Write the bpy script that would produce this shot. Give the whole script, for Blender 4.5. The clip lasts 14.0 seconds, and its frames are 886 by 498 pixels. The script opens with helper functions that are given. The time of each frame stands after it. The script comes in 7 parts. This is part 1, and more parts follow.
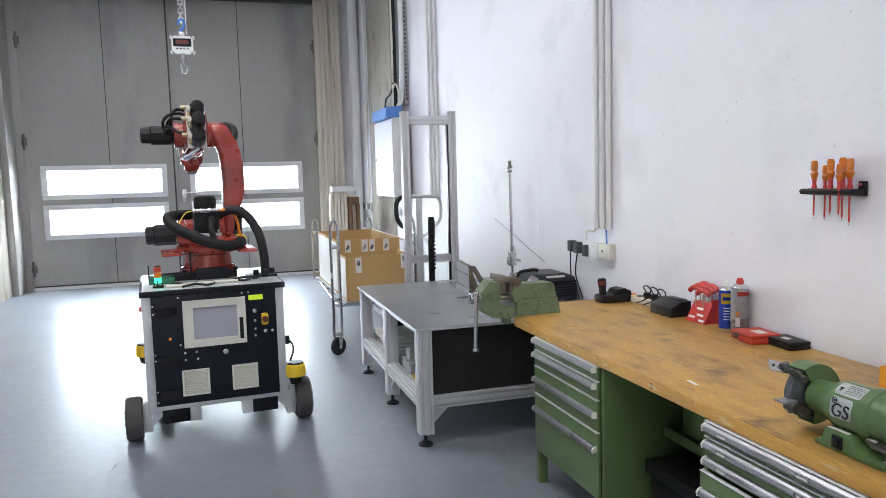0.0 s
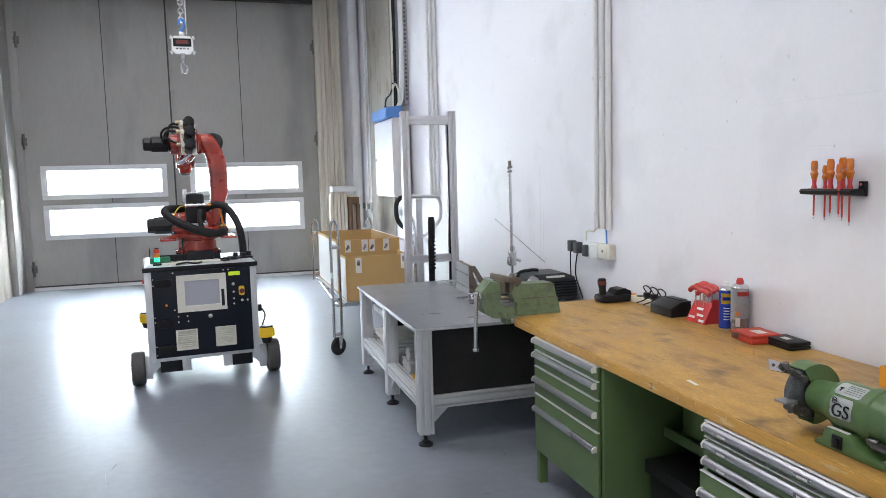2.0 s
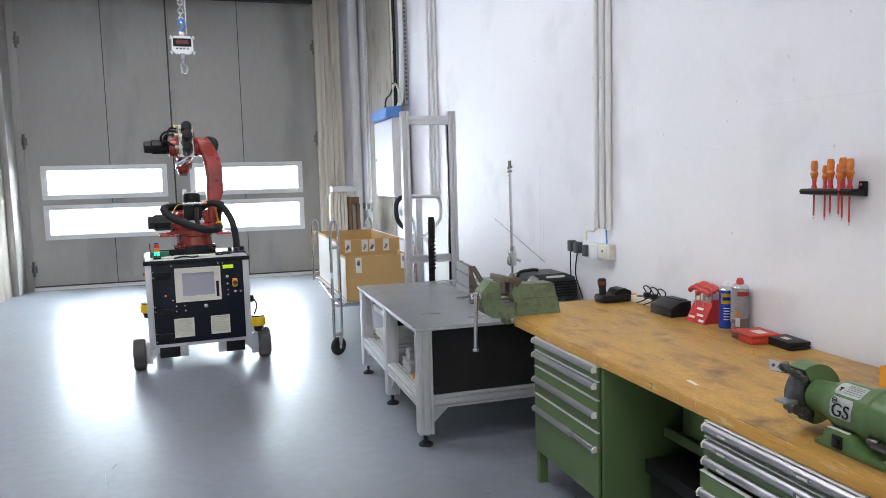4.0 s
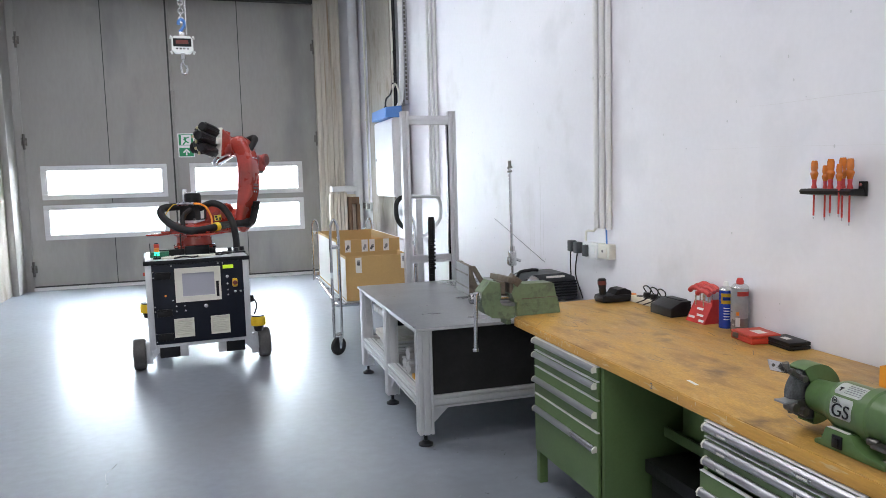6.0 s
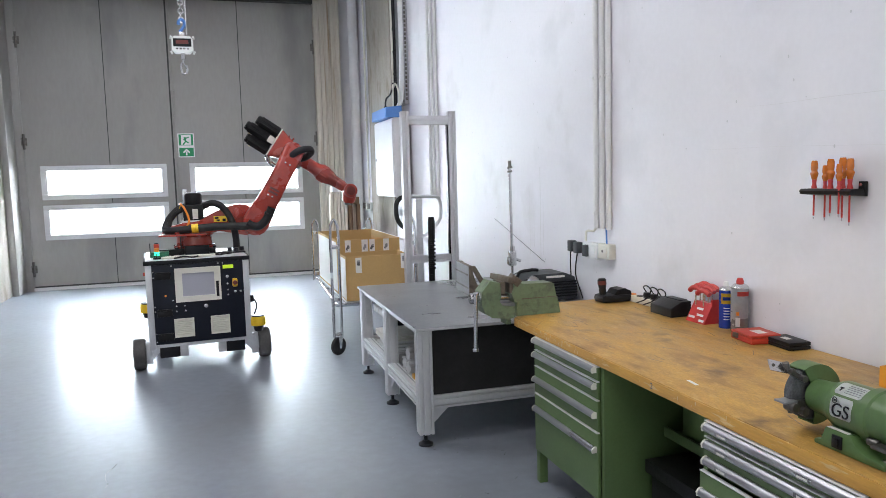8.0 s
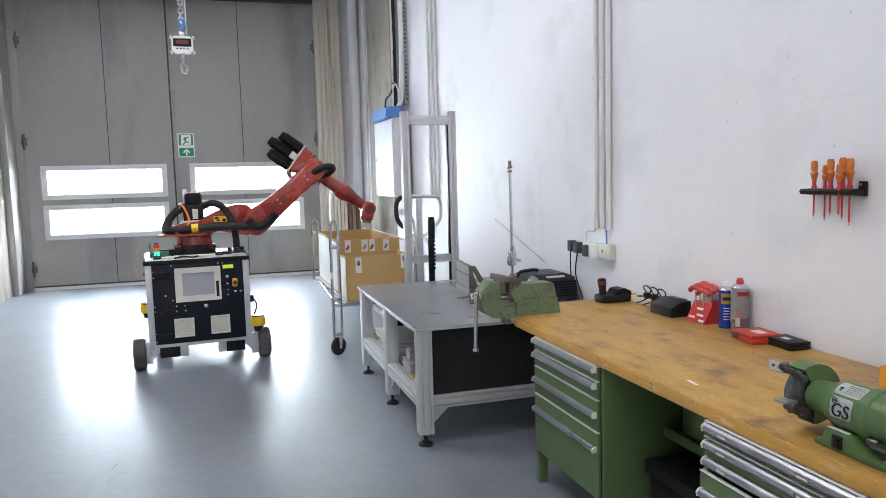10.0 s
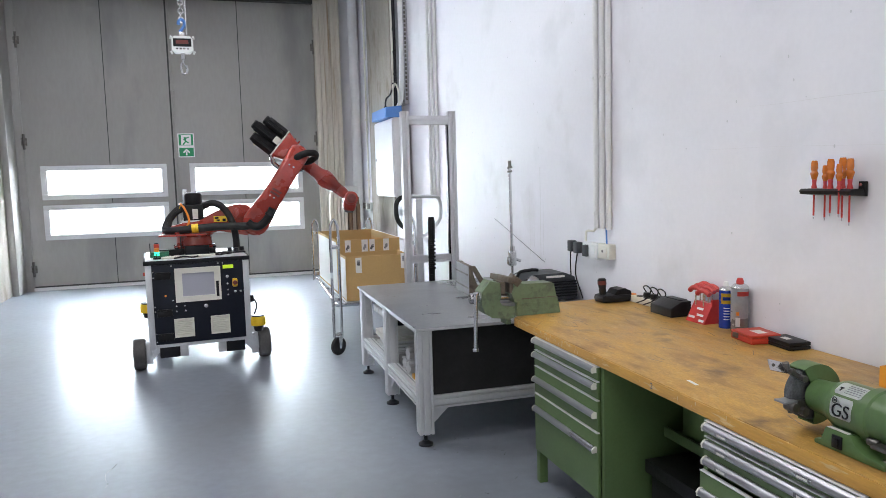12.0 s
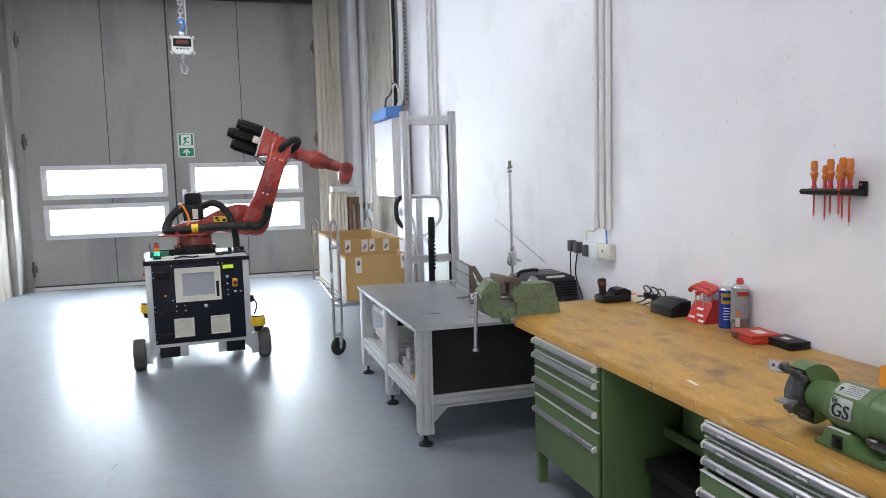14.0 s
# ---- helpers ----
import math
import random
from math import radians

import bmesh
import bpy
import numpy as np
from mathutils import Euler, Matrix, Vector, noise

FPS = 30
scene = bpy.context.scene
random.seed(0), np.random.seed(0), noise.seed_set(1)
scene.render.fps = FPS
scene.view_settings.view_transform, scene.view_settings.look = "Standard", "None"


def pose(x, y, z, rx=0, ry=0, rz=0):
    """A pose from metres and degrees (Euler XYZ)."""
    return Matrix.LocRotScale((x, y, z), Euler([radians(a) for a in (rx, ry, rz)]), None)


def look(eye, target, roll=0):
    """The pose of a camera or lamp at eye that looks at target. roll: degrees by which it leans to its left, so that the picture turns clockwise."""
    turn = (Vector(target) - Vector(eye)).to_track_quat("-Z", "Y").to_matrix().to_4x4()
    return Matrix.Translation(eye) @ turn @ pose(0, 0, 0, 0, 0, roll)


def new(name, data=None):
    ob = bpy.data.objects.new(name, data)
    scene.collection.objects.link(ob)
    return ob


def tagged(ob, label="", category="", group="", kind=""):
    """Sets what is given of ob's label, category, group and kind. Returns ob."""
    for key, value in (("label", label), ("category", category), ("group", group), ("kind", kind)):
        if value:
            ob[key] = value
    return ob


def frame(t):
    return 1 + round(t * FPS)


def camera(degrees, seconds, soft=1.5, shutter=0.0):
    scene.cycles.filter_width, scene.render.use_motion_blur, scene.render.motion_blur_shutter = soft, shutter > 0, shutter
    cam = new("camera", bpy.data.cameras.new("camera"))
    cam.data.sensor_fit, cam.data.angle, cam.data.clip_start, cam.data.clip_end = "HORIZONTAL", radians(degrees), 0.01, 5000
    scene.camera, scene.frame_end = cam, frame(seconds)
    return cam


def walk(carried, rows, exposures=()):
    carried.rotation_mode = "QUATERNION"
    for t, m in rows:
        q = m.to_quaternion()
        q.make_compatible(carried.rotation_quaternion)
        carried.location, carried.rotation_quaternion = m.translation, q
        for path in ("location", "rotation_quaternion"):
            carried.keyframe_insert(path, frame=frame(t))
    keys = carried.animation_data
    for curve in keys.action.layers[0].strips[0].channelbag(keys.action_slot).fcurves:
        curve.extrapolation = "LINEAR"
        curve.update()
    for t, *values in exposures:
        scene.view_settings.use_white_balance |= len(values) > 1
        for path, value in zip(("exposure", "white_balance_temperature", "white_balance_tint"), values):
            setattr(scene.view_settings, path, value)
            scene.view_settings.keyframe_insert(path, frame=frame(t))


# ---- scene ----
# ---- camera: stands still on a tripod ----
cam = camera(62.12, 14.0, soft=0.75)
EYE = look((-2.477, 0.0, 1.65), (-1.0258, 4.7593, 1.1565), -1.525)
walk(cam, [(0.0, EYE), (14.0, EYE)], exposures=[(0.0, 0.0), (14.0, 0.0)])

# ---- world and light ----
world = bpy.data.worlds.new("world")
scene.world = world
world.use_nodes = True
wn = world.node_tree.nodes
sky = wn.new("ShaderNodeTexSky")
sky.sky_type, sky.sun_disc = "NISHITA", False
sky.sun_elevation, sky.sun_rotation = radians(50), radians(200)
world.node_tree.links.new(sky.outputs[0], wn["Background"].inputs[0])
wn["Background"].inputs[1].default_value = 0.12


def skylight(name, x, y, z, sx, sy, power, rx=0, ry=0):
    """Sky light that comes in through an opening."""
    data = bpy.data.lights.new(name, "AREA")
    data.shape, data.size, data.size_y, data.energy = "RECTANGLE", sx, sy, power
    data.color = (1.0, 0.985, 0.985)
    ob = new(name, data)
    ob.matrix_world = pose(x, y, z, rx, ry, 0)
    return ob


ROOF_Z = 6.2
# the last opening, nearest the gate, is unseen and added to brighten it
ROOFLIGHTS = [(-3.6, -1.4, 3.0, 2.0), (-3.6, 2.6, 3.0, 2.0), (-3.6, 6.0, 3.0, 2.0), (-3.6, 10.3, 3.0, 2.0)]
for rx_, ry_, sx_, sy_ in ROOFLIGHTS:
    skylight("roof_sky", rx_, ry_, ROOF_Z + 0.2, sx_, sy_, 86 if ry_ < 0 else 28 if ry_ > 9 else 117)
# added fill light from behind the camera; no opening is known there
skylight("gate_sky", -4.0, -5.9, 2.6, 4.0, 3.6, 40, rx=90)


# ---- materials ----
def material(name, color, rough=0.5, metal=0.0, vary=0.12, scale=6.0, fine=60.0, bump=0.08, rvary=0.12, stretch=(1, 1, 1), dirt=None, dirt_scale=2.0, dirt_low=0.55, dirt_high=0.75, coat=0.0, per_object=0.0, wear=None, wear_scale=12.0, wear_low=0.6, wear_high=0.7):
    """A surface with variation at two scales, fine relief and, where dirt is given, patches of another colour."""
    m = bpy.data.materials.new(name)
    m.use_nodes = True
    nt = m.node_tree
    bsdf = nt.nodes["Principled BSDF"]
    coord = nt.nodes.new("ShaderNodeTexCoord")
    mapping = nt.nodes.new("ShaderNodeMapping")
    mapping.inputs["Scale"].default_value = stretch
    nt.links.new(coord.outputs["Object"], mapping.inputs[0])

    def noise_tex(sc, detail):
        n = nt.nodes.new("ShaderNodeTexNoise")
        n.inputs["Scale"].default_value, n.inputs["Detail"].default_value = sc, detail
        nt.links.new(mapping.outputs[0], n.inputs["Vector"])
        return n.outputs[0]

    big, small = noise_tex(scale, 5), noise_tex(fine, 3)
    both = nt.nodes.new("ShaderNodeMath")
    both.operation = "ADD"
    nt.links.new(big, both.inputs[0])
    nt.links.new(small, both.inputs[1])
    rng = nt.nodes.new("ShaderNodeMapRange")
    rng.inputs[1].default_value, rng.inputs[2].default_value = 0.6, 1.4
    rng.inputs[3].default_value, rng.inputs[4].default_value = 1 - vary, 1 + vary
    nt.links.new(both.outputs[0], rng.inputs[0])
    value = rng.outputs[0]
    if per_object:
        info = nt.nodes.new("ShaderNodeObjectInfo")
        r2 = nt.nodes.new("ShaderNodeMapRange")
        r2.inputs[3].default_value, r2.inputs[4].default_value = 1 - per_object, 1 + per_object
        nt.links.new(info.outputs["Random"], r2.inputs[0])
        mul = nt.nodes.new("ShaderNodeMath")
        mul.operation = "MULTIPLY"
        nt.links.new(value, mul.inputs[0])
        nt.links.new(r2.outputs[0], mul.inputs[1])
        value = mul.outputs[0]
    tint = nt.nodes.new("ShaderNodeVectorMath")
    tint.operation = "SCALE"
    tint.inputs[0].default_value = color
    nt.links.new(value, tint.inputs["Scale"])
    out = tint.outputs[0]
    if dirt:
        d = noise_tex(dirt_scale, 8)
        ramp = nt.nodes.new("ShaderNodeMapRange")
        ramp.inputs[1].default_value, ramp.inputs[2].default_value = dirt_low, dirt_high
        nt.links.new(d, ramp.inputs[0])
        mix = nt.nodes.new("ShaderNodeMix")
        mix.data_type = "RGBA"
        nt.links.new(ramp.outputs[0], mix.inputs["Factor"])
        nt.links.new(out, mix.inputs[6])
        mix.inputs[7].default_value = (*dirt, 1)
        out = mix.outputs[2]
    if wear:
        d = noise_tex(wear_scale, 10)
        ramp = nt.nodes.new("ShaderNodeMapRange")
        ramp.inputs[1].default_value, ramp.inputs[2].default_value = wear_low, wear_high
        nt.links.new(d, ramp.inputs[0])
        mix = nt.nodes.new("ShaderNodeMix")
        mix.data_type = "RGBA"
        nt.links.new(ramp.outputs[0], mix.inputs["Factor"])
        nt.links.new(out, mix.inputs[6])
        mix.inputs[7].default_value = (*wear, 1)
        out = mix.outputs[2]
    nt.links.new(out, bsdf.inputs["Base Color"])
    rr = nt.nodes.new("ShaderNodeMapRange")
    rr.inputs[1].default_value, rr.inputs[2].default_value = 0.3, 0.7
    rr.inputs[3].default_value, rr.inputs[4].default_value = max(rough - rvary * rough, 0.02), min(rough + rvary * rough, 1)
    nt.links.new(big, rr.inputs[0])
    nt.links.new(rr.outputs[0], bsdf.inputs["Roughness"])
    bsdf.inputs["Metallic"].default_value = metal
    bsdf.inputs["Coat Weight"].default_value = coat
    if bump:
        b = nt.nodes.new("ShaderNodeBump")
        b.inputs["Strength"].default_value, b.inputs["Distance"].default_value = bump, 0.01
        nt.links.new(small, b.inputs["Height"])
        nt.links.new(b.outputs[0], bsdf.inputs["Normal"])
    return m


def glow(name, color, strength):
    m = bpy.data.materials.new(name)
    m.use_nodes = True
    b = m.node_tree.nodes["Principled BSDF"]
    b.inputs["Base Color"].default_value = (*color, 1)
    b.inputs["Emission Color"].default_value = (*color, 1)
    b.inputs["Emission Strength"].default_value = strength
    return m


M_FLOOR = material("sealed_concrete", (0.192, 0.212, 0.250), 0.40, vary=0.15, scale=0.9, fine=14, bump=0.008, rvary=0.07, dirt=(0.155, 0.16, 0.17), dirt_scale=0.7, dirt_low=0.5, dirt_high=0.8)
M_FLOOR.node_tree.nodes["Principled BSDF"].inputs["Specular IOR Level"].default_value = 1.0
M_FLOOR.node_tree.nodes["Principled BSDF"].inputs["Coat Weight"].default_value = 0.5
M_FLOOR.node_tree.nodes["Principled BSDF"].inputs["Coat Roughness"].default_value = 0.27
M_WALL = material("white_wall", (0.78, 0.77, 0.80), 0.75, vary=0.025, scale=0.8, fine=30, bump=0.06, dirt=(0.60, 0.60, 0.62), dirt_scale=1.6, dirt_low=0.56, dirt_high=0.9)
M_CONC = material("raw_concrete", (0.34, 0.31, 0.27), 0.85, vary=0.22, scale=3, fine=40, bump=0.25, stretch=(2, 2, 1.0), dirt=(0.20, 0.16, 0.115), dirt_scale=2.5)
M_JAMB = material("weathered_jamb", (0.60, 0.55, 0.47), 0.8, vary=0.18, scale=3, fine=50, bump=0.2, stretch=(9, 9, 0.25), dirt=(0.30, 0.20, 0.10), dirt_scale=1.6, dirt_low=0.55, dirt_high=0.72)
M_CEIL = material("ceiling_paint", (0.6, 0.6, 0.6), 0.8)
M_DOOR = material("grey_door_paint", (0.35, 0.335, 0.315), 0.42, vary=0.06, scale=1.5, fine=25, bump=0.02, stretch=(1, 1, 0.3), dirt=(0.22, 0.215, 0.21), dirt_scale=1.2)
M_DOORSEAM = material("dark_seam", (0.05, 0.05, 0.05), 0.7)
M_WHITE = material("white_frame", (0.74, 0.74, 0.74), 0.45, vary=0.05)
M_PANE = bpy.data.materials.new("window_glass")
M_PANE.use_nodes = True
M_PANE.node_tree.nodes["Principled BSDF"].inputs["Transmission Weight"].default_value = 1.0
M_PANE.node_tree.nodes["Principled BSDF"].inputs["Roughness"].default_value = 0.0
M_PANE.node_tree.nodes["Principled BSDF"].inputs["IOR"].default_value = 1.05
M_DAY = glow("bright_day", (0.81, 0.915, 1.0), 126.0)
M_ALU = material("aluminium_profile", (0.66, 0.66, 0.67), 0.38, 0.45, vary=0.06, fine=90, bump=0.02, stretch=(1, 1, 0.2))
M_STEEL = material("bright_steel", (0.62, 0.62, 0.63), 0.25, 1.0, vary=0.1, bump=0.02)
M_DARKSTEEL = material("dark_steel", (0.18, 0.17, 0.16), 0.4, 0.9, vary=0.25, dirt=(0.08, 0.05, 0.03), dirt_scale=12)
M_RUST = material("rusty_cast_iron", (0.155, 0.125, 0.095), 0.6, 0.3, vary=0.3, scale=14, bump=0.15, dirt=(0.07, 0.045, 0.03), dirt_scale=12)
M_GROUND = material("ground_steel", (0.30, 0.30, 0.31), 0.50, 0.6, vary=0.15, scale=8, bump=0.02)
M_PLATE = material("steel_table_plate", (0.36, 0.37, 0.375), 0.31, 0.75, vary=0.14, scale=2.5, fine=60, bump=0.02, stretch=(1.0, 1.6, 1), dirt=(0.315, 0.32, 0.32), dirt_scale=1.8, rvary=0.2)
M_BLACK = material("black_paint", (0.008, 0.009, 0.012), 0.4, vary=0.2, bump=0.03)
M_PANEL = material("black_panel", (0.010, 0.010, 0.010), 0.9, vary=0.3, bump=0.0)
M_RUBBER = material("black_rubber", (0.014, 0.014, 0.015), 0.55, vary=0.25, bump=0.12, dirt=(0.035, 0.034, 0.032), dirt_scale=5)
M_PLASTIC = material("black_plastic", (0.010, 0.010, 0.011), 0.40, vary=0.2, bump=0.06)
M_ADAPTER = material("dark_grey_plastic", (0.035, 0.04, 0.045), 0.45, vary=0.15, bump=0.04)
M_NAVY = material("midnight_panel", (0.006, 0.008, 0.016), 0.38, vary=0.2, bump=0.02)
M_SILVER = material("silver_frame", (0.62, 0.63, 0.64), 0.4, 0.5, vary=0.06, bump=0.02)
M_TOPMETAL = material("bright_top_plate", (0.80, 0.82, 0.84), 0.34, 0.6, vary=0.08, bump=0.01)
M_TOPWHITE = material("light_top_plate", (0.82, 0.83, 0.84), 0.30, 0.0, vary=0.05, bump=0.01)
for m_ in (M_BLACK, M_RUBBER, M_PLASTIC, M_NAVY):
    m_.node_tree.nodes["Principled BSDF"].inputs["Specular IOR Level"].default_value = 0.25
M_RED = material("robot_red", (0.34, 0.038, 0.024), 0.27, coat=0.25, vary=0.14, scale=5, bump=0.04, dirt=(0.17, 0.03, 0.025), dirt_scale=3)
M_DARKRED = material("dark_red_paint", (0.13, 0.02, 0.016), 0.4, vary=0.2, bump=0.03)
M_BRASS = material("worn_brass", (0.55, 0.48, 0.30), 0.35, 0.8, vary=0.2, bump=0.04)
M_CHROME = material("reflection_chrome", (0.80, 0.80, 0.82), 0.12, 1.0, vary=0.06, bump=0.01)
M_GREEN = material("machine_green", (0.095, 0.155, 0.055), 0.42, vary=0.1, scale=4, bump=0.03, dirt=(0.06, 0.095, 0.04), dirt_scale=3, dirt_low=0.6, dirt_high=0.85)
M_VISE = material("vise_green", (0.15, 0.205, 0.115), 0.42, wear=(0.09, 0.105, 0.07), wear_scale=22, wear_low=0.56, wear_high=0.74, vary=0.15, scale=10, bump=0.12, dirt=(0.10, 0.12, 0.08), dirt_scale=14, dirt_low=0.58, dirt_high=0.7)
M_GRIND = material("grinder_green", (0.085, 0.155, 0.05), 0.35, vary=0.1, scale=12, bump=0.04, dirt=(0.06, 0.09, 0.045), dirt_scale=15, dirt_low=0.6, dirt_high=0.75)
M_WOOD = material("worn_beech", (0.49, 0.275, 0.056), 0.40, wear=(0.56, 0.355, 0.115), wear_scale=13, wear_low=0.58, wear_high=0.76, vary=0.30, scale=9, fine=75, bump=0.10, stretch=(2.4, 0.8, 2), dirt=(0.20, 0.105, 0.034), dirt_scale=4.5, dirt_low=0.49, dirt_high=0.74)


def stained(m, spots, color, grain=11, most=0.85):
    """Stains of their own shape at fixed places (x, y, z, radius, threshold) of a surface."""
    nt = m.node_tree
    bsdf = nt.nodes["Principled BSDF"]
    coord = nt.nodes.new("ShaderNodeTexCoord")
    rough = nt.nodes.new("ShaderNodeTexNoise")
    rough.inputs["Scale"].default_value, rough.inputs["Detail"].default_value = grain, 7
    nt.links.new(coord.outputs["Object"], rough.inputs["Vector"])
    for x, y, z, r, low in spots:
        d = nt.nodes.new("ShaderNodeVectorMath")
        d.operation = "DISTANCE"
        d.inputs[1].default_value = (x, y, z)
        nt.links.new(coord.outputs["Object"], d.inputs[0])
        near = nt.nodes.new("ShaderNodeMapRange")
        near.inputs[1].default_value, near.inputs[2].default_value = 0.0, r
        near.inputs[3].default_value, near.inputs[4].default_value = 0.42, -0.25
        nt.links.new(d.outputs["Value"], near.inputs[0])
        both = nt.nodes.new("ShaderNodeMath")
        both.operation = "ADD"
        nt.links.new(near.outputs[0], both.inputs[0])
        nt.links.new(rough.outputs[0], both.inputs[1])
        mask = nt.nodes.new("ShaderNodeMapRange")
        mask.inputs[1].default_value, mask.inputs[2].default_value = low, low + 0.28
        mask.inputs[4].default_value = most
        nt.links.new(both.outputs[0], mask.inputs[0])
        mix = nt.nodes.new("ShaderNodeMix")
        mix.data_type = "RGBA"
        nt.links.new(mask.outputs[0], mix.inputs["Factor"])
        nt.links.new(bsdf.inputs["Base Color"].links[0].from_socket, mix.inputs[6])
        mix.inputs[7].default_value = (*color, 1)
        nt.links.new(mix.outputs[2], bsdf.inputs["Base Color"])


stained(M_WOOD, ((-0.85, 1.87, 0.85, 0.26, 0.70), (-0.74, 1.74, 0.85, 0.22, 0.70), (-0.62, 2.40, 0.85, 0.50, 0.80), (-0.45, 3.05, 0.85, 0.70, 0.84), (-0.28, 2.2, 0.85, 0.5, 0.82), (-0.75, 3.3, 0.85, 0.4, 0.84)), (0.115, 0.060, 0.024))
stained(M_WALL, ((0, 6.4, 1.6, 0.9, 0.72), (0, 5.7, 1.35, 0.7, 0.72), (0, 5.0, 2.1, 0.8, 0.76), (0, 3.6, 1.1, 0.9, 0.76), (0, 7.6, 2.6, 1.1, 0.76)), (0.60, 0.58, 0.58), grain=3.5, most=0.5)
M_WOODEDGE = material("beech_edge", (0.54, 0.29, 0.055), 0.5, wear=(0.60, 0.42, 0.20), wear_scale=22, wear_low=0.60, wear_high=0.66, vary=0.18, scale=6, fine=50, bump=0.12, stretch=(1, 0.4, 3), dirt=(0.30, 0.15, 0.05), dirt_scale=4, dirt_low=0.55, dirt_high=0.75)
M_NICK = material("torn_beech", (0.62, 0.46, 0.25), 0.7, vary=0.15)
M_BROWNWOOD = material("brown_wood", (0.20, 0.115, 0.06), 0.65, vary=0.2, stretch=(4, 4, 0.4), bump=0.1)
M_CARD = material("cardboard", (0.50, 0.32, 0.125), 0.8, vary=0.07, scale=5, fine=80, bump=0.06)
M_TAPE = material("pale_label", (0.72, 0.70, 0.66), 0.5, vary=0.08, scale=30)
M_YELLOW = material("signal_yellow", (0.80, 0.52, 0.02), 0.4, vary=0.08)
M_LIME = glow("lime_display", (0.55, 0.75, 0.03), 0.35)
M_CREAM = material("cream_plastic", (0.72, 0.70, 0.62), 0.45, vary=0.04, bump=0.02)
M_SCREEN = material("blank_screen", (0.42, 0.42, 0.47), 0.18, vary=0.03, bump=0.0)
M_ORANGE = material("orange_cable", (0.85, 0.26, 0.02), 0.45)
M_AMBER = material("amber_handle", (0.56, 0.15, 0.010), 0.22, vary=0.1, coat=0.4)
M_REDPL = material("red_plastic", (0.52, 0.030, 0.024), 0.35, vary=0.08, coat=0.2)
M_REDCASE = material("orange_red_case", (0.46, 0.036, 0.014), 0.45, vary=0.1)
M_BLUE = material("blue_paint", (0.08, 0.22, 0.55), 0.5, vary=0.08)
M_CANBLUE = material("blue_can", (0.02, 0.06, 0.42), 0.25, 0.3)
M_CANGREY = material("grey_can", (0.30, 0.30, 0.31), 0.28, 0.6, vary=0.12)
M_GREENSIGN = material("sign_green", (0.02, 0.30, 0.12), 0.4)
M_PCB = material("circuit_green", (0.02, 0.16, 0.09), 0.5, vary=0.3, fine=120)
M_SIGNWHITE = material("sign_white", (0.8, 0.82, 0.8), 0.4, vary=0.02)
M_PALEWOOD = material("pale_wood", (0.70, 0.62, 0.50), 0.7, vary=0.15, stretch=(4, 4, 0.4), bump=0.1)
M_LAMPGREEN = glow("lamp_green", (0.05, 0.9, 0.45), 1.2)
M_LAMPRED = material("lamp_red", (0.55, 0.05, 0.02), 0.3)
M_LAMPAMBER = material("lamp_amber", (0.75, 0.25, 0.02), 0.3)
M_BIN = material("bin_orange", (0.72, 0.30, 0.02), 0.45, vary=0.08)
M_MARK = material("wall_marks", (0.60, 0.60, 0.61), 0.85)
M_DRIP = material("drip_marks", (0.70, 0.69, 0.70), 0.8, vary=0.1, scale=9)
M_GRIP = material("grip_aluminium", (0.42, 0.42, 0.44), 0.30, 0.9, vary=0.08, stretch=(1, 0.2, 1), bump=0.02)
M_WHEEL = material("grey_tyre", (0.075, 0.072, 0.07), 0.8, vary=0.2, bump=0.1)
M_CONDUIT = material("conduit_grey", (0.78, 0.78, 0.77), 0.45, vary=0.05, bump=0.02)
M_STONE = material("grinding_stone", (0.09, 0.095, 0.10), 0.9, vary=0.3, fine=150, bump=0.3)


# ---- mesh helpers ----
def box(bm, x0, x1, y0, y1, z0, z1, bevel=0.0, m=None):
    r = bmesh.ops.create_cube(bm, size=1.0)
    vs = r["verts"]
    t = Matrix.Translation(((x0 + x1) / 2, (y0 + y1) / 2, (z0 + z1) / 2)) @ Matrix.Diagonal((abs(x1 - x0), abs(y1 - y0), abs(z1 - z0), 1))
    bmesh.ops.transform(bm, matrix=t, verts=vs)
    if bevel:
        es = list({e for v in vs for e in v.link_edges})
        r = bmesh.ops.bevel(bm, geom=es, offset=bevel, segments=2, profile=0.6, affect="EDGES")
        vs = list({v for f in r["faces"] for v in f.verts} | {v for v in vs if v.is_valid})
    if m is not None:
        bmesh.ops.transform(bm, matrix=m, verts=vs)
    return bm


def cyl(bm, a, b, r, r2=None, seg=20, bevel=0.0):
    a, b = Vector(a), Vector(b)
    d = b - a
    res = bmesh.ops.create_cone(bm, cap_ends=True, segments=seg, radius1=r, radius2=r if r2 is None else r2, depth=d.length)
    vs = res["verts"]
    if bevel:
        caps = [e for e in {e for v in vs for e in v.link_edges} if any(len(f.verts) > 4 for f in e.link_faces)]
        r_ = bmesh.ops.bevel(bm, geom=caps, offset=bevel, segments=2, profile=0.6, affect="EDGES")
        vs = list({v for f in r_["faces"] for v in f.verts} | {v for v in vs if v.is_valid})
    m = Matrix.Translation((a + b) / 2) @ d.to_track_quat("Z", "Y").to_matrix().to_4x4()
    bmesh.ops.transform(bm, matrix=m, verts=vs)
    return bm


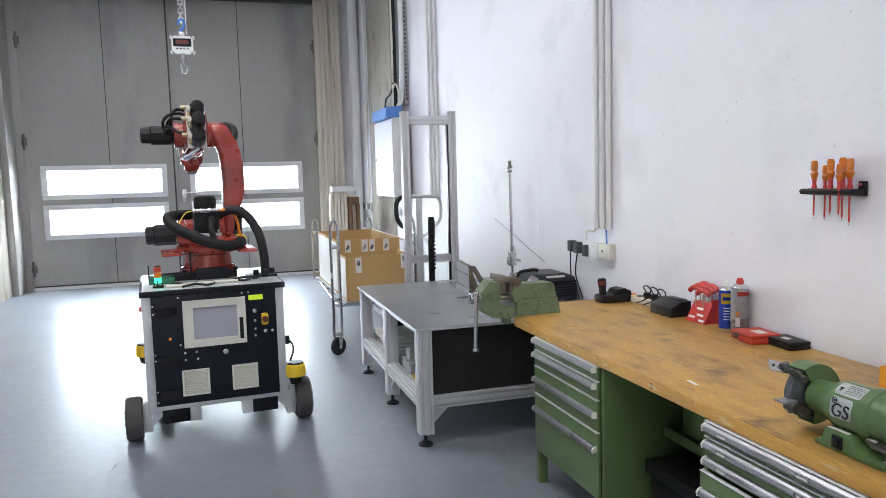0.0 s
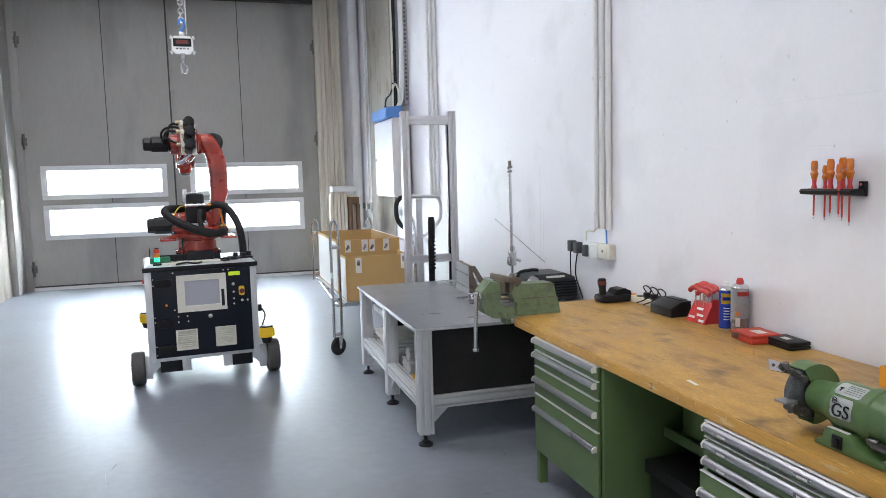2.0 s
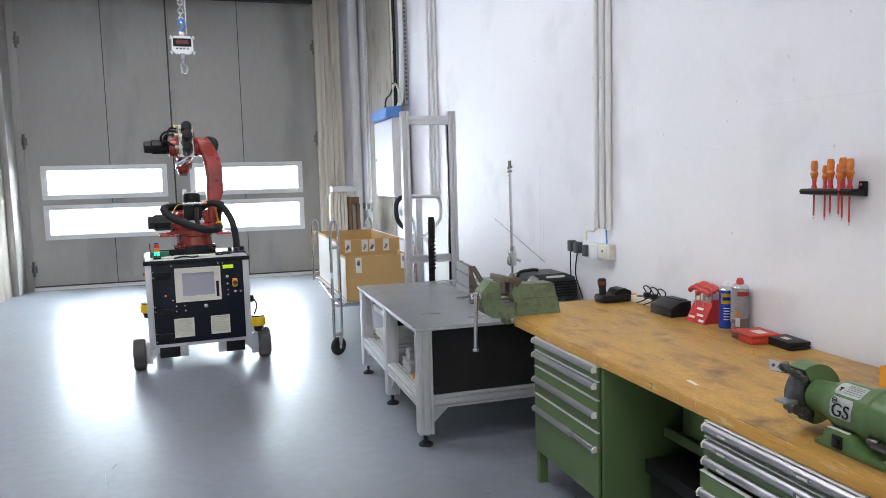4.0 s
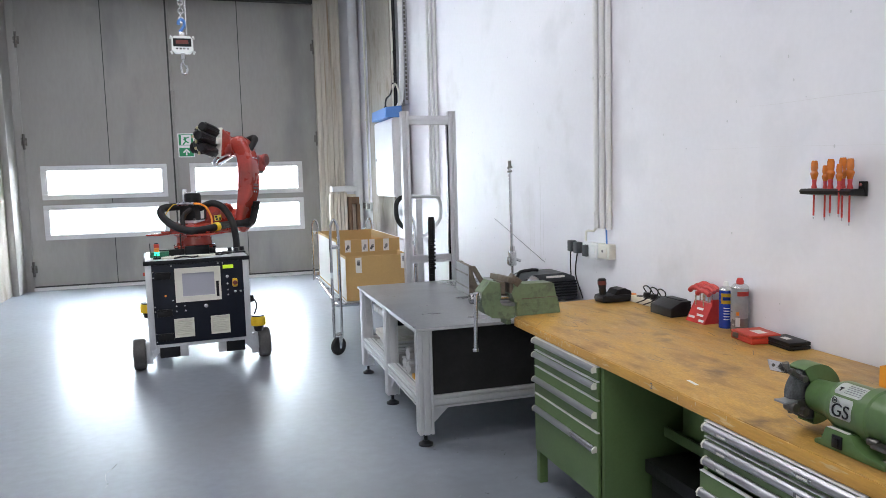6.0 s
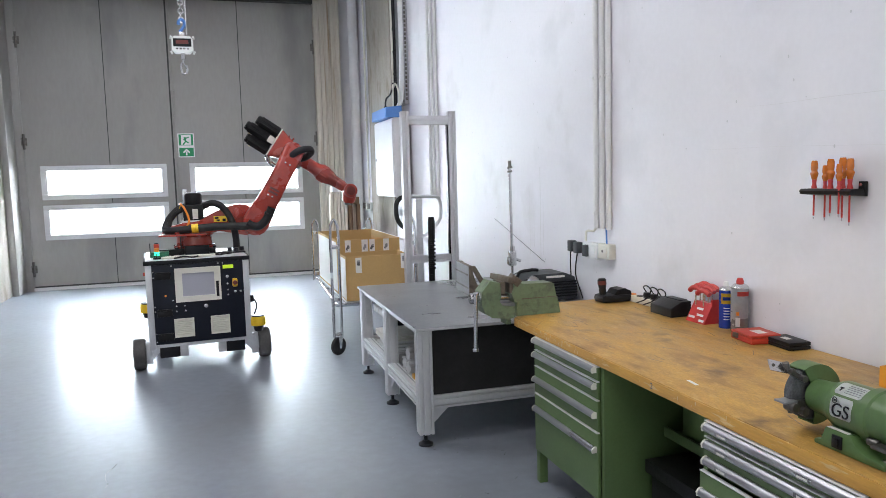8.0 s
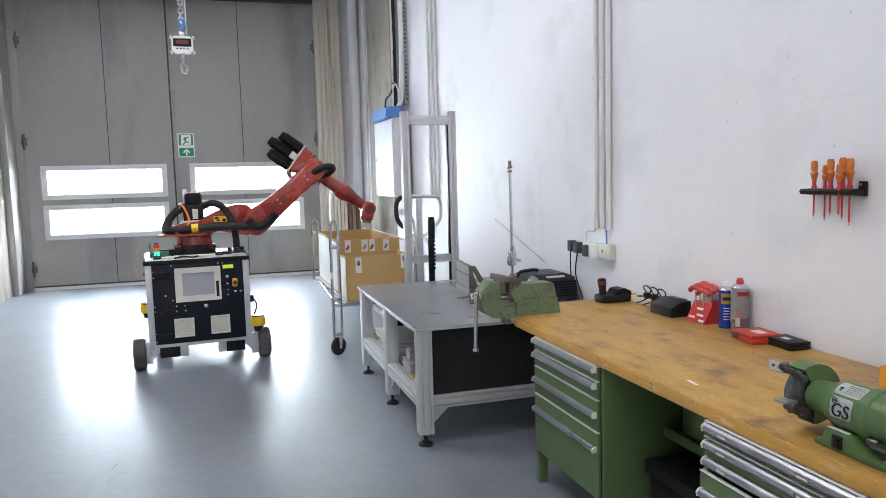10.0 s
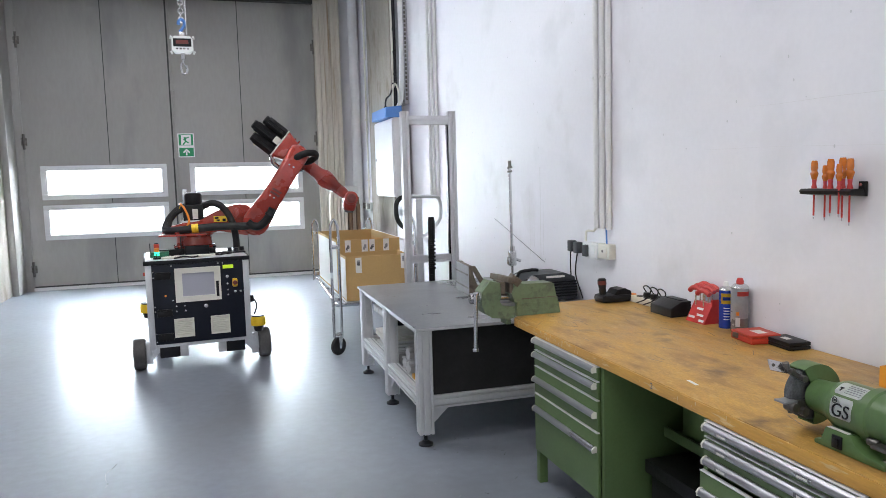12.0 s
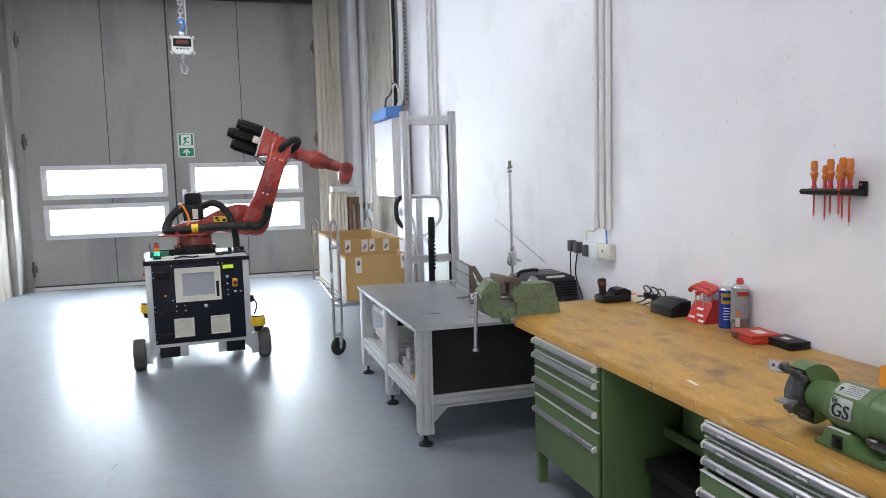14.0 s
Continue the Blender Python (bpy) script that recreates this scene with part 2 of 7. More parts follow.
def lathe(bm, profile, origin=(0, 0, 0), axis=(0, 0, 1), seg=24):
    """Turned shape: profile is rows of (radius, height) along the axis."""
    m = Matrix.Translation(origin) @ Vector(axis).to_track_quat("Z", "Y").to_matrix().to_4x4()
    rings = []
    for r, h in profile:
        rings.append([bm.verts.new(m @ Vector((r * math.cos(2 * math.pi * k / seg), r * math.sin(2 * math.pi * k / seg), h))) for k in range(seg)])
    for p, q in zip(rings, rings[1:]):
        for k in range(seg):
            bm.faces.new((p[k], p[(k + 1) % seg], q[(k + 1) % seg], q[k]))
    bm.faces.new(list(reversed(rings[0])))
    bm.faces.new(rings[-1])
    return bm


def tube(bm, points, r, seg=10, closed=False, steps=6):
    """A round bar or hose through the points, rounded by a spline."""
    pts = [Vector(p) for p in points]
    n = len(pts)
    path = []
    spans = n if closed else n - 1
    for i in range(spans):
        if closed:
            p0, p1, p2, p3 = pts[i - 1], pts[i], pts[(i + 1) % n], pts[(i + 2) % n]
        else:
            p0, p1, p2, p3 = pts[max(i - 1, 0)], pts[i], pts[i + 1], pts[min(i + 2, n - 1)]
        for k in range(steps):
            t = k / steps
            path.append(0.5 * ((2 * p1) + (p2 - p0) * t + (2 * p0 - 5 * p1 + 4 * p2 - p3) * t * t + (3 * p1 - p0 - 3 * p2 + p3) * t ** 3))
    if not closed:
        path.append(pts[-1])
    rings, up = [], None
    for i, p in enumerate(path):
        a = path[i - 1] if (i > 0 or closed) else p
        b = path[(i + 1) % len(path)] if (i < len(path) - 1 or closed) else p
        d = (b - a).normalized()
        if up is None:
            up = d.orthogonal().normalized()
        up = (up - d * up.dot(d)).normalized()
        side = d.cross(up)
        rings.append([bm.verts.new(p + r * (math.cos(2 * math.pi * k / seg) * up + math.sin(2 * math.pi * k / seg) * side)) for k in range(seg)])
    pairs = list(zip(rings, rings[1:])) + ([(rings[-1], rings[0])] if closed else [])
    for p, q in pairs:
        for k in range(seg):
            bm.faces.new((p[k], p[(k + 1) % seg], q[(k + 1) % seg], q[k]))
    if not closed:
        bm.faces.new(list(reversed(rings[0])))
        bm.faces.new(rings[-1])
    return bm


def prism(bm, outline, y0, y1, m=None):
    """An outline in x and z, extruded along y."""
    lo = [bm.verts.new((x, y0, z)) for x, z in outline]
    hi = [bm.verts.new((x, y1, z)) for x, z in outline]
    k = len(outline)
    bm.faces.new(lo)
    bm.faces.new(list(reversed(hi)))
    for i in range(k):
        bm.faces.new((lo[i], hi[i], hi[(i + 1) % k], lo[(i + 1) % k]))
    if m is not None:
        bmesh.ops.transform(bm, matrix=m, verts=lo + hi)
    return bm


def loft(bm, sections, m=None):
    """A cast shape along x: sections of (x, half height, side y0, side y1, corner radius)."""
    rings = []
    for x, w, y0, y1, r in sections:
        r = min(r, w * 0.98, (y1 - y0) * 0.49)
        ring = []
        for cy, cz, a0 in ((y1 - r, w - r, 0), (y0 + r, w - r, 90), (y0 + r, r - w, 180), (y1 - r, r - w, 270)):
            for k in range(5):
                a = radians(a0 + 22.5 * k)
                ring.append(bm.verts.new((x, cy + r * math.cos(a), cz + r * math.sin(a))))
        rings.append(ring)
    n = len(rings[0])
    for p, q in zip(rings, rings[1:]):
        for k in range(n):
            bm.faces.new((p[k], p[(k + 1) % n], q[(k + 1) % n], q[k]))
    bm.faces.new(list(reversed(rings[0])))
    bm.faces.new(rings[-1])
    if m is not None:
        bmesh.ops.transform(bm, matrix=m, verts=[v for ring in rings for v in ring])
    return bm


def B():
    return bmesh.new()


def mesh(name, bm, mat, smooth=True):
    bmesh.ops.recalc_face_normals(bm, faces=bm.faces)
    me = bpy.data.meshes.new(name)
    bm.to_mesh(me)
    bm.free()
    me.materials.append(mat)
    if smooth:
        for p in me.polygons:
            p.use_smooth = True
        me.set_sharp_from_angle(angle=radians(35))
    return me


def part(name, bm, mat, parent, label=""):
    ob = new(name, mesh(name, bm, mat))
    ob.parent = parent
    return tagged(ob, label)


def thing(name, label, category, m=None, group="", kind=""):
    ob = new(name)
    if m is not None:
        ob.matrix_basis = m
    return tagged(ob, label, category, group, kind)


def solid(name, bm, mat, label, category, m=None, group="", kind=""):
    ob = new(name, mesh(name, bm, mat))
    if m is not None:
        ob.matrix_basis = m
    return tagged(ob, label, category, group, kind)


def structure(name, bm, mat, label="", category=""):
    return tagged(new(name, mesh(name, bm, mat)), label, category, kind="structure")


def letters(text, size, mat, parent, m, name="lettering", depth=0.0008):
    cu = bpy.data.curves.new(name, "FONT")
    cu.body, cu.size, cu.extrude, cu.align_x, cu.align_y = text, size, depth, "CENTER", "CENTER"
    tmp = bpy.data.objects.new(name, cu)
    scene.collection.objects.link(tmp)
    me = bpy.data.meshes.new_from_object(tmp.evaluated_get(bpy.context.evaluated_depsgraph_get()))
    bpy.data.objects.remove(tmp)
    me.materials.clear()
    me.materials.append(mat)
    ob = new(name, me)
    ob.parent = parent
    ob.matrix_basis = m
    return ob


# ---- the hall ----
structure("floor", box(B(), -9, 0.3, -6.3, 13.4, -0.2, 0), M_FLOOR, "smooth grey sealed concrete floor with a soft shine", "floor")
structure("ground", box(B(), -60, 60, 13.4, 120, -0.25, -0.05), M_CONC, "pale concrete yard outside the door", "ground")
structure("wall_right", box(B(), 0, 0.3, -6.3, 13.25, 0, ROOF_Z), M_WALL, "white painted concrete wall with scuffs", "wall")
structure("wall_left", box(B(), -9.3, -9, -6.3, 13.25, 0, ROOF_Z), M_WALL, "white painted wall", "wall")
# rear wall out of view; its opening is added around the fill light
bm = box(B(), -9, -6.2, -6.3, -6.0, 0, ROOF_Z)
box(bm, -1.8, 0, -6.3, -6.0, 0, ROOF_Z)
box(bm, -6.2, -1.8, -6.3, -6.0, 4.6, ROOF_Z)
structure("wall_back", bm, M_WALL, "unseen white rear wall with an added opening for fill light", "wall")
DX0, DX1, DY, DZ = -5.31, -0.745, 12.95, 4.66
bm = box(B(), -9, DX0 - 0.55, DY, DY + 0.3, 0, ROOF_Z)
box(bm, DX1 + 0.42, 0, DY, DY + 0.3, 0, ROOF_Z)
box(bm, DX0 - 0.55, DX1 + 0.42, DY, DY + 0.3, DZ + 0.08, ROOF_Z)
structure("wall_front", bm, M_WALL, "white wall round the hall gate", "wall")
bm = B()
xs = [-9.0] + [v for r in sorted(ROOFLIGHTS)[:1] for v in (r[0] - r[2] / 2, r[0] + r[2] / 2)] + [0.3]
ys = [-6.3] + [v for r in ROOFLIGHTS for v in (r[1] - r[3] / 2, r[1] + r[3] / 2)] + [13.25]
box(bm, xs[0], xs[1], ys[0], ys[-1], ROOF_Z, ROOF_Z + 0.15)
box(bm, xs[2], xs[3], ys[0], ys[-1], ROOF_Z, ROOF_Z + 0.15)
for k in range(0, len(ys), 2):
    box(bm, xs[1], xs[2], ys[k], ys[k + 1], ROOF_Z, ROOF_Z + 0.15)
structure("ceiling", bm, M_CEIL, "plain pale ceiling with rooflight openings", "ceiling")

# concrete jambs beside the gate
bm = B()
for k in range(5):
    box(bm, DX1 - 0.012 + k * 0.087, DX1 + 0.071 + k * 0.087, DY - 0.16 - 0.012 * (k % 2), DY + 0.3, 0, DZ + 0.5, 0.004)
structure("trim_jamb_right", bm, M_JAMB, "weathered board-marked concrete door jamb", "jamb")
bm = B()
box(bm, DX0 - 0.55, DX0 - 0.2, 11.75, DY + 0.3, 0, DZ + 0.5, 0.01)
structure("trim_jamb_left", bm, M_CONC, "weathered concrete pillar beside the gate", "pillar")
bm = box(B(), DX0 - 0.2, DX0 - 0.10, DY - 0.5, DY - 0.02, 0, DZ + 0.5, 0.02)
box(bm, DX0 - 0.2, DX0 + 0.012, DY - 0.02, DY + 0.3, 0, DZ + 0.5, 0.004)
structure("trim_post_left", bm, M_DOOR, "pale grey steel gate post", "post")
bm = box(B(), -0.03, 0.0, 10.35, 11.95, 0, ROOF_Z, 0.006)
structure("trim_pier", bm, M_CONC, "raw grey concrete pier in the wall", "pier")
bm = box(B(), DX0 - 0.2, DX1 + 0.42, DY - 0.12, DY + 0.3, DZ - 0.045, DZ + 0.08)
structure("trim_lintel", bm, M_DOORSEAM, "dark steel lintel rail over the gate", "lintel")
# out of view: added to keep roof light off the gate's top
bm = box(B(), DX0 - 0.2, DX1 + 0.42, DY - 1.0, DY - 0.125, DZ + 0.06, DZ + 0.5, 0.01)
structure("trim_header", bm, M_DOORSEAM, "unseen dark beam added to shade the top of the gate", "beam")


# ---- folding gate: four leaves, each pair with two strip windows ----
def gate():
    g = thing("door_1", "tall grey folding steel hall gate, closed", "door", kind="structure")
    T = 0.06
    W = [(-5.075, -3.255), (-2.86, -1.055)]
    rows = [(0.815, 1.335), (1.45, 1.955)]
    edges = [DX0, -4.085, -3.115, -2.0, DX1]
    for i in range(4):
        x0, x1 = edges[i] + 0.006, edges[i + 1] - 0.006
        wx0, wx1 = W[i // 2]
        if i % 2 == 0:
            hole = (wx0, x1)
        else:
            hole = (x0, wx1)
        bm = B()
        box(bm, x0, x1, DY, DY + T, 0.05, rows[0][0])
        box(bm, x0, x1, DY, DY + T, rows[0][1], rows[1][0])
        box(bm, x0, x1, DY, DY + T, rows[1][1], DZ - 0.02)
        for z0, z1 in rows:
            if hole[0] > x0 + 0.01:
                box(bm, x0, hole[0], DY, DY + T, z0, z1)
            if hole[1] < x1 - 0.01:
                box(bm, hole[1], x1, DY, DY + T, z0, z1)
        leaf = part("leaf", bm, M_DOOR, g)
        seam = B()
        box(seam, edges[i + 1] - 0.0062, edges[i + 1] + 0.0062, DY + 0.001, DY + T - 0.01, rows[1][1] - 0.03, DZ - 0.02)
        box(seam, edges[i + 1] - 0.0062, edges[i + 1] + 0.0062, DY + 0.001, DY + T - 0.01, 0.05, rows[0][0] + 0.03)
        box(seam, edges[i + 1] - 0.0062, edges[i + 1] + 0.0062, DY + 0.001, DY + T - 0.01, rows[0][1] - 0.03, rows[1][0] + 0.03)
        if i in (1,):
            box(seam, edges[i + 1] - 0.012, edges[i + 1] + 0.012, DY - 0.003, DY + T - 0.01, 0.05, DZ - 0.02)
        if i < 3:
            part("gasket", seam, M_DOORSEAM, leaf, "black rubber gasket")
    for (x0, x1) in W:
        for (z0, z1) in rows:
            bm = B()
            f = 0.065
            box(bm, x0 - 0.02, x1 + 0.02, DY - 0.02, DY + T, z1 - f, z1 + 0.015, 0.006)
            box(bm, x0 - 0.02, x1 + 0.02, DY - 0.02, DY + T, z0 - 0.015, z0 + f, 0.006)
            box(bm, x0 - 0.02, x0 + f, DY - 0.019, DY + T, z0 + f, z1 - f)
            box(bm, x1 - f, x1 + 0.02, DY - 0.019, DY + T, z0 + f, z1 - f)
            fr = part("window_frame", bm, M_WHITE, g, "pale grey window frame")
            pane = part("pane", box(B(), x0 + f, x1 - f, DY + 0.02, DY + 0.03, z0 + f, z1 - f), M_PANE, fr, "clear window pane")
            pane.visible_shadow = False
    bm = box(B(), DX0, DX1, DY - 0.035, DY + T + 0.01, 0.003, 0.05, 0.006)
    part("bottom_seal", bm, M_WHITE, g, "pale aluminium bottom rail")
    part("rubber_lip", box(B(), DX0 + 0.01, DX1 - 0.01, DY - 0.012, DY - 0.001, 0.052, 0.075, 0.002), M_DOORSEAM, g, "black rubber lip")
    # rods and hinges on the leaves
    for x in (-3.075, ):
        bm = cyl(B(), (x, DY - 0.04, 0.2), (x, DY - 0.04, DZ - 0.1), 0.014, seg=10)
        for z in (0.9, 2.1, 3.2):
            box(bm, x - 0.03, x + 0.03, DY - 0.055, DY, z - 0.05, z + 0.05, 0.006)
        part("lock_rod", bm, M_DOOR, g, "grey vertical lock rod")
    bm = cyl(B(), (-2.98, DY - 0.07, 1.48), (-2.78, DY - 0.07, 1.48), 0.013, seg=10)
    cyl(bm, (-2.98, DY - 0.07, 1.48), (-2.98, DY, 1.48), 0.013, seg=10)
    box(bm, -3.02, -2.94, DY - 0.02, DY, 1.33, 1.55, 0.005)
    part("door_handle", bm, M_STEEL, g, "steel lever handle")
    for x, s in ((DX0 + 0.02, 1), (DX1 - 0.02, -1)):
        for z in (0.35, 2.35, 3.9):
            bm = cyl(B(), (x, DY - 0.03, z - 0.12), (x, DY - 0.03, z + 0.12), 0.02, seg=10)
            box(bm, x - 0.045, x + 0.045, DY - 0.02, DY, z - 0.06, z + 0.06, 0.005)
            part("hinge", bm, M_DARKSTEEL, g, "dark gate hinge")
    return g


gate()
bm = box(B(), -9, 4, 15.2, 15.25, -0.05, 8)
structure("backdrop", bm, M_DAY, "overbright daylight outside the gate", "backdrop")

# cracks and specks on the right wall, scuffs on the floor
bm = tube(B(), [(-0.001, 3.0, 1.945), (-0.001, 2.83, 1.938), (-0.001, 2.52, 1.938), (-0.001, 2.24, 1.933), (-0.001, 2.0, 1.935)], 0.0010, seg=6)
tube(bm, [(-0.001, 3.34, 1.750), (-0.001, 3.0, 1.747), (-0.001, 2.72, 1.742), (-0.001, 2.45, 1.733), (-0.001, 2.23, 1.726)], 0.0006, seg=6)
structure("trim_crack", bm, M_DRIP, "fine cracks in the wall paint", "crack")
bm = B()
for y, z0, z1, w in ((5.62, 0.98, 1.52, 0.010), (5.54, 1.05, 1.40, 0.006), (5.41, 0.95, 1.70, 0.012), (5.36, 1.0, 1.45, 0.007)):
    box(bm, -0.0006, 0.0, y, y + w, z0, z1)
structure("trim_drips", bm, M_DRIP, "faint grey drip marks down the wall", "drip marks")
bm = B()
rnd = random.Random(11)
for k in range(90):
    y, z, r = rnd.uniform(2.0, 7.5), rnd.uniform(0.9, 3.4), rnd.uniform(0.0015, 0.005)
    bmesh.ops.create_cone(bm, cap_ends=True, segments=7, radius1=r, radius2=r * 0.8, depth=0.0016, matrix=Matrix.Translation((-0.0008, y, z)) @ pose(0, 0, 0, 0, 90, 0) @ Matrix.Diagonal((rnd.uniform(0.5, 2.0), 1, 1, 1)))
tagged(structure("trim_specks", bm, M_MARK, "small chips and specks on the wall", "specks"), kind="stuff")
bm = B()
for k in range(60):
    x, y, a, ln = rnd.uniform(-1.5, -0.6), rnd.uniform(3.2, 4.6), rnd.gauss(25, 40), rnd.uniform(0.002, 0.02)
    box(bm, -ln, ln, -0.0011, 0.0011, 0.0002, 0.0007, 0, pose(x, y, 0, 0, 0, a))
structure("floor_crack", tube(B(), [(-3.131, 4.613, 0.0004), (-3.142, 4.554, 0.0004), (-3.167, 4.484, 0.0004), (-3.164, 4.399, 0.0004), (-3.140, 4.324, 0.0004), (-3.144, 4.262, 0.0004)], 0.0016, seg=6), M_CANGREY, "short wavy hairline crack in the floor", "crack")
tagged(structure("floor_scuffs", bm, M_CANGREY, "pale scuff marks on the floor", "scuffs"), kind="stuff")


# ---- mobile robot: wheeled cabinet with an articulated arm ----
YAW = 4.3
BASE = Vector((0.0, 0.6, 1.0))  # foot of the arm in the cabinet's space
SHOULDER = (0.575, 0.253)
UPPER, FORE = 0.765, 0.69


def robot_cabinet():
    r = thing("mobile_robot", "black wheeled robot cabinet with a red articulated arm", "robot")
    bm = B()
    for x in (-0.452, 0.370):
        for y in (0.0, 0.83):
            box(bm, x, x + 0.06, y, y + 0.06, 0.2, 0.940, 0.006)
    for y in (0.004, 0.834):
        box(bm, -0.392, 0.370, y, y + 0.052, 0.2, 0.228, 0.004)
    for x in (-0.448, 0.374):
        box(bm, x, x + 0.052, 0.06, 0.83, 0.2, 0.228, 0.004)
    part("corner_frame", bm, M_SILVER, r, "silver aluminium corner frame")
    bm = box(B(), -0.435, 0.413, 0.02, 0.875, 0.23, 0.94)
    part("body", bm, M_NAVY, r)
    bm = box(B(), -0.398, 0.376, -0.012, 0.012, 0.232, 0.939, 0.003)
    front = part("front_panel", bm, M_NAVY, r, "black front panel with screws")
    for z in (0.88, 0.83, 0.57, 0.53, 0.33, 0.26):
        part("screw", cyl(B(), (-0.388, -0.010, z), (-0.388, -0.017, z), 0.006, seg=10), M_STEEL, front)
    for x, z in ((-0.235, 0.925), (0.16, 0.925), (0.20, 0.925), (-0.235, 0.62), (-0.21, 0.565), (-0.14, 0.565), (-0.21, 0.52), (-0.135, 0.52)):
        part("screw", cyl(B(), (x, -0.010, z), (x, -0.018, z), 0.007, seg=10), M_STEEL, front)
    for x, z, q in ((0.235, 0.80, 0.014), (0.235, 0.735, 0.009), (0.235, 0.68, 0.008), (0.235, 0.635, 0.008), (0.30, 0.66, 0.012), (0.345, 0.66, 0.010), (0.04, 0.55, 0.018)):
        part("button", cyl(B(), (x, -0.010, z), (x, -0.025, z), q, seg=14, bevel=0.002), M_STEEL, front, "small steel button")
    for z in (0.86, 0.53, 0.315):
        bm = box(B(), -0.372, -0.245, -0.026, -0.012, z - 0.05, z + 0.012, 0.004)
        box(bm, -0.367, -0.25, -0.034, -0.02, z + 0.002, z + 0.016, 0.003)
        part("grip", bm, M_PLASTIC, front, "black recessed grip")
    part("indicator", cyl(B(), (-0.295, -0.013, 0.665), (-0.295, -0.02, 0.665), 0.009, seg=12), M_ORANGE, front, "small orange indicator")
    # operator screen
    bm = B()
    x0, x1, z0, z1 = -0.212, 0.176, 0.60, 0.90
    for q in ((x0, x1, z1 - 0.045, z1), (x0, x1, z0, z0 + 0.05), (x0, x0 + 0.062, z0 + 0.05, z1 - 0.045), (x1 - 0.055, x1, z0 + 0.05, z1 - 0.045)):
        box(bm, q[0], q[1], -0.042, -0.010, q[2], q[3])
    scr = part("operator_panel", bm, M_CREAM, front, "cream plastic touch screen surround")
    part("display", box(B(), x0 + 0.055, x1 - 0.05, -0.034, -0.02, z0 + 0.045, z1 - 0.04), M_SCREEN, scr, "pale blank screen")
    part("badge", box(B(), x1 - 0.042, x1 - 0.018, -0.0445, -0.041, z0 + 0.03, z0 + 0.17, 0.001), M_PLASTIC, scr, "narrow dark marking strip")
    # vents
    for x0, x1, z0, z1 in ((-0.237, -0.069, 0.284, 0.452), (0.073, 0.238, 0.288, 0.452)):
        bm = B()
        e = 0.012
        box(bm, x0, x1, -0.026, -0.01, z1 - e, z1, 0.002)
        box(bm, x0, x1, -0.026, -0.01, z0, z0 + e, 0.002)
        box(bm, x0, x0 + e, -0.0255, -0.01, z0 + e, z1 - e)
        box(bm, x1 - e, x1, -0.0255, -0.01, z0 + e, z1 - e)
        box(bm, x0 + e, x1 - e, -0.0135, -0.0105, z0 + e, z1 - e)
        v = part("vent", bm, M_CREAM, front, "cream plastic vent frame")
        n = 9
        for k in range(n):
            z = z0 + e + (k + 0.5) * (z1 - z0 - 2 * e) / n
            bm = box(B(), x0 + e, x1 - e, -0.007, 0.007, -0.0015, 0.0015, 0, pose(0, -0.018, z, 38))
            part("slat", bm, M_CREAM, v)
    # emergency stop and display
    bm = box(B(), 0.276, 0.322, -0.03, -0.01, 0.702, 0.780, 0.016)
    es = part("stop_plate", bm, M_YELLOW, front, "yellow emergency stop plate")
    bm = cyl(B(), (0.299, -0.03, 0.742), (0.299, -0.055, 0.742), 0.02, seg=18, bevel=0.004)
    part("stop_button", bm, M_DARKRED, es, "red mushroom button")
    part("status_display", box(B(), 0.20, 0.292, -0.022, -0.01, 0.873, 0.905, 0.003), M_LIME, front, "lime green lit display")
    # top plate
    bm = box(B(), -0.445, 0.425, 0.0, 0.895, 0.970, 0.980, 0.003)
    part("top_plate", bm, M_TOPMETAL, r, "bright metal top plate")
    part("top_band", box(B(), -0.462, 0.440, -0.018, 0.912, 0.940, 0.9765, 0.003), M_BLACK, r, "black rim below the top plate")
    # undercarriage
    for s in (-1, 1):
        bm = B()
        box(bm, s * 0.43, s * 0.492, 0.07, 0.17, 0.05, 0.24, 0.006)
        box(bm, s * 0.40, s * 0.45, 0.02, 0.24, 0.18, 0.235, 0.006)
        prism(bm, [(s * 0.43, 0.205), (s * 0.43, 0.09), (s * 0.36, 0.16), (s * 0.30, 0.205)], 0.06, 0.12)
        part("wheel_bracket", bm, M_SILVER, r, "silver wheel bracket")
        part("rear_post", box(B(), s * 0.26, s * 0.30, 0.70, 0.80, 0.08, 0.24, 0.006), M_SILVER, r, "silver rear post")
        part("hanger_plate", box(B(), s * 0.13, s * 0.2, 0.03, 0.12, 0.10, 0.205, 0.006), M_SILVER, r, "silver hanger plate")
    for s in (-1, 1):
        part("drive_unit", box(B(), s * 0.18, s * 0.37, 0.05, 0.35, 0.095, 0.2, 0.01), M_BLACK, r, "black drive unit")
    part("floor_pan", box(B(), -0.24, 0.24, 0.4, 0.8, 0.13, 0.21, 0.01), M_BLACK, r, "black floor pan")
    wheels = []
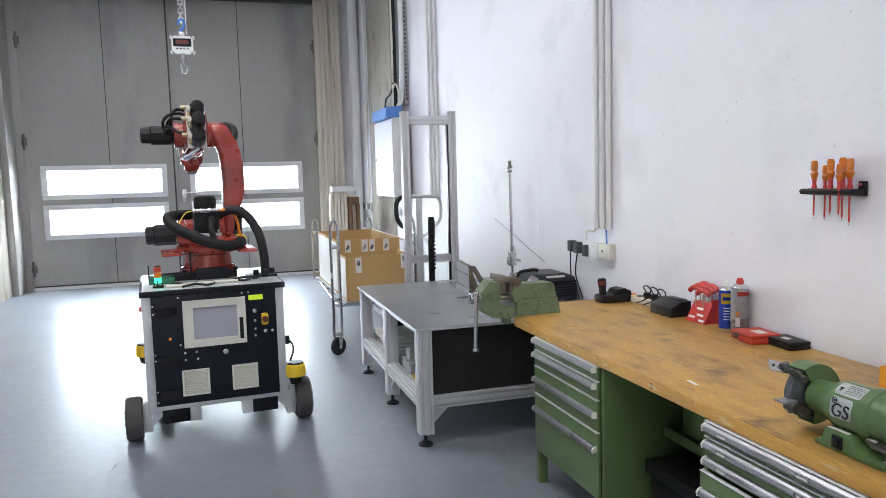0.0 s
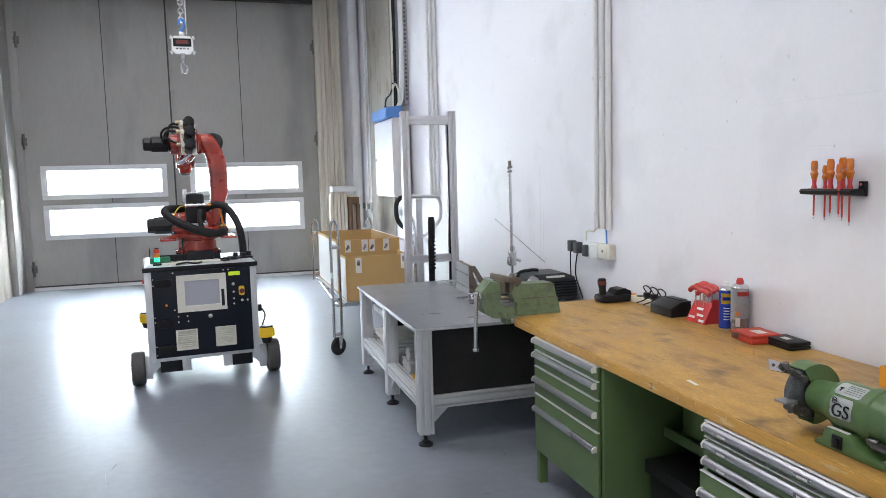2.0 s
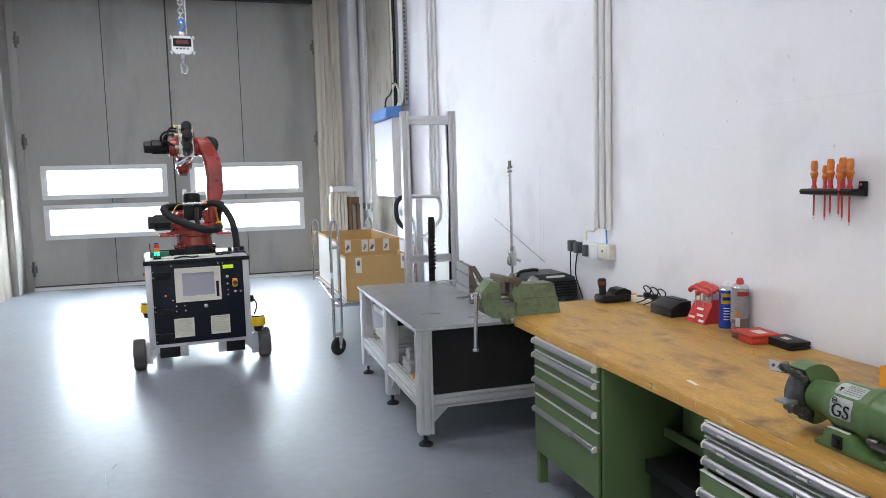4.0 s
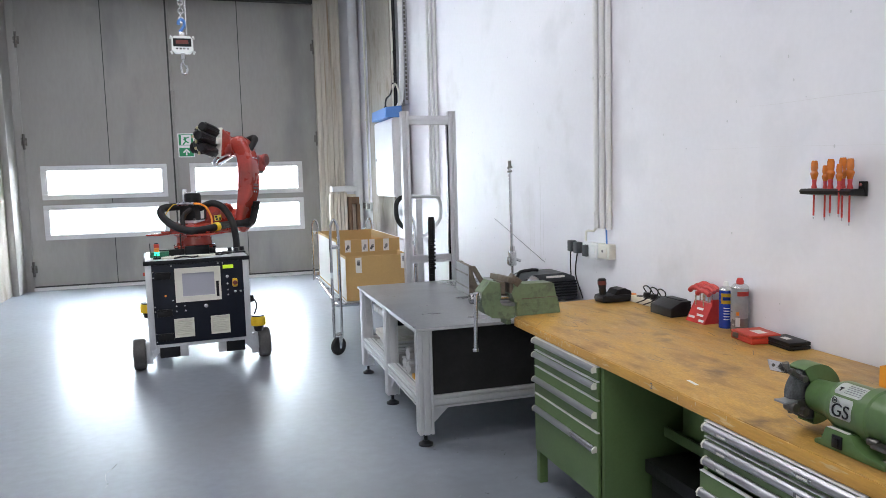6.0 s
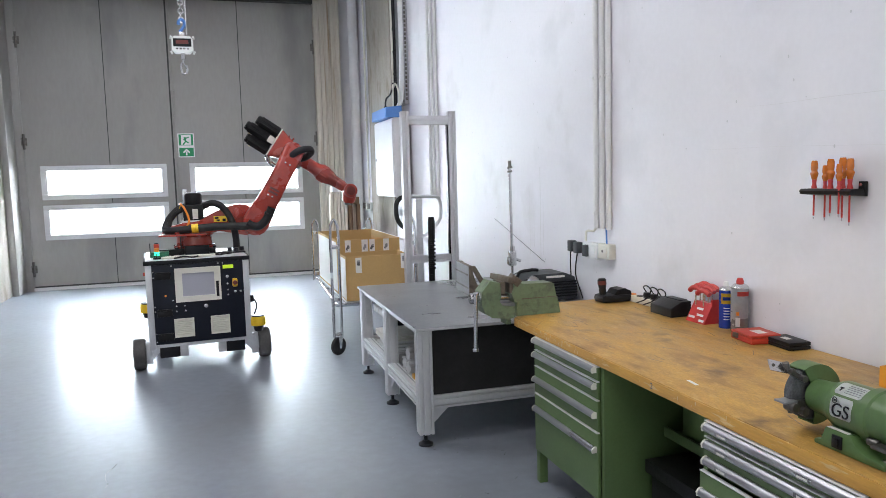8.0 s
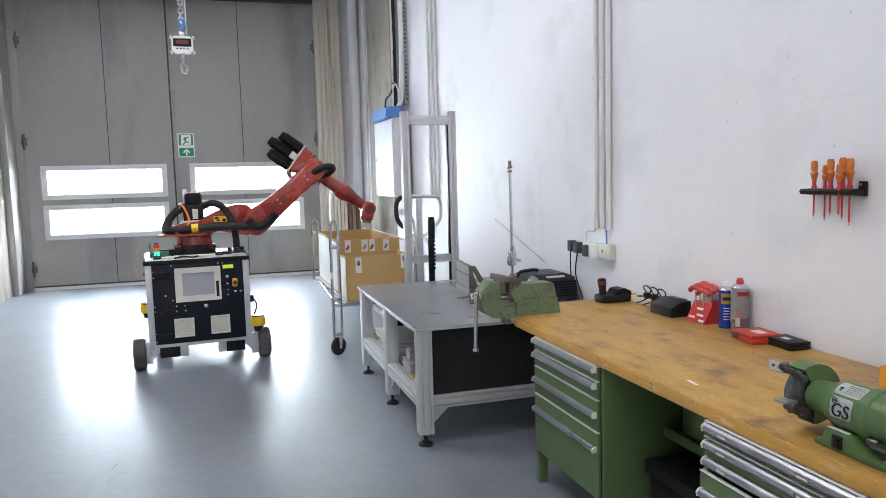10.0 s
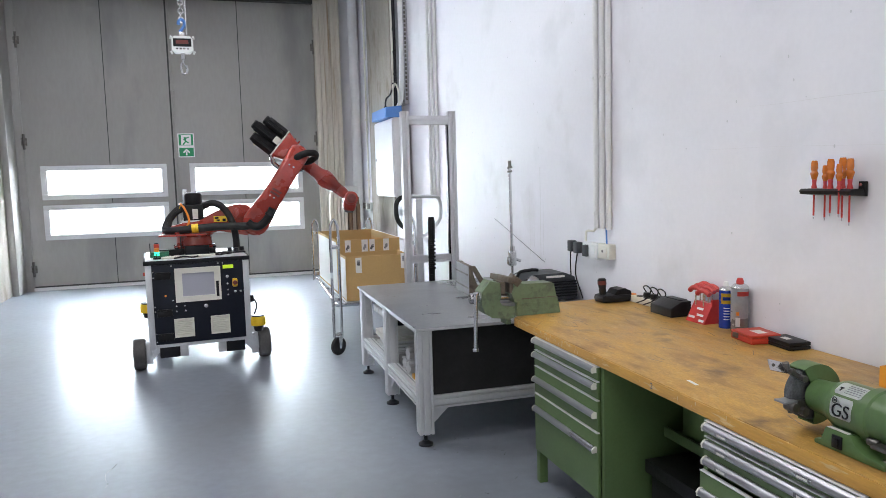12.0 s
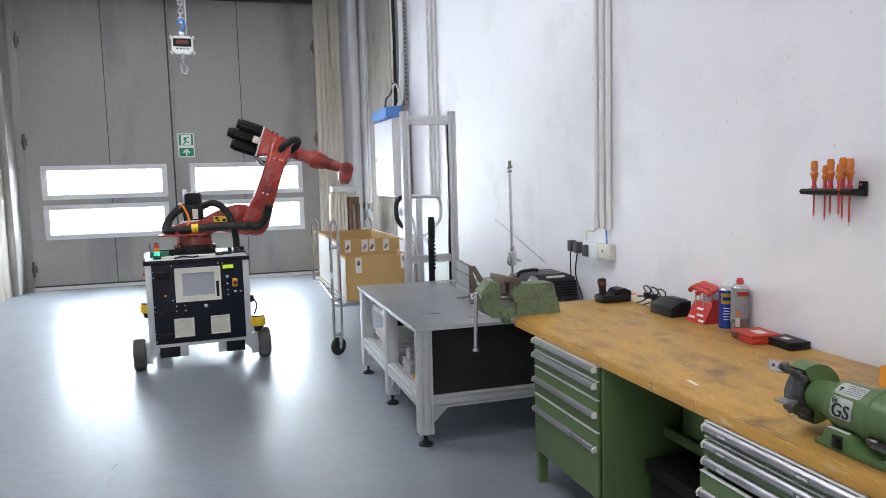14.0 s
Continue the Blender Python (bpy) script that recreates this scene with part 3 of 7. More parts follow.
    for x, y in ((-0.538, 0.122), (0.548, 0.122), (-0.36, 0.75), (0.36, 0.75)):
        if True:
            bm = lathe(B(), [(0.05, -0.052), (0.125, -0.052), (0.137, -0.042), (0.14, -0.02), (0.14, 0.02), (0.137, 0.042), (0.125, 0.052), (0.05, 0.052)], axis=(1, 0, 0), seg=32)
            w = part("wheel", bm, M_WHEEL, r, "grey-black rubber wheel")
            w.matrix_basis = pose(x, y, 0.14)
            bm = lathe(B(), [(0.02, -0.058), (0.06, -0.056), (0.07, -0.05), (0.07, 0.05), (0.06, 0.056), (0.02, 0.058)], axis=(1, 0, 0), seg=20)
            for k in range(5):
                a = 2 * math.pi * k / 5
                for s in (-1, 1):
                    cyl(bm, (s * 0.056, 0.042 * math.cos(a), 0.042 * math.sin(a)), (s * 0.062, 0.042 * math.cos(a), 0.042 * math.sin(a)), 0.007, seg=8)
            part("rim", bm, M_STEEL, w, "steel hub")
            wheels.append((w, x, y))
    # laser scanners on both sides
    for x, y, z in ((0.490, 0.03, 0.290), (-0.458, 0.74, 0.38)):
        bm = cyl(B(), (x, y, z + 0.03), (x, y, z + 0.115), 0.066, seg=20, bevel=0.006)
        box(bm, x - 0.068, x + 0.068, y - 0.04, y + 0.09, z + 0.03, z + 0.105, 0.016)
        sc = part("laser_scanner", bm, M_YELLOW, r, "yellow laser scanner head")
        bm = cyl(B(), (x, y, z - 0.02), (x, y, z + 0.03), 0.04, 0.052, seg=20)
        part("scanner_window", bm, M_PLASTIC, sc, "black scanner window")
        part("scanner_cap", cyl(B(), (x, y, z + 0.1151), (x, y, z + 0.125), 0.06, 0.055, seg=20), M_PLASTIC, sc, "black scanner cap")
        s = 1 if x > 0 else -1
        part("scanner_bracket", box(B(), s * 0.42, s * 0.47, y - 0.02, y + 0.09, z - 0.03, z + 0.13, 0.004), M_SILVER, sc, "silver bracket")
        bm = tube(B(), [(x - s * 0.03, y + 0.03, z + 0.12), (x, y + 0.03, z + 0.2), (x - s * 0.01, y + 0.03, z + 0.25), (x - s * 0.045, y + 0.03, z + 0.29)], 0.007, seg=8)
        box(bm, x - s * 0.045 - 0.02, x - s * 0.045 + 0.02, y + 0.005, y + 0.05, z + 0.25, z + 0.31, 0.006)
        part("scanner_cable", bm, M_PLASTIC, sc, "black plug and cable")
    bm = box(B(), -0.455, -0.41, 0.06, 0.11, 0.83, 0.885, 0.01)
    sb = part("side_stop", bm, M_YELLOW, r, "small yellow stop box")
    part("stop_knob", cyl(B(), (-0.45, 0.085, 0.857), (-0.468, 0.085, 0.857), 0.016, seg=14), M_REDPL, sb, "red knob")
    # signal lamp
    lx, ly = -0.345, 0.13
    bm = cyl(B(), (lx, ly, 1.0), (lx, ly, 1.012), 0.035, seg=18)
    cyl(bm, (lx, ly, 1.135), (lx, ly, 1.145), 0.022, 0.012, seg=18)
    for k in range(3):
        a = 2 * math.pi * k / 3 + 0.4
        cyl(bm, (lx + 0.03 * math.cos(a), ly + 0.03 * math.sin(a), 1.01), (lx + 0.02 * math.cos(a), ly + 0.02 * math.sin(a), 1.05), 0.003, seg=6)
    lamp = part("signal_lamp", bm, M_PLASTIC, r, "black lamp base")
    for z0, z1, mat, lab in ((1.03, 1.065, M_LAMPGREEN, "glowing green lens"), (1.065, 1.10, M_LAMPAMBER, "amber lens"), (1.10, 1.135, M_LAMPRED, "red lens")):
        part("lens", cyl(B(), (lx, ly, z0 + 0.001), (lx, ly, z1 - 0.001), 0.023, seg=18), mat, lamp, lab)
    # small gear on the top plate
    bm = box(B(), -0.40, -0.24, 0.28, 0.42, 1.0, 1.045, 0.006)
    part("circuit_box", bm, M_PCB, r, "green circuit board box")
    bm = box(B(), -0.33, -0.10, 0.40, 0.46, 1.0, 1.055, 0.008)
    cyl(bm, (-0.13, 0.4, 1.0), (-0.13, 0.4, 1.2), 0.006, seg=8)
    cyl(bm, (-0.40, 0.3, 1.0), (-0.40, 0.3, 1.13), 0.004, seg=8)
    part("antenna", bm, M_PLASTIC, r, "black antenna rods and housing")
    bm = tube(B(), [(-0.30, 0.07, 1.012), (-0.2, 0.05, 1.014), (-0.08, 0.08, 1.012), (0.02, 0.09, 1.014), (0.15, 0.10, 1.012)], 0.012, seg=8)
    part("top_tube", bm, M_CREAM, r, "pale plastic tube lying on the plate")
    bm = B()
    for k, (x, y) in enumerate(((-0.22, 0.12), (-0.12, 0.03), (0.12, 0.12), (0.2, 0.2))):
        tube(bm, [(x - 0.08, y - 0.02, 1.01), (x, y + 0.03, 1.016), (x + 0.07, y - 0.01, 1.01), (x + 0.12, y + 0.05, 1.011)], 0.008, seg=6)
    part("top_cables", bm, M_PLASTIC, r, "loose black cables on the plate")
    bm = B()
    for x, y in ((0.30, 0.34), (0.36, 0.30), (0.42, 0.40)):
        cyl(bm, (x, y, 1.0), (x, y, 1.05), 0.02, seg=12, bevel=0.004)
    box(bm, 0.24, 0.44, 0.28, 0.46, 1.0, 1.014, 0.004)
    part("cable_gland", bm, M_BLACK, r, "black cable glands")
    # the loose gear sits on the top plate, 2 cm below the arm's foot plane
    for ob in r.children:
        if ob.name.split(".")[0] in ("signal_lamp", "circuit_box", "antenna", "top_tube", "top_cables", "cable_gland"):
            for piece in [ob] + list(ob.children):
                piece.data.transform(Matrix.Translation((0, 0, -0.02)))
    # foot of the arm
    bm = box(B(), -0.18, 0.18, 0.42, 0.78, 0.98, 1.03, 0.006)
    for sx in (-1, 1):
        for sy in (-1, 1):
            cyl(bm, (sx * 0.17, 0.6 + sy * 0.17, 1.03), (sx * 0.17, 0.6 + sy * 0.17, 1.05), 0.018, seg=6)
    box(bm, -0.10, 0.12, 0.37, 0.41, 0.98, 1.06, 0.008)
    part("arm_foot", bm, M_BLACK, r, "black bolted arm foot")
    bm = lathe(B(), [(0.19, 1.03), (0.19, 1.05), (0.165, 1.06), (0.16, 1.14), (0.18, 1.15), (0.18, 1.165)], (0, 0.6, 0), seg=36)
    part("arm_pedestal", bm, M_RED, r, "red cast pedestal")
    # the feed hose that rises from the cabinet
    bm = tube(B(), [(0.37, 0.38, 0.98), (0.368, 0.39, 1.12), (0.34, 0.41, 1.28), (0.265, 0.45, 1.41), (0.17, 0.5, 1.45), (0.06, 0.57, 1.40)], 0.032, seg=12)
    part("feed_hose", bm, M_RUBBER, r, "thick black corrugated feed hose")
    return r, wheels


robot, robot_wheels = robot_cabinet()


def robot_turret(r):
    """Turning column. Its x points along the arm; z starts at the top plate."""
    bm = lathe(B(), [(0.20, 0.165), (0.215, 0.172), (0.215, 0.20), (0.19, 0.215)], seg=36)
    body = B()
    prism(body, [(-0.19, 0.20), (-0.175, 0.245), (-0.10, 0.27), (0.05, 0.285), (0.16, 0.34), (0.28, 0.40), (0.42, 0.435), (0.51, 0.42), (0.58, 0.36), (0.62, 0.25), (0.57, 0.15), (0.48, 0.13), (0.25, 0.18)], -0.11, 0.13)
    bmesh.ops.bevel(body, geom=[e for e in body.edges if e.calc_face_angle(0) > 1.2], offset=0.028, segments=3, profile=0.5, affect="EDGES")
    body.to_mesh(bpy.data.meshes.new("casting"))
    keep = bpy.data.meshes["casting"]
    bm.from_mesh(keep)
    bpy.data.meshes.remove(keep)
    body.free()
    # thin wing plates beside the column
    for s in (-1, 1):
        box(bm, -0.30, 0.12, s * 0.25 - 0.065, s * 0.25 + 0.065, 0.160, 0.176, 0.007)
        box(bm, -0.16, -0.12, s * 0.21 - 0.045, s * 0.21 + 0.045, 0.176, 0.195, 0.005)
    # raised rim behind the motor
    ring = [(0.185 * math.cos(radians(a)), 0.185 * math.sin(radians(a)), 0.225 + 0.045 * (1 + math.cos(radians(a))) / 2) for a in range(60, 301, 20)]
    tube(bm, ring, 0.026, seg=10, steps=3)
    cyl(bm, (0.575, -0.18, 0.253), (0.575, 0.17, 0.253), 0.118, seg=32, bevel=0.012)
    cyl(bm, (0.43, -0.13, 0.35), (0.43, -0.10, 0.35), 0.055, seg=22, bevel=0.008)
    cyl(bm, (0.43, -0.138, 0.35), (0.43, -0.128, 0.35), 0.03, seg=18, bevel=0.004)
    t = part("turret", bm, M_RED, r, "red cast turning column")
    part("motor_foot", box(B(), -0.105, 0.125, -0.095, 0.095, 0.262, 0.292, 0.006), M_SILVER, t, "bright motor foot")
    bm = box(B(), -0.085, 0.10, -0.085, 0.085, 0.29, 0.44, 0.01)
    lathe(bm, [(0.072, 0.43), (0.080, 0.445), (0.080, 0.525), (0.074, 0.545), (0.06, 0.552)], (0.01, 0, 0), seg=10)
    mo = part("turning_motor", bm, M_PLASTIC, t, "black upright motor")
    for y in (-0.075, 0.075):
        part("bolt", cyl(B(), (-0.082, y, 0.305), (-0.092, y, 0.305), 0.009, seg=10), M_STEEL, mo, "bright bolt")
    bm = cyl(B(), (0.575, 0.17, 0.253), (0.575, 0.30, 0.253), 0.072, seg=24, bevel=0.01)
    lathe(bm, [(0.070, 0.18), (0.083, 0.19), (0.083, 0.34), (0.072, 0.352), (0.070, 0.40), (0.056, 0.41)], (0.575, 0, 0.253), axis=(0, 1, 0), seg=9)
    part("shoulder_motor", bm, M_PLASTIC, t, "black shoulder motor")
    part("motor_label", box(B(), 0.0, 0.05, -0.0895, -0.085, 0.305, 0.40), M_TAPE, t, "white motor label")
    bm = box(B(), 0.19, 0.31, -0.114, -0.110, 0.27, 0.325)
    wl = part("warning_label", bm, M_YELLOW, t, "yellow warning label")
    bm = box(B(), 0.20, 0.235, -0.1155, -0.114, 0.30, 0.318)
    box(bm, 0.215, 0.245, -0.1155, -0.114, 0.277, 0.293)
    box(bm, 0.27, 0.30, -0.1155, -0.114, 0.275, 0.30)
    part("print", bm, M_BLACK, wl, "black print on the label")
    bm = tube(B(), [(0.10, 0.10, 0.42), (-0.02, 0.22, 0.42), (-0.12, 0.26, 0.40), (-0.20, 0.19, 0.33), (-0.25, 0.02, 0.245), (-0.235, -0.13, 0.205), (-0.15, -0.215, 0.21), (0.0, -0.235, 0.222), (0.22, -0.24, 0.232), (0.38, -0.255, 0.23), (0.48, -0.27, 0.227), (0.548, -0.276, 0.24)], 0.036, seg=14)
    tube(bm, [(0.05, -0.05, 0.40), (-0.1, -0.03, 0.39), (-0.19, -0.02, 0.32), (-0.22, -0.04, 0.24)], 0.022, seg=10)
    part("hose_loop", bm, M_RUBBER, t, "thick black hose looped round the column")
    bm = tube(B(), [(-0.10, -0.085, 0.452), (-0.10, -0.14, 0.45), (-0.07, -0.19, 0.42), (-0.04, -0.215, 0.35), (-0.03, -0.225, 0.29), (-0.05, -0.235, 0.25)], 0.0095, seg=8)
    part("orange_cable", bm, M_ORANGE, t, "orange motor cable")
    bm = tube(B(), [(-0.10, 0.09, 0.45), (-0.11, 0.14, 0.44), (-0.14, 0.19, 0.37), (-0.17, 0.21, 0.31)], 0.004, seg=6)
    part("earth_wire", bm, M_YELLOW, t, "thin yellow earth wire")
    bm = cyl(B(), (-0.10, -0.09, 0.452), (-0.10, 0.09, 0.452), 0.013, seg=12)
    for y in (-0.075, -0.02, 0.035, 0.08):
        cyl(bm, (-0.10, y - 0.012, 0.452), (-0.10, y + 0.012, 0.452), 0.018, seg=12, bevel=0.003)
    box(bm, -0.10, -0.08, -0.02, 0.02, 0.435, 0.465, 0.004)
    part("plug", bm, M_STEEL, t, "silver cable plugs")
    bm = lathe(B(), [(0.040, -0.03), (0.043, -0.025), (0.043, -0.006), (0.040, -0.003), (0.040, 0.003), (0.043, 0.006), (0.043, 0.025), (0.040, 0.03)], (0.02, -0.2355, 0.2235), axis=(1, -0.02, 0.05), seg=16)
    part("hose_clamp", bm, M_YELLOW, t, "yellow hose clamp")
    return t


def robot_link(r):
    """Upper arm. Its x runs from the shoulder to the elbow; it lies beside the turret and bows outwards."""
    L = UPPER
    sections = []
    for x, w, yi, yo in ((-0.124, 0.022, -0.185, -0.215), (-0.115, 0.050, -0.175, -0.225), (-0.09, 0.087, -0.170, -0.232), (-0.05, 0.114, -0.168, -0.238), (0.0, 0.125, -0.168, -0.244), (0.07, 0.122, -0.170, -0.254), (0.15, 0.110, -0.174, -0.280), (0.22, 0.101, -0.177, -0.318), (0.28, 0.096, -0.179, -0.338), (0.36, 0.093, -0.18, -0.346), (0.46, 0.090, -0.18, -0.348), (0.56, 0.090, -0.176, -0.345), (0.63, 0.092, -0.165, -0.332), (0.69, 0.096, -0.14, -0.312), (0.74, 0.099, -0.115, -0.290), (L, 0.10, -0.105, -0.276), (0.81, 0.091, -0.103, -0.255), (0.84, 0.070, -0.105, -0.232), (0.858, 0.045, -0.115, -0.21), (0.866, 0.02, -0.13, -0.19)):
        sections.append((x, w, yo, yi, 0.034))
    bm = loft(B(), sections)
    cyl(bm, (L, -0.15, 0), (L, -0.08, 0), 0.09, seg=28, bevel=0.008)
    o = part("upper_arm", bm, M_RED, r, "red cast upper arm")
    for x, y, z in ((0.29, 0.341, 0.03), (0.29, 0.341, -0.012), (0.635, 0.331, 0.026), (0.635, 0.331, -0.020)):
        part("bolt", cyl(B(), (x, -y + 0.012, z), (x, -y - 0.008, z), 0.009, seg=12, bevel=0.002), M_STEEL, o, "bright cover bolt")
    bm = B()
    for k in range(2):
        box(bm, 0.315 + 0.034 * k, 0.337 + 0.034 * k, -0.3475 - 0.001 * k, -0.335, -0.05, 0.045)
    part("marking", bm, M_DARKRED, o, "dark red marking on the arm")
    bm = tube(B(), [(-0.035, -0.275, 0.075), (-0.04, -0.278, 0.02), (-0.015, -0.282, -0.035), (0.05, -0.288, -0.062), (0.13, -0.302, -0.066), (0.195, -0.320, -0.058)], 0.038, seg=14)
    part("arm_hose", bm, M_RUBBER, o, "black hose held to the arm at the shoulder")
    part("hose_strap", lathe(B(), [(0.043, -0.012), (0.046, -0.008), (0.046, 0.008), (0.043, 0.012)], (0.13, -0.302, -0.066), axis=(1, -0.25, 0.04), seg=18), M_PLASTIC, o, "black hose strap")
    return o


def robot_forearm(r):
    """Forearm. Its x runs from the elbow to the wrist, the motors sit behind the elbow."""
    bm = loft(B(), [(-0.185, 0.142, -0.075, 0.075, 0.02), (-0.165, 0.142, -0.08, 0.08, 0.025), (-0.11, 0.122, -0.092, 0.092, 0.04), (-0.05, 0.108, -0.10, 0.10, 0.05), (0.03, 0.098, -0.095, 0.095, 0.06), (0.08, 0.085, -0.08, 0.08, 0.06)])
    lathe(bm, [(0.085, 0.0), (0.082, 0.08), (0.064, 0.14), (0.062, 0.26), (0.068, 0.30), (0.082, 0.335), (0.084, 0.41), (0.074, 0.45), (0.057, 0.50), (0.053, 0.60), (0.045, 0.635)], axis=(1, 0, 0), seg=32)
    for k in range(6):
        a = radians(60 * k + 20)
        cyl(bm, (0.335, 0.076 * math.cos(a), 0.076 * math.sin(a)), (0.41, 0.078 * math.cos(a), 0.078 * math.sin(a)), 0.012, seg=8)
    cyl(bm, (0, -0.12, 0), (0, 0.16, 0), 0.095, seg=32, bevel=0.012)
    for x in (-0.10, -0.055):
        box(bm, x - 0.007, x + 0.007, -0.075, 0.075, 0.10, 0.135, 0.005)
    f = part("forearm", bm, M_RED, r, "red cast forearm")
    part("mounting_plate", box(B(), -0.198, -0.186, -0.07, 0.07, -0.152, 0.150, 0.004), M_CREAM, f, "pale motor mounting plate")
    for dz, ln in ((0.103, 0.24), (0.0, 0.30), (-0.103, 0.24)):
        bm = B()
        x0 = -0.1985
        cyl(bm, (x0, 0, dz), (x0 - ln, 0, dz), 0.046, seg=20, bevel=0.006)
        for a in range(4):
            box(bm, x0 - ln + 0.03, x0 - 0.006, -0.026, 0.026, 0.038, 0.049, 0.004, pose(0, 0, dz, 90 * a + 45))
        cyl(bm, (x0 - ln, 0, dz), (x0 - ln - 0.007, 0, dz), 0.040, seg=20, bevel=0.003)
        mo = part("wrist_motor", bm, M_PLASTIC, f, "black ribbed wrist motor")
        bm = box(B(), x0 - ln + 0.05, x0 - ln + 0.10, 0.044, 0.075, dz - 0.022, dz + 0.022, 0.004)
        part("connector", bm, M_CREAM, mo, "pale motor connector")
        bm = cyl(B(), (x0 - ln + 0.075, 0.075, dz + 0.008), (x0 - ln + 0.075, 0.115, dz + 0.008), 0.016, seg=14, bevel=0.003)
        cyl(bm, (x0 - ln + 0.065, 0.06, dz - 0.03), (x0 - ln + 0.065, 0.06, dz - 0.06), 0.012, seg=12, bevel=0.002)
        part("plug", bm, M_BRASS, mo, "brass cable plug")
    part("connector", box(B(), -0.262, -0.20, -0.066, -0.044, -0.032, 0.036, 0.006), M_CREAM, f, "pale connector box")
    bm = cyl(B(), (0, 0.16, 0), (0, 0.30, 0), 0.066, seg=24, bevel=0.01)
    lathe(bm, [(0.060, 0.17), (0.075, 0.18), (0.075, 0.32), (0.064, 0.332), (0.061, 0.39), (0.048, 0.40)], axis=(0, 1, 0), seg=9)
    part("elbow_motor", bm, M_PLASTIC, f, "black elbow motor")
    bm = tube(B(), [(0.0, -0.275, -0.05), (0.015, -0.295, 0.0), (0.045, -0.30, 0.05), (0.085, -0.285, 0.09), (0.125, -0.235, 0.112), (0.15, -0.165, 0.095), (0.14, -0.10, 0.045), (0.11, -0.05, 0.0)], 0.032, seg=12)
    part("cable_ring", bm, M_RUBBER, f, "black hose loop at the elbow")
    # added chrome tube, shaped like the bright reflection on the hose
    bm = tube(B(), [(-0.18, -0.02, -0.15), (-0.12, 0.05, -0.185), (-0.02, 0.09, -0.185), (0.07, 0.07, -0.13), (0.14, 0.02, -0.06)], 0.024, seg=12)
    part("sleeve", bm, M_CHROME, f, "shiny tube standing in for a bright reflection under the elbow")
    bm = B()
    for z, d in ((0.09, 0.0), (0.02, 0.03), (-0.08, 0.05), (0.06, 0.06)):
        tube(bm, [(-0.36, 0.09, z), (-0.345, 0.135, z + 0.012), (-0.27, 0.165 + d * 0.6, z * 0.6 + 0.04), (-0.16, 0.175 + d, z * 0.4 + 0.035), (-0.07, 0.19 + d * 0.5, 0.0), (-0.03, 0.19, -0.06)], 0.0115, seg=8)
    part("motor_cable", bm, M_PLASTIC, f, "black looped motor cables")
    return f


def robot_wrist(r):
    """Hand with its flange. Its x points along the hand."""
    bm = B()
    for s in (-1, 1):
        cyl(bm, (0, s * 0.045, 0), (0, s * 0.088, 0), 0.070, seg=28, bevel=0.014)
    cyl(bm, (0, -0.05, 0), (0, 0.05, 0), 0.055, seg=24)
    loft(bm, [(-0.055, 0.03, -0.04, 0.04, 0.02), (-0.03, 0.06, -0.06, 0.06, 0.03), (0.02, 0.068, -0.068, 0.068, 0.035), (0.08, 0.066, -0.064, 0.064, 0.04), (0.115, 0.058, -0.056, 0.056, 0.04), (0.128, 0.045, -0.045, 0.045, 0.035)])
    w = part("wrist", bm, M_RED, r, "red cast wrist")
    bm = lathe(B(), [(0.045, 0.126), (0.045, 0.145), (0.03, 0.15)], axis=(1, 0, 0), seg=20)
    part("tool_flange", bm, M_DARKSTEEL, w, "bare steel tool flange")
    part("cover", cyl(B(), (0, -0.089, 0), (0, -0.094, 0), 0.045, seg=22, bevel=0.003), M_DARKRED, w, "round joint cover")
    return w


turret, upper_arm, forearm, wrist = robot_turret(robot), robot_link(robot), robot_forearm(robot), robot_wrist(robot)

# joint angles in degrees over time
TURN = [(0, 95), (5.15, 95), (5.35, 91.5), (5.5, 85.5), (5.65, 76), (5.8, 68), (6.0, 57.5), (6.2, 46.5), (6.4, 36), (6.6, 25.5), (6.8, 14), (7.0, 4.5), (7.2, 0.5), (7.4, 0), (14, 0)]
LIFT = [(0, 88.0), (5.4, 88.0), (5.9, 85.1), (6.3, 82.1), (6.6, 79.3), (7.0, 74.5), (7.3, 70.0), (7.6, 66.6), (8.0, 60.1), (8.2, 57.3), (8.7, 49.5), (9.3, 41.1), (9.9, 40.0), (10.3, 44.6), (10.7, 50.3), (11.0, 52.0), (11.8, 52.6), (12.0, 56.4), (12.2, 59.9), (12.4, 63.2), (12.6, 66.0), (12.9, 68.5), (13.3, 69.1), (14, 69.6)]
REACH = [(0, -12.0), (5.4, -12.0), (5.9, -11.0), (6.3, -10.5), (6.6, -11.5), (7.0, -16.0), (7.3, -20.5), (7.6, -25.0), (8.0, -34.2), (8.2, -37.8), (8.7, -40.0), (9.3, -37.0), (9.9, -36.5), (10.3, -38.3), (10.7, -42.5), (11.0, -46.0), (11.4, -47.0), (11.8, -45.2), (12.0, -39.5), (12.2, -33.5), (12.4, -28.2), (12.6, -23.5), (12.9, -21.5), (13.3, -20.8), (14, -19.0)]


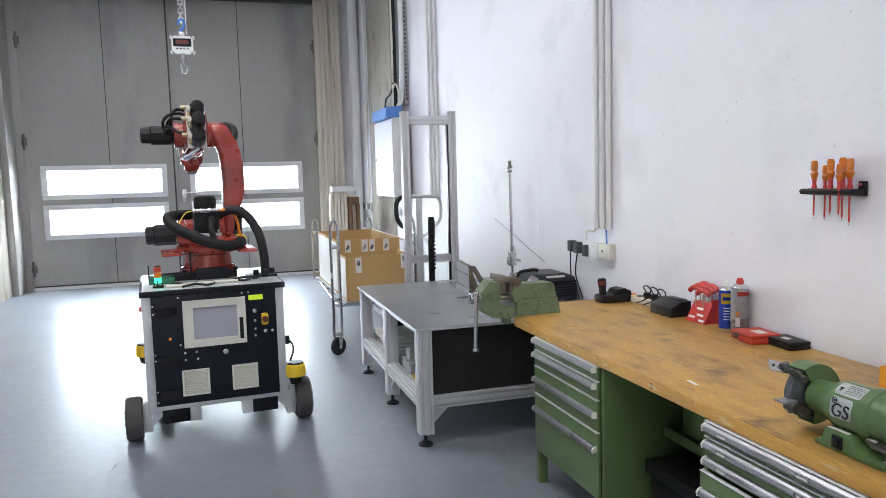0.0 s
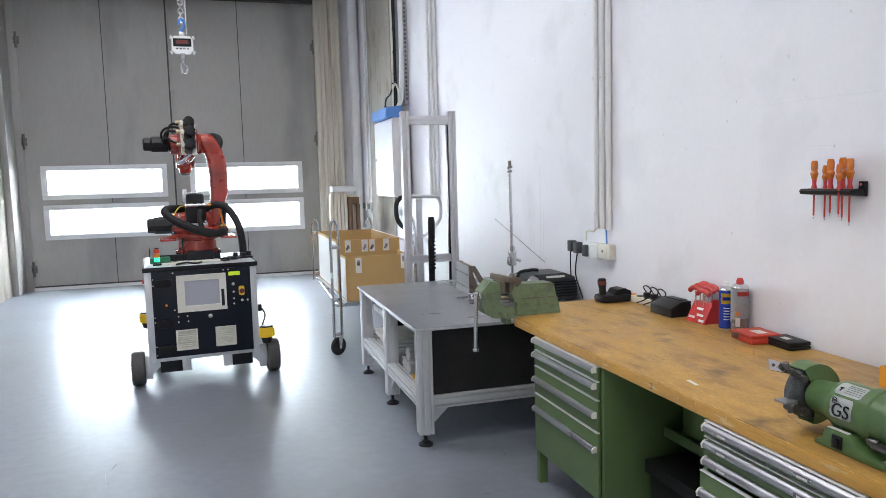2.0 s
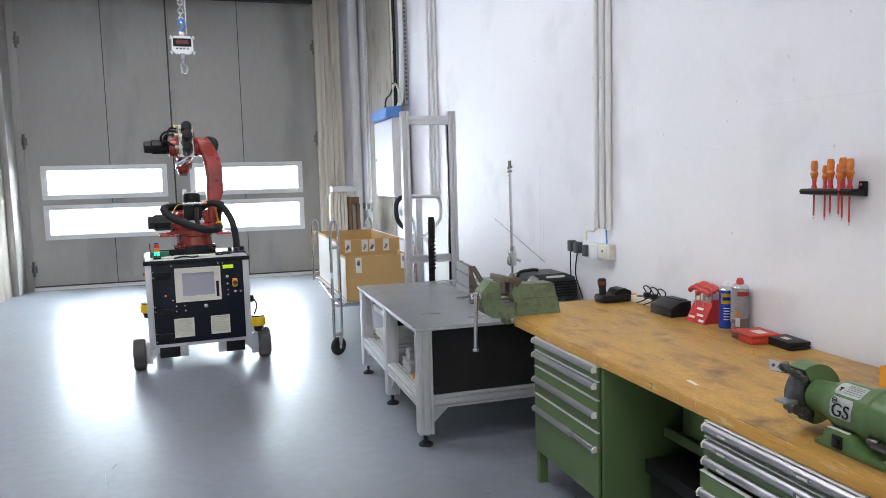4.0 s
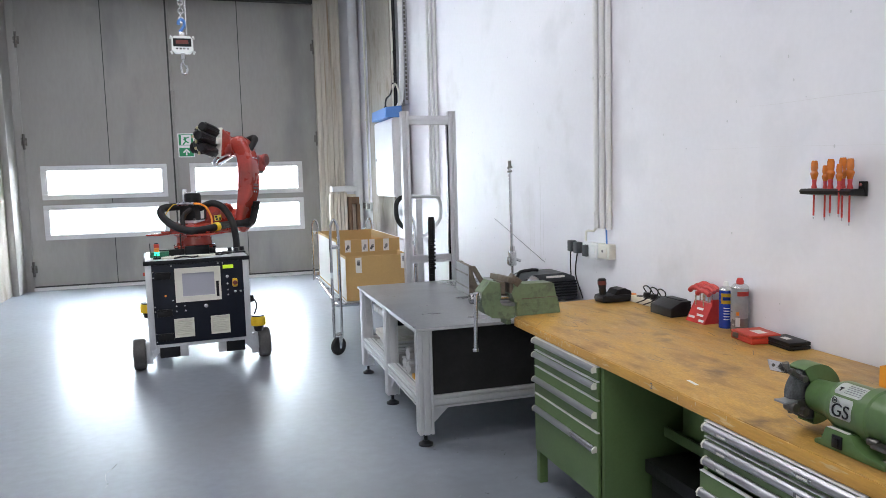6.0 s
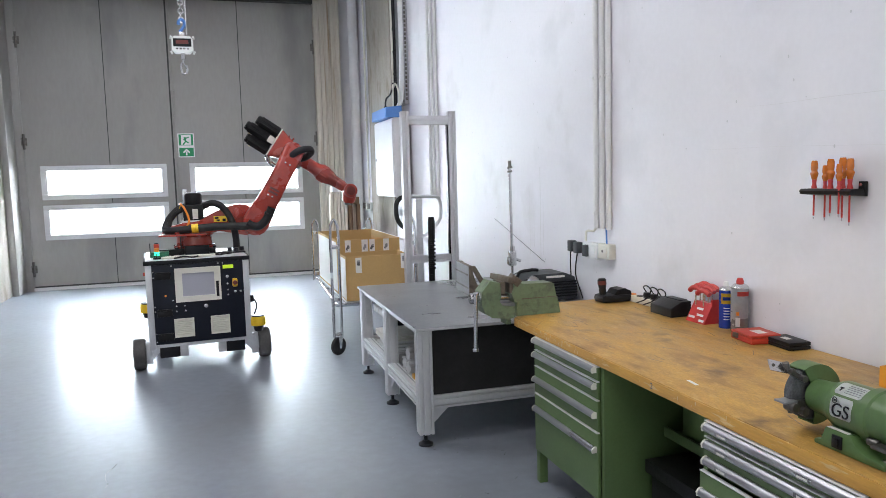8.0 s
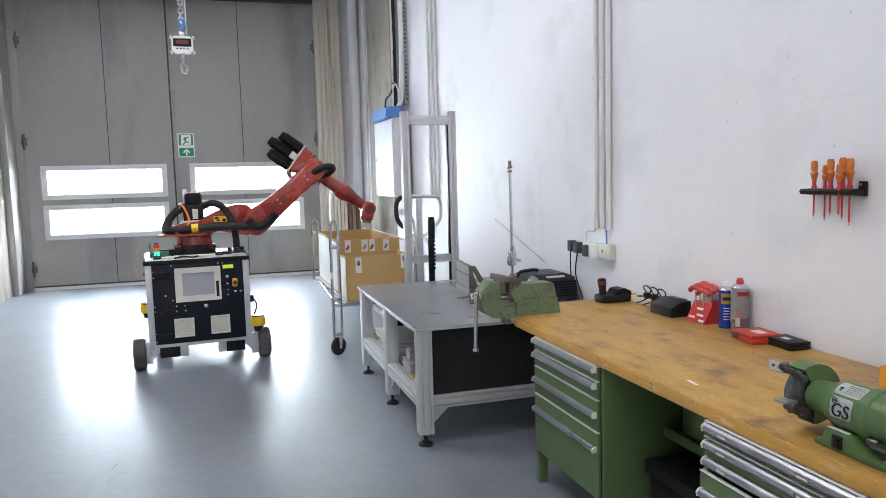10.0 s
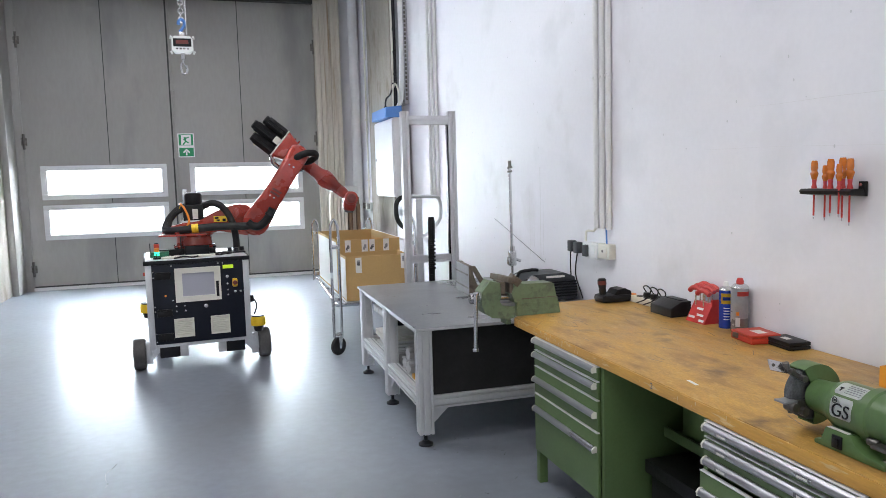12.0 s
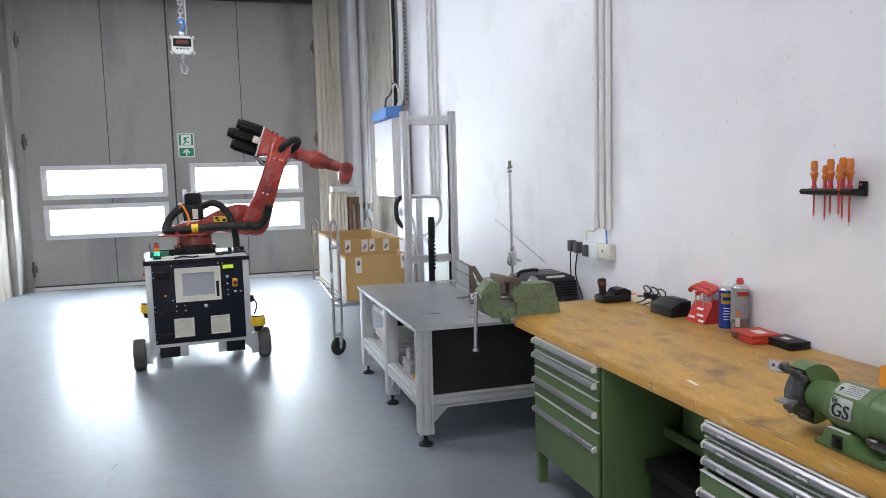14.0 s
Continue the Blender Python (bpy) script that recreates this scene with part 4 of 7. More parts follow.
def eased(table, t):
    """Value of a table at t, smooth and without overshoot."""
    ts, vs = [a for a, _ in table], [b for _, b in table]
    for i in range(len(ts) - 1):
        if t <= ts[i + 1]:
            break
    h = ts[i + 1] - ts[i]
    d = [(vs[k + 1] - vs[k]) / (ts[k + 1] - ts[k]) for k in range(len(ts) - 1)]

    def slope(k):
        if k == 0 or k == len(ts) - 1 or d[k - 1] * d[k] <= 0:
            return 0.0
        return 2 * d[k - 1] * d[k] / (d[k - 1] + d[k])

    u = (t - ts[i]) / h
    return vs[i] * (1 + 2 * u) * (1 - u) ** 2 + h * slope(i) * u * (1 - u) ** 2 + vs[i + 1] * u * u * (3 - 2 * u) + h * slope(i + 1) * u * u * (u - 1)


def joints(t):
    """Poses of turret, upper arm, forearm and wrist in the cabinet's space."""
    a, q2, q3 = eased(TURN, t) - YAW, eased(LIFT, t), eased(REACH, t)
    tur = Matrix.Translation(BASE) @ pose(0, 0, 0, 0, 0, a)
    x, z = SHOULDER
    ex, ez = x + UPPER * math.cos(radians(q2)), z + UPPER * math.sin(radians(q2))
    wx, wz = ex + FORE * math.cos(radians(q3)), ez + FORE * math.sin(radians(q3))
    return (tur, tur @ pose(x, 0, z, 0, -q2, 0), tur @ pose(ex, 0, ez, 0, -q3, 0), tur @ pose(wx, 0, wz, 0, 97, 0))


PATH_Y = [(0, 4.946), (0.5, 5.31), (1.0, 5.68), (1.5, 6.03), (2.0, 6.335), (2.5, 6.58), (3.0, 6.765), (3.5, 6.86), (4.0, 6.88), (14.0, 6.88)]


def robot_at(t):
    y = eased(PATH_Y, t)
    return pose(-2.66 - (y - 6.88) * math.tan(radians(YAW)), y, 0, 0, 0, YAW)


def motions():
    ts = [0.1 * k for k in range(41)]
    walk(robot, [(t, robot_at(t)) for t in ts] + [(14.0, robot_at(14.0))])
    for w, x, y in robot_wheels:
        rows = [(t, pose(x, y, 0.14, -math.degrees((eased(PATH_Y, t) - 4.946) / 0.14), 0, 0)) for t in ts]
        walk(w, rows + [(14.0, rows[-1][1])])
    keys = [0.0, 5.2] + [5.3 + 0.1 * k for k in range(87)] + [14.0]
    for k, ob in enumerate((turret, upper_arm, forearm, wrist)):
        walk(ob, [(t, joints(t)[k]) for t in keys])


# ---- drawer workbench ----
def bench_top():
    bm = B()
    pts = [(-0.915, 0.9), (-0.915, 3.78), (-0.62, 4.12), (-0.004, 4.12), (-0.004, 0.9)]
    lo = [bm.verts.new((x, y, 0.80)) for x, y in pts]
    hi = [bm.verts.new((x, y, 0.85)) for x, y in pts]
    bm.faces.new(lo)
    bm.faces.new(list(reversed(hi)))
    for i in range(5):
        bm.faces.new((lo[i], hi[i], hi[(i + 1) % 5], lo[(i + 1) % 5]))
    bmesh.ops.bevel(bm, geom=[e for e in bm.edges], offset=0.004, segments=2, profile=0.5, affect="EDGES")
    w = solid("worktop", bm, M_WOOD, "worn stained beech worktop on green drawer cabinets", "worktop")
    part("front_edge", box(B(), -0.9195, -0.914, 0.9, 3.775, 0.803, 0.846, 0.001), M_WOODEDGE, w, "nicked and scraped beech front edge")
    letters("2", 0.035, M_DARKSTEEL, w, pose(-0.92, 2.41, 0.825, 90, 0, -90), "carved_mark")
    bm = B()
    rnd = random.Random(4)
    for k in range(52):
        y = rnd.uniform(1.9, 3.0) if k < 9 else rnd.uniform(3.0, 3.74)
        z1 = 0.843 if k % 3 else rnd.uniform(0.822, 0.838)
        box(bm, -0.9204, -0.9193, y, y + rnd.uniform(0.001, 0.004), z1 - rnd.uniform(0.003, 0.016), z1, 0)
    tagged(part("nick", bm, M_NICK, w, "pale nicks in the front edge"), kind="stuff")
    bm = B()
    box(bm, -0.02, 0.02, -0.035, 0.035, 0.8495, 0.8508, 0.0005, pose(-0.80, 2.32, 0, 0, 0, -8) @ Matrix.Diagonal((0.35, 1, 1, 1)))
    part("paint_splash", bm, M_SIGNWHITE, w, "dried white paint splash")
    bm = B()
    for k in range(70):
        x, y, a, ln = rnd.uniform(-0.88, -0.1), rnd.uniform(1.2, 3.9), rnd.uniform(50, 130), rnd.uniform(0.006, 0.05)
        box(bm, -ln, ln, -0.0012, 0.0012, 0.8498, 0.8504, 0, pose(x, y, 0, 0, 0, a))
    tagged(part("scratches", bm, M_DARKSTEEL, w, "fine dark scratches"), kind="stuff")
    return w


bench_top()


def drawer_cabinet(y0, y1, tops, grips, label, open_by=None, windows=()):
    c = thing("drawer_cabinet", label, "cabinet", group="drawer cabinets under the workbench")
    x0, x1 = -0.905, -0.22
    zb = 0.185
    part("side_panel", box(B(), x0, x1, y0, y0 + 0.025, zb, 0.798, 0.002), M_GREEN, c)
    part("side_panel", box(B(), x0, x1, y1 - 0.025, y1, zb, 0.798, 0.002), M_GREEN, c)
    part("back_panel", box(B(), x1 - 0.02, x1, y0 + 0.025, y1 - 0.025, zb, 0.798), M_GREEN, c)
    part("bottom_panel", box(B(), x0, x1 - 0.02, y0 + 0.025, y1 - 0.025, zb, zb + 0.02), M_GREEN, c)
    part("top_panel", box(B(), x0 + 0.02, x1 - 0.02, y0 + 0.025, y1 - 0.025, 0.78, 0.798), M_GREEN, c)
    for x in (x0 + 0.002, x1 - 0.05):
        for y in (y0 + 0.002, y1 - 0.042):
            part("leg", box(B(), x, x + 0.045, y, y + 0.04, 0, zb, 0.003), M_GREEN, c)
    part("plinth", box(B(), x0 + 0.05, x1 - 0.05, y0 + 0.006, y0 + 0.02, 0.05, zb, 0.002), M_GREEN, c)
    for k, zt in enumerate(tops):
        zbot = tops[k + 1] + 0.006 if k + 1 < len(tops) else zb + 0.004
        pull = 0.0 if not open_by else open_by[k]
        bm = box(B(), x0 - 0.016 - pull, x0 - 0.002 - pull, y0 + 0.026, y1 - 0.026, zbot, zt - 0.004, 0.003)
        d = part("drawer", bm, M_GREEN, c)
        bm = box(B(), x0 - 0.02 - pull, x0 - 0.004 - pull, y0 + 0.03, y1 - 0.03, zt - 0.0038, zt + 0.001, 0.001)
        part("lip", bm, M_WHITE, d, "pale drawer lip")
        za = grips[k]
        bm = B()
        outline = [(0.0, 0.0), (-0.009, 0.002), (-0.017, -0.003), (-0.0225, -0.010), (-0.0235, -0.018), (-0.020, -0.024), (-0.017, -0.0235), (-0.018, -0.018), (-0.014, -0.013), (-0.004, -0.011), (0.0, -0.011)]
        prism(bm, outline, y0 + 0.045, y1 - 0.045, pose(x0 - 0.016 - pull, 0, za))
        h = part("handle", bm, M_GRIP, d, "aluminium grip strip")
        for y in (y0 + 0.041, y1 - 0.041):
            bm = prism(B(), [(0.0, 0.002), (-0.010, 0.003), (-0.019, -0.003), (-0.0245, -0.011), (-0.023, -0.025), (0.0, -0.025)], y - 0.004, y + 0.004, pose(x0 - 0.016 - pull, 0, za))
            part("end_cap", bm, M_CREAM, h, "pale plastic end cap")
        for y in windows:
            bm = box(B(), x0 - 0.0408 - pull, x0 - 0.0375 - pull, y - 0.03, y + 0.03, za - 0.020, za - 0.008)
            part("label_holder", bm, M_CANGREY, h, "grey label holder")
            part("label_strip", box(B(), x0 - 0.0416 - pull, x0 - 0.0407 - pull, y - 0.022, y + 0.018, za - 0.018, za - 0.011), M_TAPE, h, "paper label strip")
    return c


drawer_cabinet(2.80, 3.53, [0.797, 0.730, 0.645, 0.497], [0.794, 0.720, 0.588, 0.430], "green steel drawer cabinet with four drawers")
drawer_cabinet(1.40, 2.11, [0.797, 0.742, 0.700, 0.625, 0.46], [0.790, 0.730, 0.672, 0.563, 0.41], "green steel drawer cabinet with shallow upper drawers, one slightly open", open_by=(0, 0, 0, 0.018, 0), windows=(1.62, 1.97))

bm = box(B(), -0.60, -0.22, 2.115, 2.795, 0.455, 0.47, 0.002)
box(bm, -0.605, -0.59, 2.115, 2.795, 0.455, 0.50, 0.002)
box(bm, -0.235, -0.22, 2.115, 2.795, 0.1, 0.797, 0.002)
solid("knee_shelf", bm, M_GREEN, "green steel shelf and back panel between the drawer cabinets", "shelf")
bm = box(B(), -0.56, -0.24, 2.40, 2.72, 0.471, 0.70, 0.006)
box(bm, -0.565, -0.555, 2.385, 2.40, 0.471, 0.70, 0.002)
solid("steel_box", bm, M_GREEN, "green steel box on the shelf under the worktop", "box")
bm = box(B(), -0.72, -0.3, 2.25, 2.72, 0.0, 0.36, 0.012)
box(bm, -0.74, -0.28, 2.23, 2.74, 0.33, 0.39, 0.008)
solid("tool_case", bm, M_PLASTIC, "black tool case on the floor under the bench", "case")


# ---- aluminium profile table ----
def profile(bm, length, w=0.08, slots=2, m=None):
    """Slotted aluminium profile, upright, from 0 to its length."""
    s = w / 2
    side = []
    g = 0.013
    for k in range(slots):
        c = -s + w * (2 * k + 1) / (2 * slots)
        side += [(c - g / 2, 0), (c - g / 2, 0.014), (c + g / 2, 0.014), (c + g / 2, 0)]
    pts = []
    for q in range(4):
        a = math.pi / 2 * q
        ca, sa = round(math.cos(a)), round(math.sin(a))
        for (u, d) in [(-s + 0.002, 0)] + side + [(s - 0.002, 0)]:
            x, y = u, -s + d
            pts.append((ca * x - sa * y, sa * x + ca * y))
    lo = [bm.verts.new((x, y, 0)) for x, y in pts]
    hi = [bm.verts.new((x, y, length)) for x, y in pts]
    n = len(pts)
    bm.faces.new(list(reversed(lo)))
    bm.faces.new(hi)
    for i in range(n):
        bm.faces.new((lo[i], lo[(i + 1) % n], hi[(i + 1) % n], hi[i]))
    if m is not None:
        bmesh.ops.transform(bm, matrix=m, verts=lo + hi)
    return bm


def profile_table():
    t = thing("profile_table", "heavy aluminium profile table with a steel plate top", "table")
    X0, X1, Y0, Y1 = -1.367, -0.16, 4.212, 6.10
    part("tabletop", box(B(), X0 - 0.012, X1 + 0.012, Y0 - 0.012, Y1 + 0.012, 0.722, 0.742, 0.003), M_PLATE, t, "scuffed grey steel plate top")
    part("edge_trim", box(B(), X0 - 0.0145, X0 - 0.0125, Y0 - 0.012, Y1 + 0.012, 0.725, 0.7395), M_ALU, t, "bright table edge")
    part("edge_trim", box(B(), X0 - 0.012, X1 + 0.012, Y0 - 0.0145, Y0 - 0.0125, 0.725, 0.7395), M_ALU, t, "bright table edge")
    ym = 5.15
    legs = [(x, y) for x in (X0 + 0.045, X1 - 0.045) for y in (Y0 + 0.045, ym, Y1 - 0.045)]
    for x, y in legs:
        leg = part("leg", profile(B(), 0.646, 0.09, 2, pose(x, y, 0.075)), M_ALU, t)
        bm = cyl(B(), (x, y, 0.02), (x, y, 0.076), 0.011, seg=12)
        lathe(bm, [(0.046, 0.0), (0.046, 0.012), (0.03, 0.02), (0.016, 0.03)], (x, y, 0), seg=20)
        part("levelling_foot", bm, M_BLACK, leg, "black levelling foot")
        bm = B()
        for s in (-1, 1):
            if (s > 0 and y > Y1 - 0.1) or (s < 0 and y < Y0 + 0.1):
                continue
            prism(bm, [(0.045 * s, 0.232), (0.045 * s, 0.14), (0.055 * s, 0.14), (0.145 * s, 0.225), (0.145 * s, 0.232)], -0.012, 0.012, pose(x, y, 0, 0, 0, 90))
        sx = 1 if x < -0.7 else -1
        if y != ym:
            prism(bm, [(0.045 * sx, 0.232), (0.045 * sx, 0.14), (0.055 * sx, 0.14), (0.145 * sx, 0.225), (0.145 * sx, 0.232)], -0.012, 0.012, pose(x, y, 0))
        part("gusset", bm, M_ALU, leg, "aluminium corner gusset")
    for x in (X0 + 0.045, X1 - 0.045):
        for a, b in ((Y0 + 0.091, ym - 0.046), (ym + 0.046, Y1 - 0.091)):
            part("side_rail", profile(B(), b - a, 0.08, 2, pose(x, a, 0.273, -90)), M_ALU, t)
            part("top_rail", profile(B(), b - a, 0.04, 1, pose(x, a, 0.70, -90)), M_ALU, t)
    for y in (Y0 + 0.045, Y1 - 0.045):
        part("cross_rail", profile(B(), X1 - X0 - 0.182, 0.08, 2, pose(X0 + 0.091, y, 0.273, 0, 90)), M_ALU, t)
    part("panel", box(B(), X0 + 0.091, X1 - 0.091, Y0 + 0.03, Y0 + 0.045, 0.314, 0.721), M_PANEL, t, "matt black closing panel")
    part("panel", box(B(), X1 - 0.05, X1 - 0.035, Y0 + 0.1, Y1 - 0.1, 0.314, 0.70), M_PANEL, t, "matt black closing panel")
    # lower panel is unseen, added to deepen the shade under the table
    part("panel", box(B(), X1 - 0.05, X1 - 0.035, Y0 + 0.1, Y1 - 0.1, 0.03, 0.310), M_PANEL, t, "matt black closing panel")
    part("lower_shelf", box(B(), X0 + 0.05, X1 - 0.055, Y0 + 0.091, Y1 - 0.091, 0.296, 0.310), M_PLATE, t, "grey lower shelf")
    return t


profile_table()
Z = 0.3105
# things on the lower shelf
bm = B()
for k in range(4):
    box(bm, -1.28 + 0.02 * k, -0.95 + 0.015 * k, 5.35 + 0.03 * k, 5.85 - 0.02 * k, Z + 0.02 * k, Z + 0.018 + 0.02 * k, 0.003)
solid("metal_sheets", bm, M_ALU, "stack of bent aluminium sheets on the lower shelf", "sheets")
bm = B()
for s in range(4):
    box(bm, -1.30, -1.0, 5.42, 5.80, Z + 0.081 + 0.012 * s, Z + 0.09 + 0.012 * s, 0.002, None)
solid("cardboard_stack", bm, M_TAPE, "stack of pale papers on the metal sheets", "papers")
bm = box(B(), -0.95, -0.55, 4.72, 5.08, Z, Z + 0.17, 0.004)
solid("carton", bm, M_CARD, "brown closed carton on the lower shelf", "carton")
bm = box(B(), -0.98, -0.5, 4.7, 5.1, Z + 0.1705, Z + 0.2, 0.008)
solid("black_tray", bm, M_PLASTIC, "flat black tray on the carton", "tray")
for m in (pose(-1.29, 4.78, Z + 0.04, 0, 90, 12), pose(-1.28, 4.93, Z + 0.04, 0, 90, 4), pose(-1.27, 4.86, Z + 0.121, 0, 90, 8)):
    solid("profile_offcut", profile(B(), 0.3, 0.08, 2, m), M_ALU, "sawn aluminium profile offcut", "profile offcut", group="profile offcuts on the shelf")
bm = box(B(), -1.29, -1.0, 4.62, 4.68, Z, Z + 0.03, 0.004)
solid("wood_batten", bm, M_WOODEDGE, "short orange-brown wooden batten", "batten")
bm = box(B(), -1.15, -0.9, 5.9, 5.99, Z, Z + 0.28, 0.01)
solid("dark_box", bm, M_BLACK, "small black box at the back of the shelf", "box")


# ---- on the table ----
TZ = 0.7425
AB = pose(-0.70, 5.176, TZ, 0, 0, -4.4)
bm = box(B(), 0.0, 0.03, 0, 0.41, 0, 0.23, 0.002, AB)
box(bm, 0.03, 0.17, 0, 0.41, 0, 0.03, 0.002, AB)
a = solid("angle_plate", bm, M_RUST, "rusty brown cast angle plate with a ground steel face", "angle plate")
bm = box(B(), -0.003, 0.0, 0.003, 0.407, 0.003, 0.227, 0.001, AB)
part("ground_face", bm, M_GROUND, a, "bright ground steel face")
for z in (0.055, 0.155):
    part("groove", box(B(), -0.0042, -0.003, 0.02, 0.41, z, z + 0.012, 0, AB), M_DARKSTEEL, a, "dark machined groove")
for y in (0.0, 0.38):
    bm = prism(B(), [(0.03, 0.03), (0.085, 0.03), (0.03, 0.17)], y, y + 0.03, AB)
    part("gusset", bm, M_RUST, a)
    bm = prism(B(), [(0.03, 0.228), (0.05, 0.228), (0.165, 0.03), (0.125, 0.03), (0.03, 0.20)], y, y + 0.03, AB)
    part("brace", bm, M_RUST, a, "slanted rusty brace")


def rod_stand():
    s = thing("rod_stand", "tall steel rod stand with clamps", "stand")
    x, y = -0.172, 5.60
    bm = lathe(B(), [(0.07, 0), (0.07, 0.015), (0.03, 0.03), (0.022, 0.06)], (x, y, TZ), seg=20)
    part("base", bm, M_DARKSTEEL, s, "dark round base")
    part("rod", cyl(B(), (x, y, TZ + 0.05), (x - 0.012, y, 1.73), 0.0115, seg=14), M_STEEL, s, "bright steel rod")
    bm = box(B(), x - 0.032, x + 0.026, y - 0.025, y + 0.025, 0.90, 1.02, 0.006)
    box(bm, x - 0.042, x - 0.03, y - 0.02, y + 0.02, 0.91, 0.97, 0.004)
    cyl(bm, (x, y, 1.02), (x, y, 1.06), 0.02, seg=14)
    cyl(bm, (x + 0.02, y, 0.955), (x + 0.07, y, 0.935), 0.012, seg=10)
    part("clamp", bm, M_STEEL, s, "lower steel clamp")
    bm = cyl(B(), (x - 0.011, y, 1.665), (x - 0.012, y, 1.68), 0.02, seg=14)
    cyl(bm, (x - 0.012, y, 1.70), (x - 0.012, y, 1.76), 0.014, seg=12)
    cyl(bm, (x - 0.03, y, 1.70), (x + 0.008, y, 1.71), 0.009, seg=8)
    part("tip", bm, M_DARKSTEEL, s, "dark upper clamp")
    part("stay", cyl(B(), (-0.36, y - 0.1, 1.30), (0.02 - 0.04, y - 0.3, 0.95), 0.0025, seg=6), M_STEEL, s, "thin steel wire")
    return s


rod_stand()


def power_tool_case():
    c = thing("machine_case", "black ribbed plastic machine with a carrying handle", "machine")
    bm = box(B(), -0.50, -0.03, 4.72, 5.02, TZ, TZ + 0.13, 0.03)
    prism(bm, [(-0.50, 0.10), (-0.46, 0.155), (-0.36, 0.195), (-0.12, 0.195), (-0.05, 0.165), (-0.03, 0.10)], 4.74, 5.0, pose(0, 0, TZ))
    part("housing", bm, M_ADAPTER, c)
    bm = B()
    for k in range(6):
        box(bm, -0.30, -0.04, 4.712, 4.722, TZ + 0.03 + 0.02 * k, TZ + 0.042 + 0.02 * k, 0.003)
    part("rib", bm, M_BLACK, c, "moulded side ribs")
    bm = box(B(), -0.27, -0.13, 4.733, 4.741, TZ + 0.165, TZ + 0.18, 0.002)
    part("type_strip", bm, M_TAPE, c, "pale type strip")
    bm = lathe(B(), [(0.05, 0), (0.05, 0.02), (0.03, 0.03)], (-0.38, 4.74, TZ + 0.14), axis=(0, -1, 0), seg=18)
    part("dial", bm, M_STEEL, c, "chrome dial")
    bm = tube(B(), [(-0.44, 4.86, TZ + 0.17), (-0.42, 4.86, TZ + 0.205), (-0.33, 4.86, TZ + 0.215), (-0.28, 4.86, TZ + 0.21)], 0.012, seg=8)
    part("handle", bm, M_PLASTIC, c, "black carrying handle")
    return c


power_tool_case()
bm = B()
for k in range(5):
    box(bm, -0.05, 0.05, -0.02, 0.02, 0, 0.035, 0.006, pose(-0.50 + 0.045 * k, 5.35 + 0.03 * (k % 3), TZ, 0, 0, 25 * k))
    cyl(bm, (-0.52 + 0.05 * k, 5.30, TZ + 0.04), (-0.48 + 0.05 * k, 5.36, TZ + 0.055), 0.014, seg=8)
solid("clamp_parts", bm, M_DARKSTEEL, "loose dark steel clamping parts on the table", "clamp parts", kind="stuff")
solid("steel_pin", cyl(B(), (-0.62, 4.98, TZ), (-0.64, 4.99, TZ + 0.15), 0.004, seg=8), M_DARKSTEEL, "thin dark pin standing on the table", "pin")


